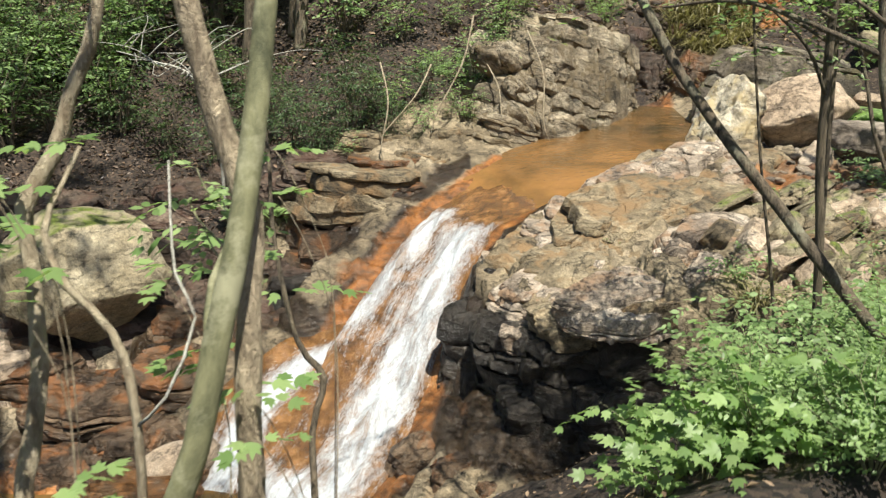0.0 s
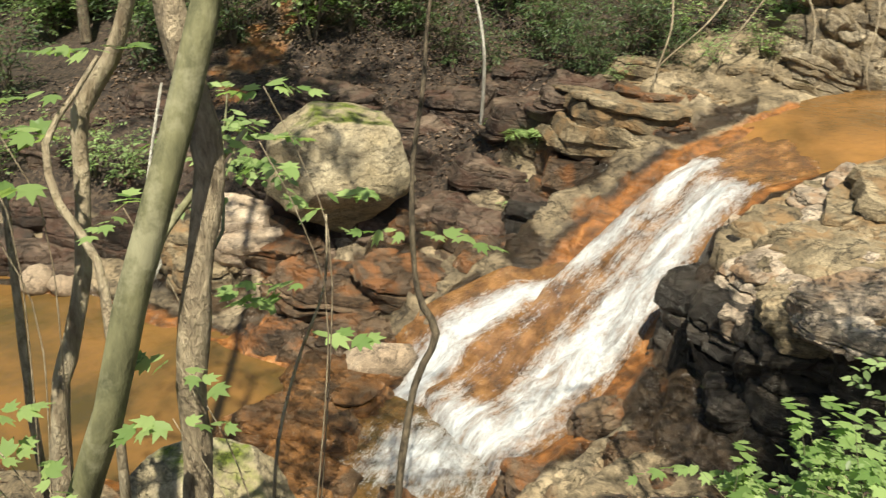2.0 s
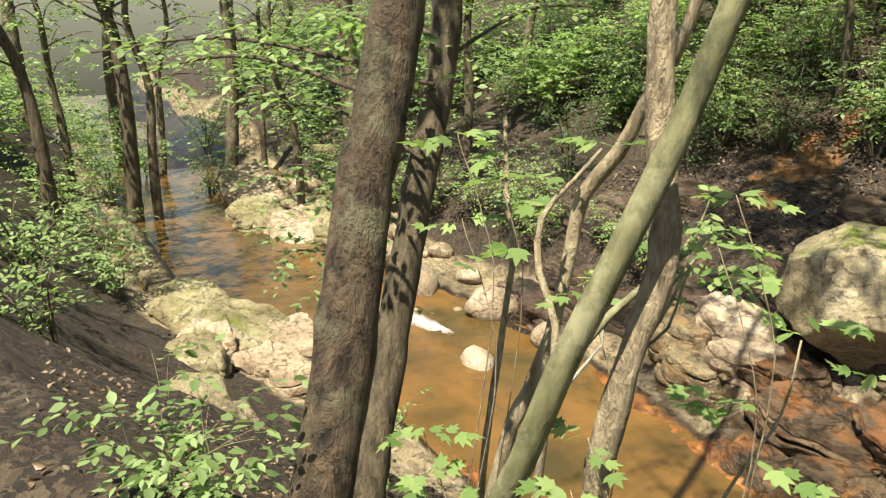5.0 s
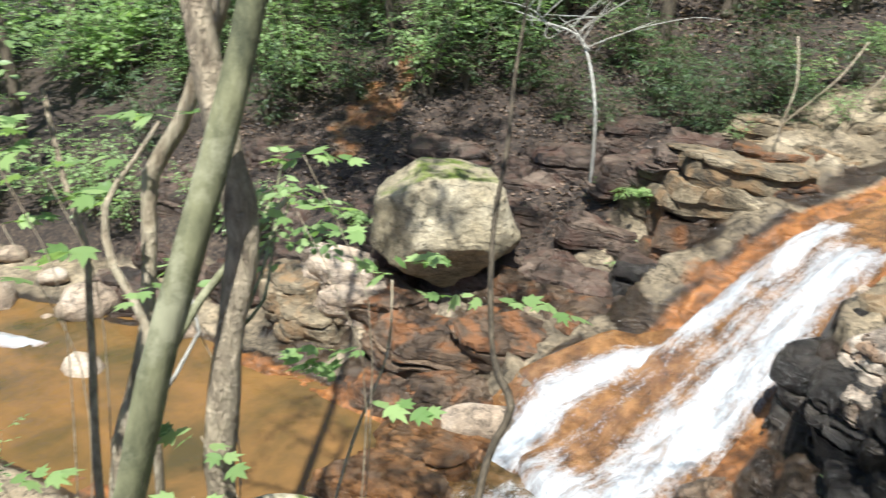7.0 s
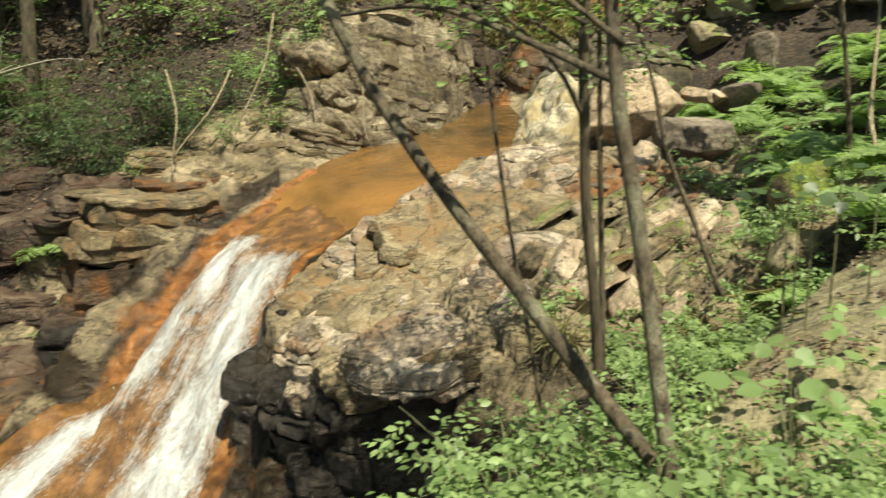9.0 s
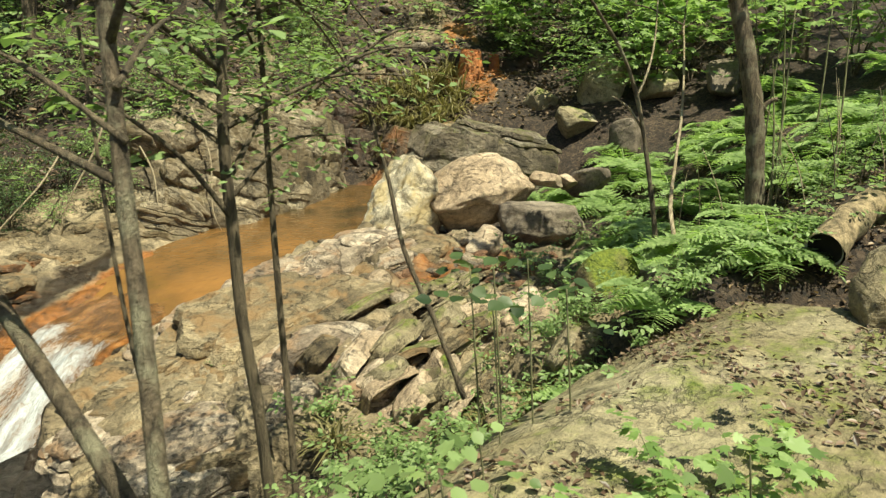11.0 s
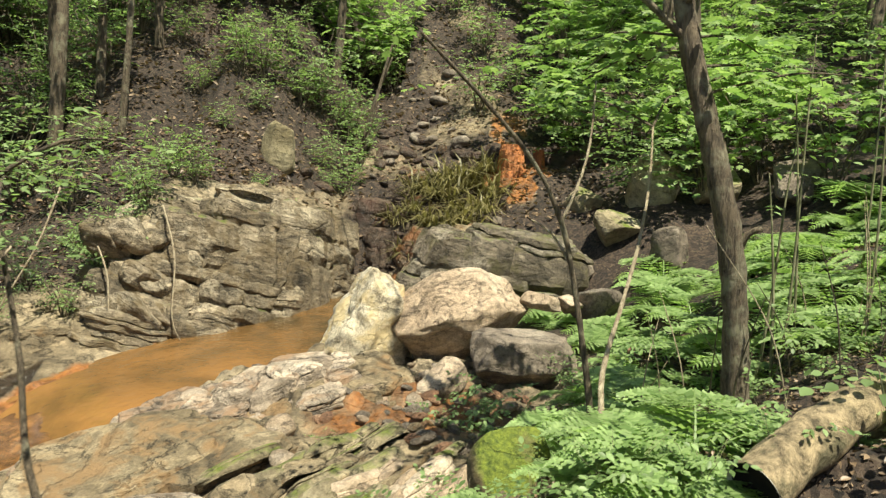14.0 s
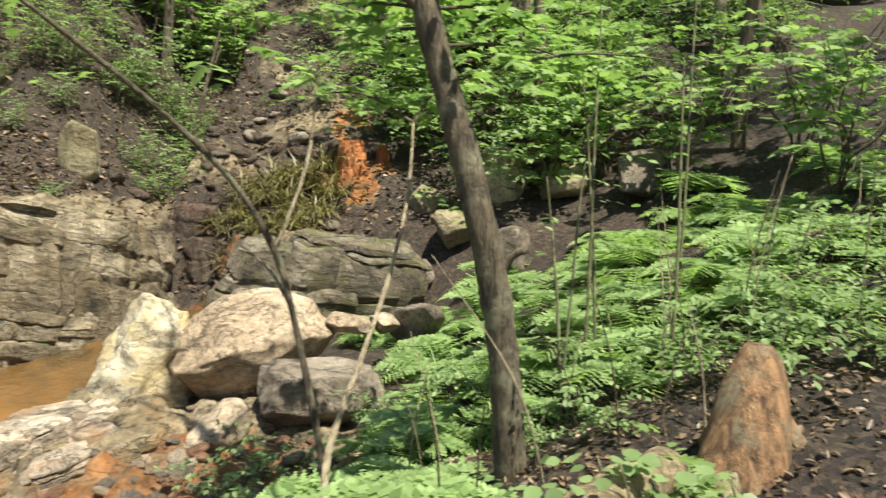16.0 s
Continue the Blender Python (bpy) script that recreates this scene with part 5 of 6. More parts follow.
def tree(name, label, trunk, radii, bark, seed, branches=(), crown=None, mat=FRESH, sides=12, knots=.1, group=""):
    """A trunk with named limbs and, high up, a crown of twigs with leaves: crown = (z from, z to, radius, limbs, sprays, leaf size)."""
    base = root(name, trunk[0], label, "tree", group)
    o, rng = Vector(trunk[0]), random.Random(seed)
    limb("trunk", [Vector(p) - o for p in trunk], radii, bark, base, sides=sides, seed=seed, knots=knots)
    for pts, rr in branches:
        limb("branch", [Vector(p) - o for p in pts], rr, bark, base, sides=7, seed=seed + 3, knots=.15)
    if crown:
        low, high, reach, limbs, sprays, size = crown
        top, leaf = Vector(trunk[-1]) - o, Leaves(seed)
        for k in range(limbs):
            z = low + (high - low) * (k + rng.random()) / limbs - o.z
            f = max(0, min(1, z / top.z))
            i = min(int(f * (len(trunk) - 1)), len(trunk) - 2)
            start = (Vector(trunk[i]) - o).lerp(Vector(trunk[i + 1]) - o, f * (len(trunk) - 1) - i)
            a, r = rng.uniform(0, 6.28), reach * rng.uniform(.5, 1)
            end = start + Vector((-math.sin(a) * r, math.cos(a) * r, r * rng.uniform(.15, .6)))
            mid = start.lerp(end, .5) + Vector((rng.gauss(0, .1), rng.gauss(0, .1), r * .12))
            limb("branch", [start, mid, end], [radii[-1] * .8 + .008, radii[-1] * .5 + .006, .006], bark, base, sides=5, seed=k)
            for s in range(sprays):
                t = rng.uniform(.25, 1)
                p = start.lerp(end, t) + Vector((rng.gauss(0, .25), rng.gauss(0, .25), rng.gauss(0, .2)))
                leaf.spray(p, rng.uniform(0, 6.28), rng.uniform(.3, .6), OVATE, size, 7, .1, .3)
        leaf.build("crown", mat, base)
    return base


# ---- trees by the path ----
tree("tree", "slender leaning tree with smooth green-grey bark", [(-1.1, 1.88, -1.0), (-.97, 1.91, -.4), (-.85, 1.93, -.1), (-.73, 1.97, .2), (-.66, 2.03, .5), (-.59, 2.12, .8), (-.55, 2.24, 1.1), (-.52, 2.35, 1.4), (-.45, 2.6, 2.2), (-.4, 2.9, 3.6), (-.5, 3.2, 5.5)],
     [.05, .047, .044, .042, .041, .039, .037, .035, .031, .025, .015], GREENBARK, 1, [([(-.68, 2.02, .45), (-.72, 2.25, .62), (-.62, 2.5, .85)], [.016, .012, .006])], (4.8, 6.2, 1.3, 5, 6, .09), knots=.05)
tree("tree", "crooked tree with flaky light brown bark", [(-.68, 2.1, -1.2), (-.65, 2.13, -.4), (-.63, 2.15, -.1), (-.62, 2.17, .2), (-.61, 2.22, .5), (-.60, 2.31, .8), (-.67, 2.34, 1.08), (-.74, 2.36, 1.4), (-.9, 2.5, 2.2), (-1.1, 2.8, 3.6), (-1.0, 3.0, 5.0)],
     [.05, .046, .044, .042, .041, .04, .039, .037, .03, .025, .015], BROWNBARK, 2, [], (4.3, 5.6, 1.2, 4, 6, .09), knots=.2)
tree("tree", "thin crooked tree with pale brown bark", [(-1.62, 2.35, -1.1), (-1.58, 2.43, -.4), (-1.54, 2.52, -.1), (-1.51, 2.6, .15), (-1.52, 2.68, .5), (-1.54, 2.74, .72), (-1.44, 2.82, .9), (-1.38, 2.88, 1.1), (-1.27, 2.96, 1.4), (-1.2, 3.1, 2.1), (-1.2, 3.3, 3.4)],
     [.042, .038, .035, .03, .028, .034, .029, .026, .024, .02, .01], PALEBARK, 3, [], (2.8, 3.9, 1.0, 6, 6, .08), knots=.2)
tree("tree", "stout tree with rough grey-brown bark and lichen", [(-1.16, 1.4, -.9), (-1.22, 1.49, -.2), (-1.35, 1.64, .26), (-1.51, 1.79, .8), (-1.64, 1.97, 1.33), (-1.8, 2.2, 2.4), (-2.0, 2.4, 5), (-2.0, 2.5, 7.5)],
     [.125, .108, .104, .1, .096, .08, .05, .02], ROUGHBARK, 4, [], (4.4, 7.8, 2.2, 11, 6, .1), sides=26, knots=.11)
# the leaning top and unseen crown are added to shade the far bank
tree("tree", "dark-barked tree behind the stout one, with an unseen crown added for shade", [(-1.65, 1.75, -1.5), (-1.78, 1.85, -.74), (-1.95, 2.04, -.12), (-2.13, 2.27, .58), (-2.3, 2.5, 1.27), (-2.5, 2.8, 3), (-3.4, 4.4, 6.5), (-4.6, 6.6, 9.5), (-5.0, 8.0, 12.5)],
     [.085, .08, .076, .072, .068, .062, .055, .045, .02], DARKBARK, 5, [], (9.6, 13.2, 3.3, 28, 14, .19))
tree("tree", "leaning thin tree with brown bark", [(2.66, 3.04, -.8), (2.36, 3.34, -.4), (2.05, 3.63, 0), (1.75, 3.92, .4), (1.46, 4.2, .8), (1.22, 4.45, 1.2), (.95, 4.8, 1.9), (.8, 5.2, 3.2)],
     [.04, .036, .033, .031, .029, .027, .024, .01], GREYBARK, 6, [], (2.4, 3.6, 1.0, 4, 5, .07), knots=.08)
tree("tree", "upright young tree with brown bark", [(2.2, 3.0, -.6), (2.17, 3.09, -.3), (2.13, 3.23, 0), (2.1, 3.37, .4), (2.07, 3.52, .8), (2.03, 3.66, 1.2), (2.0, 3.8, 2), (2.0, 4.0, 3.6)],
     [.034, .031, .029, .028, .027, .026, .022, .01], GREYBARK, 7, [], (2.3, 4.0, 1.3, 8, 6, .07), group="stem clump", knots=.08)
tree("tree", "thin dark stem of a young tree clump", [(2.43, 4.55, -.8), (2.41, 4.59, -.5), (2.37, 4.63, 0), (2.32, 4.66, .4), (2.3, 4.69, .8), (2.28, 4.71, 1.2), (2.3, 4.8, 2), (2.3, 5, 3.6)],
     [.03, .028, .027, .026, .026, .025, .02, .01], DARKBARK, 8, [([(2.3, 4.69, .85), (2.1, 4.6, 1.15), (1.8, 4.55, 1.4)], [.014, .011, .005])], (2.0, 4.0, 1.2, 8, 6, .07), group="stem clump", knots=.08)
for k, (x, y, dx, dy, r) in enumerate([(2.55, 4.8, -.1, .25, .02), (2.1, 4.2, -.35, .5, .012)]):
    z = ground(x, y)
    tree("tree", "thin dark stem of a young tree clump", [(x, y, z - .1), (x + dx * .3, y + dy * .3, z + .8), (x + dx * .7, y + dy * .6, z + 1.7), (x + dx, y + dy, z + 2.8), (x + dx * 1.3, y + dy * 1.2, z + 4.2)], [r, r * .9, r * .75, r * .6, .006], DARKBARK, 20 + k, [], (2.0, 3.6, 1.0, 5, 6, .06), sides=8, group="stem clump", knots=.08)
tree("tree", "grey-brown tree standing among ferns", [(7.33, 7.95, -.7), (7.28, 7.95, -.4), (7.23, 7.94, .2), (7.17, 7.94, .8), (7.05, 7.96, 1.4), (6.9, 8.02, 2.0), (6.76, 8.09, 2.6), (6.6, 8.3, 4), (6.5, 8.6, 7)],
     [.12, .105, .095, .09, .088, .08, .075, .06, .03], GREYBARK, 30, [([(7.15, 7.95, .95), (7.22, 7.9, 1.15), (7.3, 7.85, 1.2)], [.03, .025, .02])], (4.6, 7.5, 2.4, 7, 6, .11), knots=.12)
sprig("sapling", "pale winding sapling among ferns", [(6.1, 7.45, -.4), (6.14, 7.52, -.1), (6.2, 7.75, .2), (6.42, 8.1, .6), (6.62, 8.4, 1.0), (6.78, 8.7, 1.45), (6.85, 8.9, 1.9)], [.024, .022, .02, .016, .014, .012, .008], PALEBARK, [((6.78, 8.7, 1.45), 200, .5, 7), ((6.85, 8.9, 1.9), 90, .6, 8), ((6.85, 8.9, 1.9), -60, .6, 8)], 41)
base = sprig("sapling", "forked brown sapling arching over the stones", [(6.2, 7.95, -.3), (6.17, 7.97, 0), (6.11, 8.01, .4), (6.04, 8.05, .8), (5.94, 8.07, 1.2), (5.72, 8.0, 1.6), (5.35, 7.85, 2.0), (4.9, 7.6, 2.4)], [.026, .025, .023, .021, .02, .018, .015, .01], GREYBARK,
             [((5.2, 7.8, 2.1), 60, .6, 8), ((4.9, 7.6, 2.4), 120, .7, 9), ((4.9, 7.6, 2.4), 20, .6, 8)], 42)
limb("branch", [Vector(p) - base.location for p in [(5.94, 8.07, 1.2), (6.05, 8.1, 1.45), (6.15, 8.2, 1.75), (6.2, 8.3, 2.2)]], [.013, .011, .009, .005], PALEBARK, base, "pale side branch", 6)
limb("branch", [Vector(p) - base.location for p in [(6.04, 8.05, .85), (5.9, 8.15, 1.1), (5.75, 8.2, 1.2)]], [.012, .01, .005], PALEBARK, base, "pale side branch", 6)
sprig("sapling", "thin brown sapling leaning over the rock table", [(3.6, 5.55, -.5), (3.5, 5.65, -.2), (3.43, 5.71, 0), (3.27, 5.81, .4), (3.2, 5.94, .8), (3.1, 6.06, 1.2), (2.99, 6.17, 1.5), (2.8, 6.3, 2.0)], [.02, .018, .017, .015, .013, .011, .009, .006], GREYBARK,
      [((3.0, 6.17, 1.5), 70, .5, 8), ((2.8, 6.3, 2.0), 140, .5, 8), ((3.1, 6.06, 1.2), -40, .4, 6), ((2.9, 6.2, 1.7), 200, .5, 7)], 43, FRESH, OVATE, .07)
sprig("sapling", "kinked dark bare twig standing before the cascade", [(-.71, 3.55, -2.4), (-.71, 3.6, -1.46), (-.75, 3.87, -.94), (-.69, 4.0, -.67), (-.85, 4.09, -.47), (-.99, 4.31, .06), (-1.04, 4.54, .5), (-1.09, 4.7, .84), (-1.1, 4.9, 1.4)], [.024, .022, .02, .021, .016, .014, .012, .01, .006], DARKBARK,
      [((-.9, 4.15, -.2), 100, .35, 6), ((-.9, 4.15, -.2), -70, .4, 7)], 44, MAPLE, LOBED, .11)
sprig("sapling", "reddish thin stem rising from the lower bank", [(-1.8, 2.44, -1.6), (-1.78, 2.44, -.67), (-1.99, 2.65, -.08), (-2.13, 2.79, .29), (-2.26, 2.83, .5), (-2.49, 2.94, .91)], [.022, .02, .018, .016, .014, .01], BROWNBARK, [((-2.3, 2.85, .6), 20, .4, 7)], 45, FRESH, OVATE, .06)
base = sprig("sapling", "pale crooked branchlet with bright lobed leaves", [(-1.08, 2.2, -.9), (-1.02, 2.25, .1), (-1.09, 2.32, .41), (-1.22, 2.33, .57), (-1.29, 2.38, .74), (-1.26, 2.49, .87), (-1.22, 2.57, .98)], [.018, .017, .016, .014, .012, .009, .006], PALEBARK,
             [((-1.29, 2.38, .74), 60, .3, 6), ((-1.26, 2.49, .87), 130, .35, 7), ((-1.22, 2.57, .98), 20, .3, 6), ((-1.29, 2.38, .76), 100, .2, 5), ((-1.24, 2.3, .66), 190, .25, 5), ((-1.22, 2.57, .98), 80, .35, 7)], 46, MAPLE, LOBED, .085)
limb("twig", [Vector(p) - base.location for p in [(-1.02, 2.25, .1), (-.87, 2.15, .27), (-.80, 2.29, .48), (-.86, 2.32, .62), (-.9, 2.49, .95)]], [.007, .006, .006, .005, .004], DEADWOOD, base, "thin pale creeper", 5)
for k, (x, y, h, dx) in enumerate([(8.0, 8.7, 2.7, .1), (8.15, 8.8, 2.4, -.15), (7.9, 8.9, 2.2, .25), (8.5, 8.4, 2.0, .05), (7.7, 8.3, 1.6, -.1), (9.2, 9.6, 2.6, .1)]):
    z = ground(x, y)
    sprig("sapling", "thin upright green stem among ferns", [(x, y, z - .05), (x + dx * .3, y, z + h * .35), (x + dx * .6, y + .05, z + h * .7), (x + dx, y + .1, z + h)], [.013, .011, .008, .004], GREENBARK,
          [((x + dx, y + .1, z + h), 60 * k, .4, 7), ((x + dx * .6, y, z + h * .7), 60 * k + 160, .4, 6), ((x + dx * .8, y, z + h * .85), 60 * k + 270, .4, 6)], 140 + k, FRESH, OVATE, .08, "green stems")
rng = random.Random(71)
for k in range(34):
    x = rng.uniform(6.4, 10.5)
    y = rng.uniform(4.6 + .3 * x, 6.6 + .3 * x)
    z, h, a = ground(x, y), rng.uniform(.4, 1.3), rng.uniform(0, 6.28)
    lean = rng.uniform(.1, .5) * h
    ob = limb("dry_stalk", [(x, y, z - .05), (x + math.cos(a) * lean * .3, y + math.sin(a) * lean * .3, z + h * .5), (x + math.cos(a) * lean, y + math.sin(a) * lean, z + h)], [.006, .005, .002], (DARKBARK, PALEBARK, BROWNBARK)[k % 3], None, "", 5, k)
    tagged(ob, "thin dry bare stalk standing among the ferns", "stalk", "dry stalks")
# small leafy sprigs between the trunks
for k, (x, y, z, n) in enumerate([(-1.34, 2.09, .76, 5), (-.9, 2.28, .64, 6), (-1.36, 2.2, 1.0, 6), (-.60, 2.1, .32, 5), (-.56, 2.02, .2, 5), (-1.0, 1.78, .22, 6), (-.92, 1.73, .12, 6), (-.8, 1.8, .05, 5), (-.55, 2.5, .98, 6), (-.54, 2.45, .84, 6), (-1.3, 2.05, 1.06, 6), (-.95, 1.7, -.05, 6)]):
    sprig("sapling", "slim shoot with bright green lobed leaves", [(x + .12, y - .1, ground(x + .12, y - .1) - .05), (x + .16, y + .05, z - .6), (x + .1, y + .04, z - .25), (x + .03, y, z - .05), (x, y, z)], [.003, .0025, .002, .002, .0015], PALEBARK,
          [((x, y, z), 37 * k, .12, n), ((x, y, z - .02), 37 * k + 150, .13, n - 1)], 60 + k, MAPLE, LOBED, .06, "leafy shoots")
sprig("sapling", "thin forked shoot with bright compound leaves", [(-.89, 2.75, -1.6), (-.89, 2.83, -.75), (-.91, 3.05, -.37), (-.88, 3.25, -.07), (-.94, 3.38, .2)], [.009, .008, .007, .006, .004], PALEBARK,
      [((-.94, 3.35, .2), 60, .3, 6), ((-.9, 3.2, -.05), 110, .35, 7), ((-.95, 3.05, -.12), 80, .3, 7), ((-.85, 3.05, -.2), -60, .25, 5), ((-.94, 3.38, .25), -20, .25, 6), ((-.95, 3.3, .4), 90, .4, 7)], 80, MAPLE, LOBED, .1, "leafy shoots")


# ---- foreground bushes ----
bush = shrub("bush", "leafy green bush with small oval leaflets beside the path", "bush", 7, .8, .6, 11, 11, 10, OVATE, .05, FRESH, GREENBARK, "path bushes", .2, .008)
spread_copies(bush, [(1.5, 2.95, .9), (1.9, 2.95, .85), (1.75, 3.5, 1.05), (2.3, 3.5, .8), (1.2, 2.6, .6), (2.7, 4.1, .8), (1.6, 2.5, .6), (2.1, 3.9, .9), (1.8, 2.3, .7), (2.2, 2.45, .75), (1.4, 2.15, .55), (2.5, 2.75, .6)], 3)
broad = shrub("bush", "low bush with broad lobed green leaves", "bush", 8, .55, .5, 6, 5, 5, LOBED, .085, MAPLE, GREENBARK, "path bushes", .35, .007)
spread_copies(broad, [(1.2, 2.5, .8), (1.0, 2.5, .7), (1.6, 2.3, .75), (1.15, 2.95, .8), (.85, 2.75, .7), (1.05, 3.0, .75), (2.55, 2.9, .6), (3.3, 4.3, 1.0), (3.7, 4.8, .8), (7.4, 6.3, .7)], 4)
for k, (x, y, sc) in enumerate([(2.95, 3.05, .75), (3.85, 3.45, .8), (3.3, 2.75, .7), (4.3, 3.7, .75)]):
    m = placed(x, y, 1.3 * k, sc, -.25)
    copy_thing(broad, m).matrix_basis = m
low = shrub("bush", "low undergrowth with small fresh green leaves", "bush", 9, .4, .4, 7, 5, 6, OVATE, .055, FRESH, GREENBARK, "undergrowth", .2, .006)
rng = random.Random(17)
spots = [(rng.uniform(2.4, 4.6), rng.uniform(5.2, 6.6)) for _ in range(10)] + [(rng.uniform(-4.5, -1.2), rng.uniform(.8, 2.6)) for _ in range(7)] + [(rng.uniform(5.2, 9.5), rng.uniform(6.6, 11)) for _ in range(14)] + [(rng.uniform(-.4, 1.0), rng.uniform(14.6, 16)) for _ in range(8)]
spots += [(rng.uniform(2.8, 5), rng.uniform(5, 7.6), rng.uniform(.7, 1.2)) for _ in range(16)]
spots += [(3.5, 2.85, .8), (3.8, 3.1, .9), (4.1, 3.0, .8), (3.2, 3.0, .6), (4.3, 5.9, .9), (4.8, 6.2, .9), (4.4, 6.6, .8), (5.0, 6.9, .8), (5.2, 6.4, .9), (4.0, 7.6, .5), (4.7, 8.4, .45), (3.6, 7.3, .5)]
spots += [(.75, 7.2, .5), (2.0, 8.6, .4), (3.3, 10.2, .35), (2.6, 9.6, .4), (4.2, 9.5, .5), (-2.6, 10.9, .7), (-2.1, 11.1, .7), (-5.8, 9.0, .6), (3.0, 16.6, .7), (2.5, 17.1, .8), (1.4, 16.6, .8), (.4, 16.2, .8)]
spots += [(rng.uniform(-6.5, -2.2), rng.uniform(.4, 3.4), rng.uniform(.6, 1.0)) for _ in range(5)]
spots += [(3.25, 2.75, 1.0), (3.6, 2.85, 1.1), (3.95, 3.0, 1.0), (3.1, 2.95, .9), (4.25, 3.15, 1.0), (2.85, 3.1, .9)]
spots += [(3.6, 5.0, .9), (4.0, 5.3, 1.0), (4.5, 5.6, 1.0), (5.0, 5.85, 1.1), (5.4, 6.0, 1.0), (5.8, 6.1, 1.0), (6.2, 6.1, .9), (6.6, 6.2, .9), (3.2, 4.6, .9)]
spots += [(8.4, 7.2, 1.2), (8.8, 7.6, 1.3), (9.2, 8.0, 1.2), (8.6, 8.2, 1.2), (9.6, 8.6, 1.3), (9.0, 7.2, 1.1), (8.3, 7.7, 1.1), (9.8, 8.0, 1.3), (10.2, 9.0, 1.3), (7.6, 7.5, .9), (8.0, 8.0, 1.0), (9.4, 7.4, 1.1)]
spots += [(5.3, 7.1, .7), (5.9, 6.7, .9), (5.5, 6.3, .8)]
spots = [p for p in spots if not (p[0] < -2.2 and p[1] < 3.4)]          # the slope below the stout tree is bare
spread_copies(low, spots, 5)


# ---- ferns ----
fern_a = fern("fern", "bright green fern with arching fronds", 8, .75, 3, "ferns")
rng = random.Random(29)
fern_spots = []
while len(fern_spots) < 34:
    x, y = rng.uniform(5.6, 12.5), rng.uniform(6.2, 14.5)
    if y > (4.9 if x < 7.2 else 6.1) + .32 * x and not (x < 7.6 and y > 9.2) and math.hypot(x - 7.2, y - 7.95) > .35 and math.hypot(x - 5.65, y - 7.7) > .6:
        fern_spots.append((x, y, rng.uniform(.7, 1.15)))
spread_copies(fern_a, [(-2.75, 12.0, 1.15), (-2.6, 11.6, .8), (-6.5, 10.2, 0.81), (-6.1, 10.3, 0.72), (7.4, 14.2, 1.10), (8.1, 13.8, 1.19), (8.8, 13.0, 1.19), (8.2, 9.6, 1.10), (8.7, 9.1, 1.10), (8.2, 8.2, 0.94), (7.6, 11.6, 1.10), (6.0, 6.35, 0.77), (5.8, 6.6, 0.63), (6.5, 6.8, 0.90), (6.45, 7.3, 0.99), (6.3, 6.4, 0.99), (6.7, 7.2, 1.01), (9.2, 10.4, 1.19), (9.6, 9.4, 1.10), (7.3, 10.4, 1.02), (6.3, 8.6, 0.85), (6.9, 8.9, 0.94), (9.4, 8.2, 1.02), (6.7, 9.8, 0.85), (10.2, 13.2, 1.28), (9.9, 11.6, 1.28), (10.6, 10.3, 1.19), (7.9, 9.0, .8), (4.7, 5.9, .7), (5.3, 6.2, .75), (6.1, 6.15, .7), (6.9, 6.5, .75)] + fern_spots, 6)
fern_b = fern("fern", "tall fern with broad feathery fronds", 7, 1.0, 8, "ferns")
spread_copies(fern_b, [(8.0, 10.6, .85), (8.9, 11.4, .9), (7.9, 12.6, .9), (9.8, 12.4, .9), (11.0, 11.6, 1.0), (11.6, 13.5, 1.0), (10.4, 8.8, .8), (11.6, 9.8, .9), (12.6, 11.5, 1.3), (7.2, 9.4, .9), (9.2, 14.6, 1.2), (12.4, 14.8, 1.4), (13.4, 12.8, 1.3)], 7)

# ---- far bank shrubs ----
dense = shrub("shrub", "dark evergreen shrub with narrow leaves", "shrub", 11, 1.5, .7, 9, 10, 9, LANCE, .12, DEEP, DARKBARK, "bank shrubs", .12, .009)
spread_copies(dense, [(-1.9, 12.7, .6), (-.9, 13.0, .55), (-1.3, 13.5, .7), (-.3, 13.9, .6), (-2.2, 13.3, .8), (-1.6, 13.2, .9), (-3.4, 14.8, 1.0), (-3.9, 15.7, 1.1), (-4.7, 16.2, 1.2), (-2.7, 13.9, .8), (-6.5, 17, 1.3), (-8.2, 15.5, 1.2), (-9.5, 13.5, 1.2), (-1.8, 14.6, 1.0), (-11, 12.5, 1.2), (-13, 11, 1.2), (-5.6, 18, 1.4), (-7.4, 14.6, 1.0), (-6.2, 14.9, 1.1), (-5.2, 14.6, 1.0), (-10.4, 15.2, 1.2), (-8.0, 16.4, 1.3), (-9.6, 17, 1.4), (-6.9, 16, 1.2), (-11.6, 14.2, 1.1), (-4.2, 14.0, .8)], 8)
leafy = shrub("shrub", "fresh green shrub with oval leaves", "shrub", 12, 1.3, .8, 8, 8, 8, OVATE, .085, FRESH, GREYBARK, "bank shrubs", .2, .009)
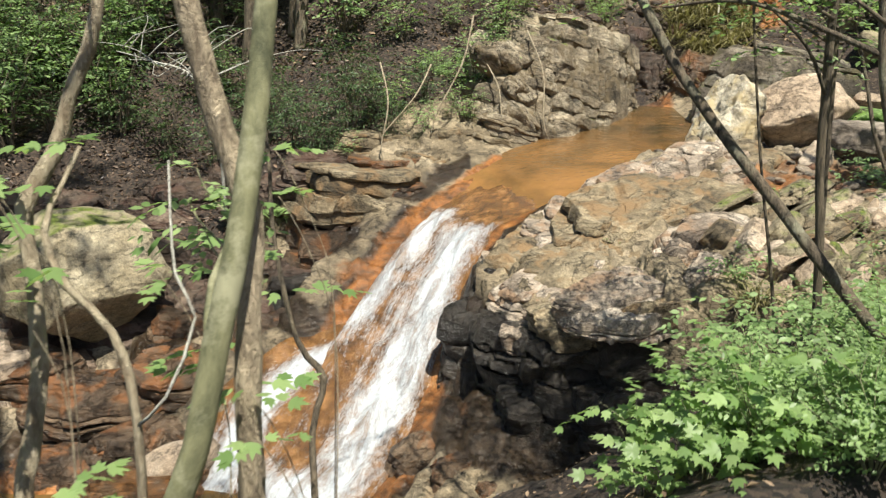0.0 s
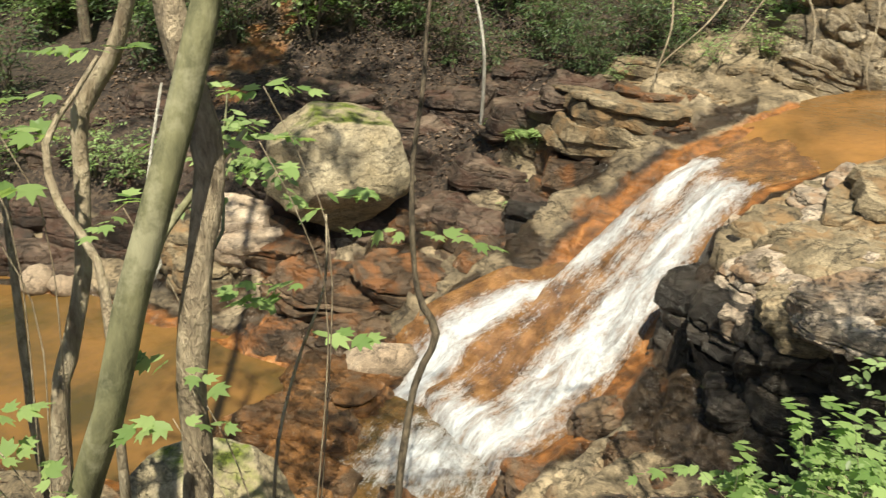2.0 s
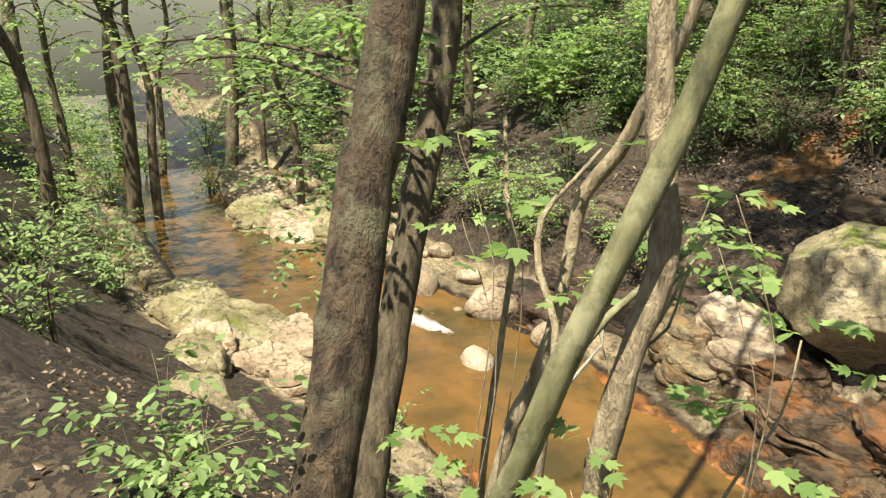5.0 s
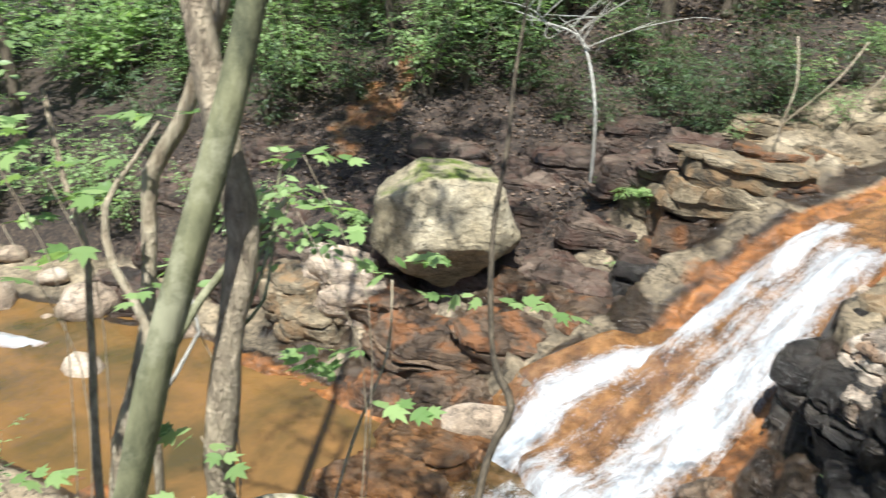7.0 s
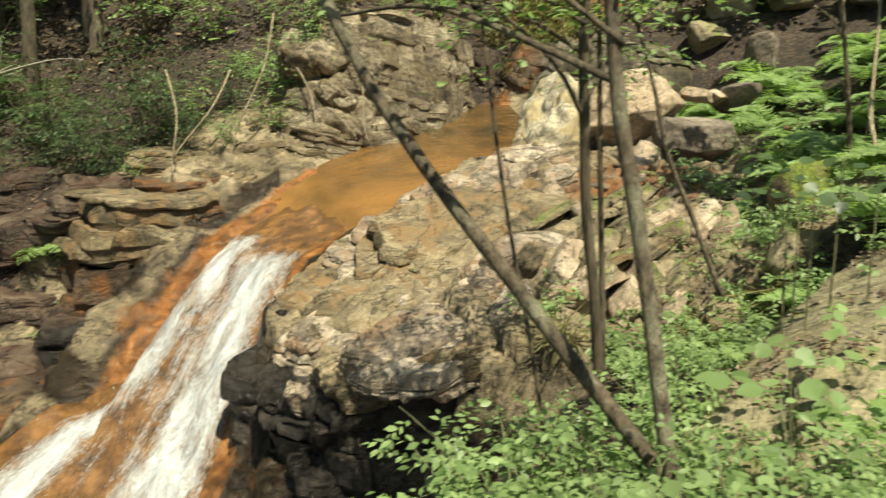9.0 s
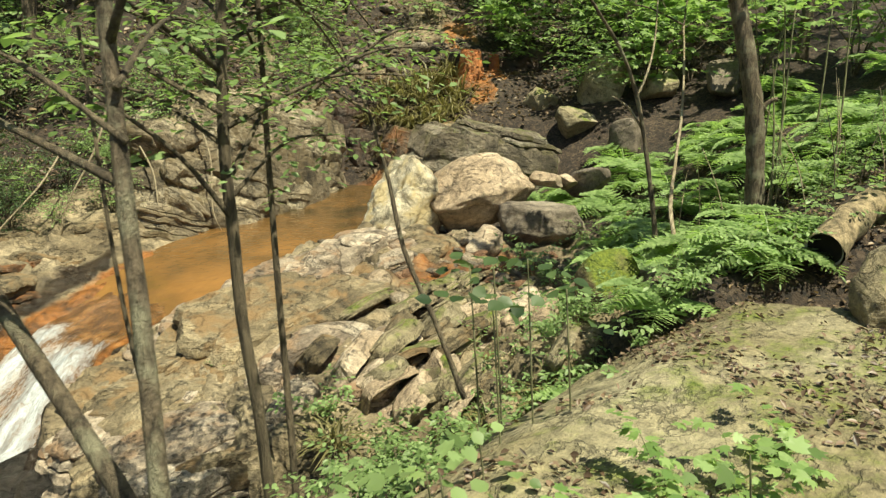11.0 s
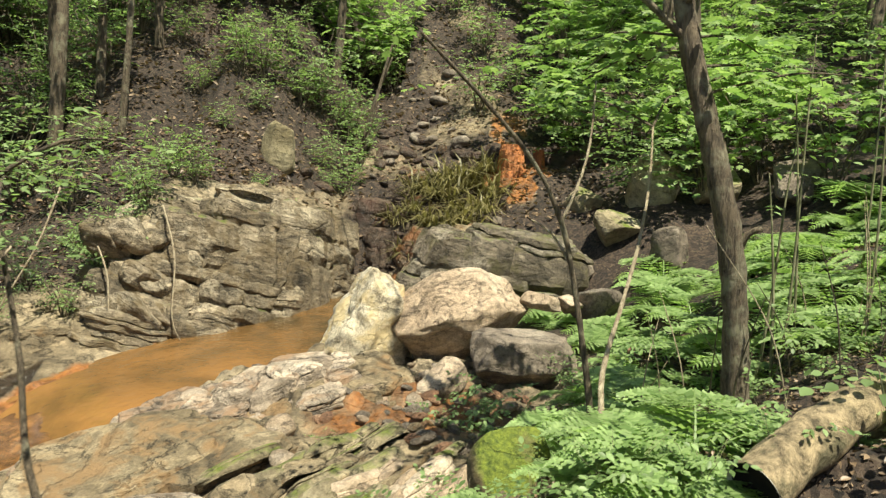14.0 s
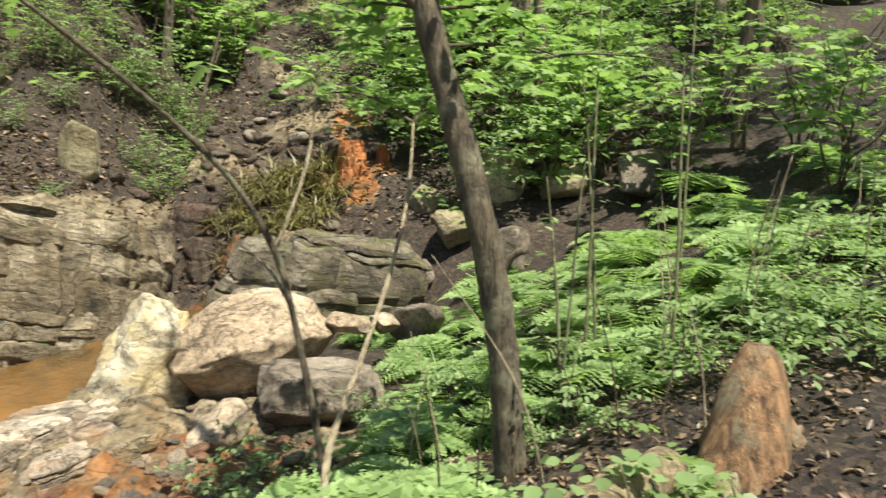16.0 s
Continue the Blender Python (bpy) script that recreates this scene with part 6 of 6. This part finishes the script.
spread_copies(leafy, [(.2, 17.6, .6), (1.5, 18.9, .55), (2.0, 20.3, .7), (.6, 21.0, .8), (3.3, 20.0, .6), (-.9, 18.4, .7), (1.3, 22.0, .9), (2.9, 22.0, .8), (3.6, 19.0, .45), (-.2, 22.5, .9), (.35, 13.5, .6), (-.3, 12.9, .45), (.9, 14.6, .7), (1.6, 15.9, .7), (-1.5, 12.4, .4), (-.8, 13.6, .7), (3.9, 20.4, 1.0), (3.6, 22.2, 1.2), (1.9, 21.5, 1.2), (4.4, 21.5, 1.0), (4.2, 22.2, .9), (4.0, 23, 1.2), (8.0, 22.5, 1.2), (7.4, 24, 1.3), (5.0, 25, 1.3), (6.8, 26, 1.4), (-3.5, 20, 1.2), (-5, 21, 1.3), (-8.4, 9.3, .9), (-10.9, 8.8, 1.0), (-11.8, 8.9, 1.2), (-9.1, 9.2, .9), (-12.6, 9.4, 1.2), (-.8, 16.8, 1.1), (3.9, 19.3, .8), (7.0, 21.5, 1.2), (8.9, 20.5, 1.2), (.6, 14.3, 1.0), (1.1, 14.9, .9), (-2.6, 19.8, 1.5), (3.1, 22.7, 1.5), (-3.3, 23.5, 1.6), (1.2, 16.0, .9), (-13.5, 8.9, 1.2), (-15, 8.4, 1.3), (-17, 8.2, 1.3), (-19, 7.8, 1.4), (-14, 1.4, 1.3), (-16.5, 1.3, 1.4), (-20, .8, 1.5), (-22, 8, 1.5), (-4.5, 2.9, .7), (-7, -.4, 1.1), (-9, -.8, 1.2), (-11, .2, 1.3), (-6, .6, .9), (-14, -1, 1.4), (-5.2, -1.4, 1.1), (-18, -2, 1.5), (-24, 5, 1.6), (-26, 8.5, 1.8), (-23, 2.0, 1.6), (-28, 3.5, 1.8), (-20, 9, 1.6), (-17.5, 9.6, 1.6), (-30, 6, 2)], 9)
mapleish = shrub("shrub", "bright shrub with large lobed leaves", "shrub", 13, 1.9, 1.1, 7, 7, 7, LOBED, .15, MAPLE, GREYBARK, "bank shrubs", .35, .008)
spread_copies(mapleish, [(10.2, 19.5, 1.2), (10.6, 16.5, 1.1), (12.2, 15.1, 1.2), (11.8, 16.9, 1.2), (12.2, 11.5, 1.1), (13.5, 14, 1.3), (14.2, 17.5, 1.3), (9.6, 22, 1.4), (12.5, 20, 1.4)], 10)
rng = random.Random(23)
wild = []
while len(wild) < 460:
    x, y = rng.uniform(-22, 20), rng.uniform(13, 34)
    gully = abs(x - np.interp(y, [17, 20, 23, 28, 36], [4.4, 5.4, 6.2, 7, 8]))
    if y > along(BANK, np.array([x]), 1)[0] + 5 and gully > 1.4 and ground(x, y) < 15 and (not (-4 < x < 4.5 and y < 25) or rng.random() < .3):
        wild.append((x, y, rng.uniform(.9, 1.7)))
wild.sort(key=lambda p: math.hypot(p[0] - 3, p[1] - 4))
spread_copies(copy_thing(leafy, placed(-4, 20)), wild[:70], 11)
spread_copies(copy_thing(dense, placed(-4, 20)), wild[70:85], 12)
spread_copies(copy_thing(mapleish, placed(-4, 20)), wild[85:120], 13)


def undergrowth(proto, places, label):
    """The leaves of many far shrubs in one mesh."""
    rng = random.Random(len(places))
    source = [c for c in proto.children if c.name.startswith("leaves")][0].data
    co = np.empty(len(source.vertices) * 3, dtype=np.float32)
    source.vertices.foreach_get("co", co)
    co = co.reshape(-1, 3)
    base_faces = np.array([list(p.vertices) for p in source.polygons])
    verts, faces = [], []
    for k, p in enumerate(places):
        m = np.array(placed(p[0], p[1], rng.uniform(0, 6.28), p[2], .03))
        verts.append(co @ m[:3, :3].T + m[:3, 3])
        faces.append(base_faces + k * len(co))
    me = bpy.data.meshes.new("far_undergrowth")
    me.from_pydata(np.concatenate(verts).tolist(), [], np.concatenate(faces).tolist())
    me.materials.append(source.materials[0])
    return tagged(new("far_undergrowth", me), label, "undergrowth", kind="stuff")


rng = random.Random(37)
thicket = []
while len(thicket) < 150:
    x, y = rng.uniform(8.5, 27), rng.uniform(14.5, 34)
    if y > 10 + .62 * x and ground(x, y) < 17:
        thicket.append((x, y, rng.uniform(1.1, 2.0)))
downstream = [(rng.uniform(-46, -21), rng.uniform(-9, 15), rng.uniform(1.5, 2.6)) for _ in range(130)]
undergrowth(leafy, [p for p in downstream if not 2.5 < p[1] < 7.5], "green thicket along the lower stream far off")
undergrowth(mapleish, thicket[:50], "bright large-leaved thicket on the wooded slope")
undergrowth(leafy, thicket[50:], "fresh green thicket on the wooded slope")
undergrowth(leafy, wild[120:380], "green leafy undergrowth far up the wooded slope")
undergrowth(mapleish, wild[380:], "bright large-leaved undergrowth far up the wooded slope")
tuft = root("grass_tuft", (0, 0, -50), "drooping tuft of straw-green grass on the gully bank", "grass", "grass tufts")
blades = Leaves(5)
for k in range(90):
    blades.add(([(-.02, 0, 0), (.02, 0, 0), (.02, .5, .12), (-.02, .5, .12), (0, 1, -.25)], [(0, 1, 2, 3), (3, 2, 4)]), (blades.rng.gauss(0, .08), blades.rng.gauss(0, .08), 0), blades.rng.uniform(0, 6.28), blades.rng.uniform(.1, 1.1), 0, blades.rng.uniform(.35, .7))
blades.build("grass", STRAW, tuft)["kind"] = "stuff"
spread_copies(tuft, [(5.9, 17.6, 1.3), (6.3, 17.7, 1.4), (6.7, 18.0, 1.4), (5.5, 18.9, 1.3), (6.9, 18.6, 1.5), (6.5, 19.0, 1.4), (7.0, 19.2, 1.3), (6.1, 18.9, 1.4), (5.2, 17.3, 1.1), (6.0, 17.2, 1.1), (5.3, 18.2, 1.2), (5.6, 17.8, 1.2), (6.0, 18.4, 1.3), (5.0, 18.3, 1.0), (6.4, 18.9, 1.2), (6.2, 18.1, 1.1), (5.7, 18.6, 1.2), (4.3, 6.1, .8), (4.1, 6.5, .7), (4.6, 6.3, .7), (2.9, 6.6, .6)], 14)

# ---- the wood on the slopes ----
def wood_tree(seed, height, bark, mat):
    rng = random.Random(seed)
    pts = [(0, 0, -.4)] + [(rng.gauss(0, .12) * k * .5, rng.gauss(0, .12) * k * .5, height * k / 5) for k in range(1, 6)]
    t = tree("tree", "slim forest tree with a loose green crown", pts, [.13, .11, .09, .075, .05, .02], bark, seed, [], (height * .35, height, 1.9, 13, 9, .14), mat, 8, group="slope wood")
    return t


# leafy twigs of the trees by the path
def overhang(places, seed, group, mat, size, count, shape=OVATE):
    rng = random.Random(seed)
    for x, y, z, dx, dy, dz in places:
        pts = [Vector((x, y, z)), Vector((x + dx * .5, y + dy * .5, z + dz * .5 + .1)), Vector((x + dx, y + dy, z + dz))]
        base = root("branch", pts[0], "thin leafy branch hanging from a tree", "branch", group)
        limb("stem", [p - pts[0] for p in pts], [.012, .008, .003], DARKBARK, base, sides=5)
        crown = Leaves(seed + int(x * 100))
        for k in range(count):
            t = rng.uniform(.15, 1)
            p = (pts[1] - pts[0]) * min(1, t * 2) + (pts[2] - pts[1]) * max(0, t * 2 - 1)
            crown.spray(p + Vector((rng.gauss(0, .05), rng.gauss(0, .05), rng.gauss(0, .05))), rng.uniform(0, 6.28), rng.uniform(.2, .4), shape, size, 7, .1, .3)
        crown.build("leaves", mat, base)


overhang([(-1.6, 1.9, 1.15, -1.3, -.6, .0), (-2.2, 2.4, 1.1, -1.0, -.7, .0), (-2.1, 2.3, .8, -1.2, -.4, .1), (-1.6, 1.95, 1.3, -1.2, .2, .0), (-2.2, 2.4, 1.3, -1.4, .2, .0), (-2.1, 2.2, .5, -1.5, -.1, 0), (-2.2, 2.4, 1.0, -1.2, .8, .1), (-1.8, 2.1, 1.2, -1.6, -1.0, .0), (-2.0, 2.2, .2, -1.2, -.3, -.1), (-2.3, 2.5, 1.2, -.5, 1.2, .2)], 5, "overhanging branches", FRESH, .06, 24)
overhang([(6.8, 8.1, 2.5, .9, .6, -.1), (6.8, 8.1, 2.4, -.6, .9, -.2), (6.75, 8.1, 2.6, .2, 1.3, -.2), (6.85, 8.05, 2.3, 1.3, .8, -.1), (6.8, 8.1, 2.5, -.9, .5, -.1), (6.85, 8.9, 1.9, .5, .8, .3), (6.85, 8.9, 1.9, -.6, .7, .2), (6.9, 8.0, 2.2, 1.5, 1.4, .1), (6.85, 8.05, 2.1, 1.7, .5, .2), (6.8, 8.1, 2.6, -.3, 1.8, -.2)], 7, "overhanging branches", MAPLE, .11, 10, LOBED)
overhang([(2.3, 4.7, 1.15, -.7, .5, .25), (2.3, 4.7, .95, .5, .6, .2), (2.05, 3.65, 1.3, -.7, .3, .3), (2.3, 4.75, 1.4, -.2, .9, .2), (2.3, 4.7, 1.25, .9, .5, .2), (2.03, 3.66, 1.45, .2, .9, .2), (2.55, 4.9, 1.3, .8, .7, .3), (2.28, 4.7, 1.3, -.9, .3, .3), (3.1, 6.0, 1.2, -.8, .2, .3), (3.0, 6.1, 1.5, .6, .2, .2), (2.9, 6.2, 1.7, -.9, -.3, .3), (2.3, 4.8, 1.6, .3, .9, .3), (2.3, 4.8, 1.8, .8, .5, .2), (2.3, 4.9, 1.7, -.6, .8, .3), (3.05, 6.1, 1.3, -.3, .8, .2)], 6, "overhanging branches", FRESH, .055, 18)

overhang([(2.3, 4.78, 1.50, -0.03, 0.89, 0.18), (2.3, 4.78, 1.58, 0.26, 1.02, -0.05), (2.3, 4.78, 1.66, 0.60, 1.01, 0.06), (2.3, 4.78, 1.74, 0.20, 0.58, -0.41), (2.3, 4.78, 1.82, 0.81, 1.21, 0.05), (2.3, 4.78, 1.90, 0.51, 0.85, -0.02), (2.3, 4.78, 1.98, 0.69, 1.14, -0.55), (2.3, 4.78, 2.06, 0.40, 1.07, -0.29), (2.3, 4.78, 2.14, 0.87, 0.98, -0.56)], 8, "overhanging branches", FRESH, .045, 20)
rng = random.Random(31)
kinds = [wood_tree(91, 7.5, GREYBARK, FRESH), wood_tree(92, 6.5, DARKBARK, FRESH), wood_tree(93, 8.5, GREYBARK, FRESH)]
sites = [[], [], []]
for k, (x, y) in enumerate([(-1.5, 20.5), (-.6, 22), (3.4, 24), (-3.2, 17.8), (-7, 19), (-9.5, 16.5), (-13, 13), (-17, 10.5), (-12, 18), (-20, 14), (9.4, 23.5), (12, 22), (14.5, 18), (10.5, 26), (1, 27), (-4, 25), (5, 31), (9, 31), (15, 24), (17, 20), (-8, 24), (-15, 20), (13.5, 15.5), (16, 13), (18, 16), (-19, 6.5), (-22, 9), (-24, 1), (-17, .5), (-13, -1.5), (13, 8), (15, 10), (-6.6, 17.2), (-3.4, 18.4), (-9.3, 14.6), (-4.9, 19.2), (-1.9, 19.0), (-4.2, 16.6), (-15, 8.6), (-21, 3), (10.9, 18.2), (-25, 7), (-28, 4), (-30, 9)]):
    sites[k % 3].append((x, y, rng.uniform(.85, 1.25)))
for k, (x, y, sc) in enumerate([(-18, 7.6, 1.7), (-21, 2.4, 1.7), (-26, 6, 1.8), (-24, 11, 1.8), (-33, 3, 2), (-34, 8, 2), (-30, 0, 2)]):
    sites[k % 3].append((x, y, sc))
for k, (x, y, sc) in enumerate([(-7.5, 18.2, 1.2), (-5.2, 18.6, 1.2), (17, 22, 1.5), (11.4, 21, 1.3)]):
    sites[k % 3].append((x, y, sc))
for proto, where in zip(kinds, sites):
    spread_copies(proto, where, 32)

# slim trunks on the slope above the cliff
for k, (x, y, lean, h, r) in enumerate([(-.6, 19.0, .75, 6.5, .08), (-1.85, 19.0, .1, 7.0, .13), (4.15, 21.2, .75, 3.0, .06), (4.0, 21.3, .9, 2.6, .05)]):
    z = ground(x, y)
    tree("tree", "slim grey-brown trunk leaning on the littered slope", [(x, y, z - .3), (x + lean * .3, y + .05, z + h * .3), (x + lean * .55, y, z + h * .6), (x + lean, y + .1, z + h)], [r, r * .85, r * .7, r * .4], (GREYBARK, DARKBARK)[k % 2], 160 + k, [], (z + h * .75, z + h, 1.5, 6, 6, .12) if h > 4 else None, sides=9, group="slope trunks")

# ---- fallen wood ----
log = root("fallen_log", (6.35, 5.88, .24), "cut fallen log with peeling pale bark and a dark hollow end", "log")
v, f = tube([(0, 0, 0), (.35, .2, .13), (.75, .42, .24), (1.1, .62, .28)], [.135, .13, .118, .09], 18, 3, .16)
mesh_object("bark", v, f[:-2], LOGBARK, log)
# a shallow cup, painted black for the shade inside the log
v, f = tube([(.012, .007, .005), (.06, .033, .024)], [.126, .09], 18, 4, .03)
mesh_object("hollow_core", v, f[:-2] + [f[-1]], HOLLOWDARK, log, "black core painted for the dark inside the hollow")
v, f = [], []
for k in range(24):
    a = 2 * math.pi * k / 24
    for r in (.124, .138):
        p = Euler((0, -radians(20), radians(29))).to_matrix() @ Vector((-.004 if r > .13 else .012, math.cos(a) * r, math.sin(a) * r))
        v.append(tuple(p))
f = [(2 * k, 2 * k + 1, (2 * k + 3) % 48, (2 * k + 2) % 48) for k in range(24)]
mesh_object("cut_rim", v, f, DEADWOOD, log, "pale sawn rim of the log")
stump = root("tree_stump", (8.01, 6.77, 0.45), "broken rotten stump with orange-brown peeling wood", "stump")
limb("trunk", [(-.2, -.2, -.35), (-.1, -.1, .0), (0, 0, 0.31), (.02, .02, 0.46)], [.23, .19, .13, .06], STUMPWOOD, stump, "", 20, 5, .1)
for k, (dx, dy) in enumerate([(-.28, -.1), (.2, -.22), (-.05, .27)]):
    limb("root_spur", [(dx * .3, dy * .3, .12), (dx * .8, dy * .8, -.06), (dx * 1.5, dy * 1.5, -.3)], [.08, .07, .03], STUMPWOOD, stump, "", 8, k, .12)
dead = root("dead_branch", (-3.4, 11.6, -1.9), "bleached dead branch with bare twigs over the bank", "branch")
rng = random.Random(77)
limb("stem", [(0, 0, 0), (.03, -.1, 1.2), (-.34, .16, 2.06), (-.9, .14, 2.3), (-1.4, .1, 2.45)], [.028, .024, .02, .014, .006], DEADWOOD, dead, "", 6)
for k in range(16):
    p = Vector((-.1 - .08 * k, .1, 1.9 + .04 * k))
    q = p + Vector((rng.gauss(.2, .5), rng.gauss(0, .3), rng.gauss(.25, .25)))
    r = q + Vector((rng.gauss(0, .3), rng.gauss(0, .2), rng.gauss(.05, .25)))
    limb("twig", [p, p.lerp(q, .5) + Vector((0, 0, .06)), q, r], [.011, .008, .006, .003], DEADWOOD, dead, "", 5, k)
for a in ((-1.0, 12.6, .3, -.9, 12.0, -1.1), (.5, 13.2, 1.0, -.2, 12.7, -1.0), (-.2, 13.3, .2, -1.1, 12.6, -1.2), (1.5, 14.3, .7, 1.9, 13.6, -.9), (.6, 13.9, .4, 1.2, 13.3, -1.0)):
    p, q = Vector(a[:3]), Vector(a[3:])
    p.z, q.z = max(p.z, ground(p.x, p.y) + .2), ground(q.x, q.y)
    ob = limb("hanging_root", [p, p.lerp(q, .4) + Vector((.1, -.15, .05)), p.lerp(q, .8) + Vector((-.05, -.12, 0)), q], [.016, .014, .011, .006], PALEBARK, None, "", 5)
    tagged(ob, "pale bare root hanging down the far bank", "root", "hanging roots")

# ---- dead leaves ----
def leaf_litter(name, count, pick, seed, size, label, mat=DEADLEAF):
    L = Leaves(seed)
    made = 0
    while made < count:
        x, y, z = pick(L.rng)
        if z is None:
            continue
        L.add(CURLED if made % 3 else LANCE, (x, y, z + .012), L.rng.uniform(0, 6.28), L.rng.gauss(0, .4), L.rng.gauss(0, .5), L.rng.uniform(*size))
        made += 1
    ob = L.build(name, mat, None)
    return tagged(ob, label, "leaf litter", kind="stuff")


def bank_spot(rng):
    x, y = rng.uniform(-12, 3), rng.uniform(10.5, 19)
    i, j = np.searchsorted(XS, x), np.searchsorted(YS, y)
    return (x, y, ground(x, y) if litter[i, j] > .4 else None)


def near_spot(rng):
    x, y = rng.uniform(-5, 10), rng.uniform(.6, 9)
    i, j = np.searchsorted(XS, x), np.searchsorted(YS, y)
    return (x, y, ground(x, y) if litter[i, j] > .4 else None)


def fern_floor(rng):
    x, y = rng.uniform(5.6, 11.5), rng.uniform(4.6, 12)
    return (x, y, ground(x, y) if y > .5 * x + 1.6 and not (x < 7 and y > 8.6) else None)


from mathutils.bvhtree import BVHTree

turned = Matrix.LocRotScale(sandy.location, sandy.rotation_euler, sandy.scale)
shell = BVHTree.FromPolygons([turned @ v.co for v in sandy.data.vertices], [tuple(p.vertices) for p in sandy.data.polygons])


def sandy_spot(rng):
    x, y = rng.uniform(2.8, 7.2), rng.uniform(2.6, 6.6)
    place, normal, _, _ = shell.ray_cast(Vector((x, y, 5)), Vector((0, 0, -1)))
    patchy = noise.noise(Vector((x * 1.3, y * 1.3, 4))) + .15
    return (x, y, place.z if place and normal.z > .75 and patchy > rng.random() * .5 and place.z > ground(x, y) else None)


leaf_litter("leaf_litter", 1700, sandy_spot, 3, (.025, .06), "brown dead leaves lying on the sandy boulder")
leaf_litter("leaf_litter", 15000, bank_spot, 1, (.05, .12), "brown dead leaves covering the far bank")
leaf_litter("leaf_litter", 9000, near_spot, 2, (.03, .06), "brown dead leaves on the near slope", DRYLEAF)
leaf_litter("leaf_litter", 8000, fern_floor, 6, (.03, .065), "pale dry leaves under the ferns", DRYLEAF)

# broad-leaved shoots low beside the path, and feathery shoots beside the crooked tree
for k, (x, y, z) in enumerate([(3.34, 4.6, .62), (3.62, 4.6, .64), (3.8, 4.55, .52), (3.42, 4.5, .5), (3.5, 4.75, .6), (7.15, 5.85, .75), (7.4, 6.0, .7), (2.95, 3.75, .1), (3.2, 3.95, .15), (2.75, 3.5, .05), (3.76, 3.07, .44), (2.85, 3.15, .45), (2.36, 3.03, .33), (2.05, 2.8, .28), (2.58, 3.33, .33), (7.09, 6.36, .65), (7.1, 6.2, .7), (7.25, 6.25, .62), (7.0, 6.3, .55)]):
    g = ground(x, y)
    sprig("sapling", "slim shoot with a few broad round leaves", [(x + .1, y - .05, g - .05), (x + .06, y, g + (z - g) * .5), (x, y, z)], [.006, .005, .003], GREENBARK,
          [((x, y, z), 63 * k, .2, 4), ((x, y, z - .05), 63 * k + 170, .22, 4), ((x + .03, y, z - .15), 63 * k + 80, .2, 3)], 400 + k, FRESH if k > 4 else DEEP, LOBED if 9 < k < 12 else ROUND, .075, "broad-leaved shoots")
for k, (x, y, z) in enumerate([(-.9, 2.77, .86), (-.87, 2.69, .66), (-.95, 2.8, .74), (-.82, 2.72, .8)]):
    sprig("sapling", "thin shoot with feathery bright green leaves", [(-.61, 2.27, .55), (-.7, 2.45, z - .12), (x + .05, y - .08, z - .06), (x, y, z)], [.006, .005, .004, .002], GREENBARK,
          [((x, y, z), 50 + 50 * k, .24, 10), ((x, y, z - .05), 230 + 50 * k, .2, 9), ((x + .02, y, z - .12), 100 + 50 * k, .22, 9)], 430 + k, FERN, OVATE, .055, "leafy shoots")


def slope_spot(rng):
    x, y = rng.uniform(-9, 15), rng.uniform(17, 28)
    return (x, y, ground(x, y))


leaf_litter("leaf_litter", 19000, slope_spot, 4, (.08, .16), "pale brown dead leaves on the upper slope", DRYLEAF)
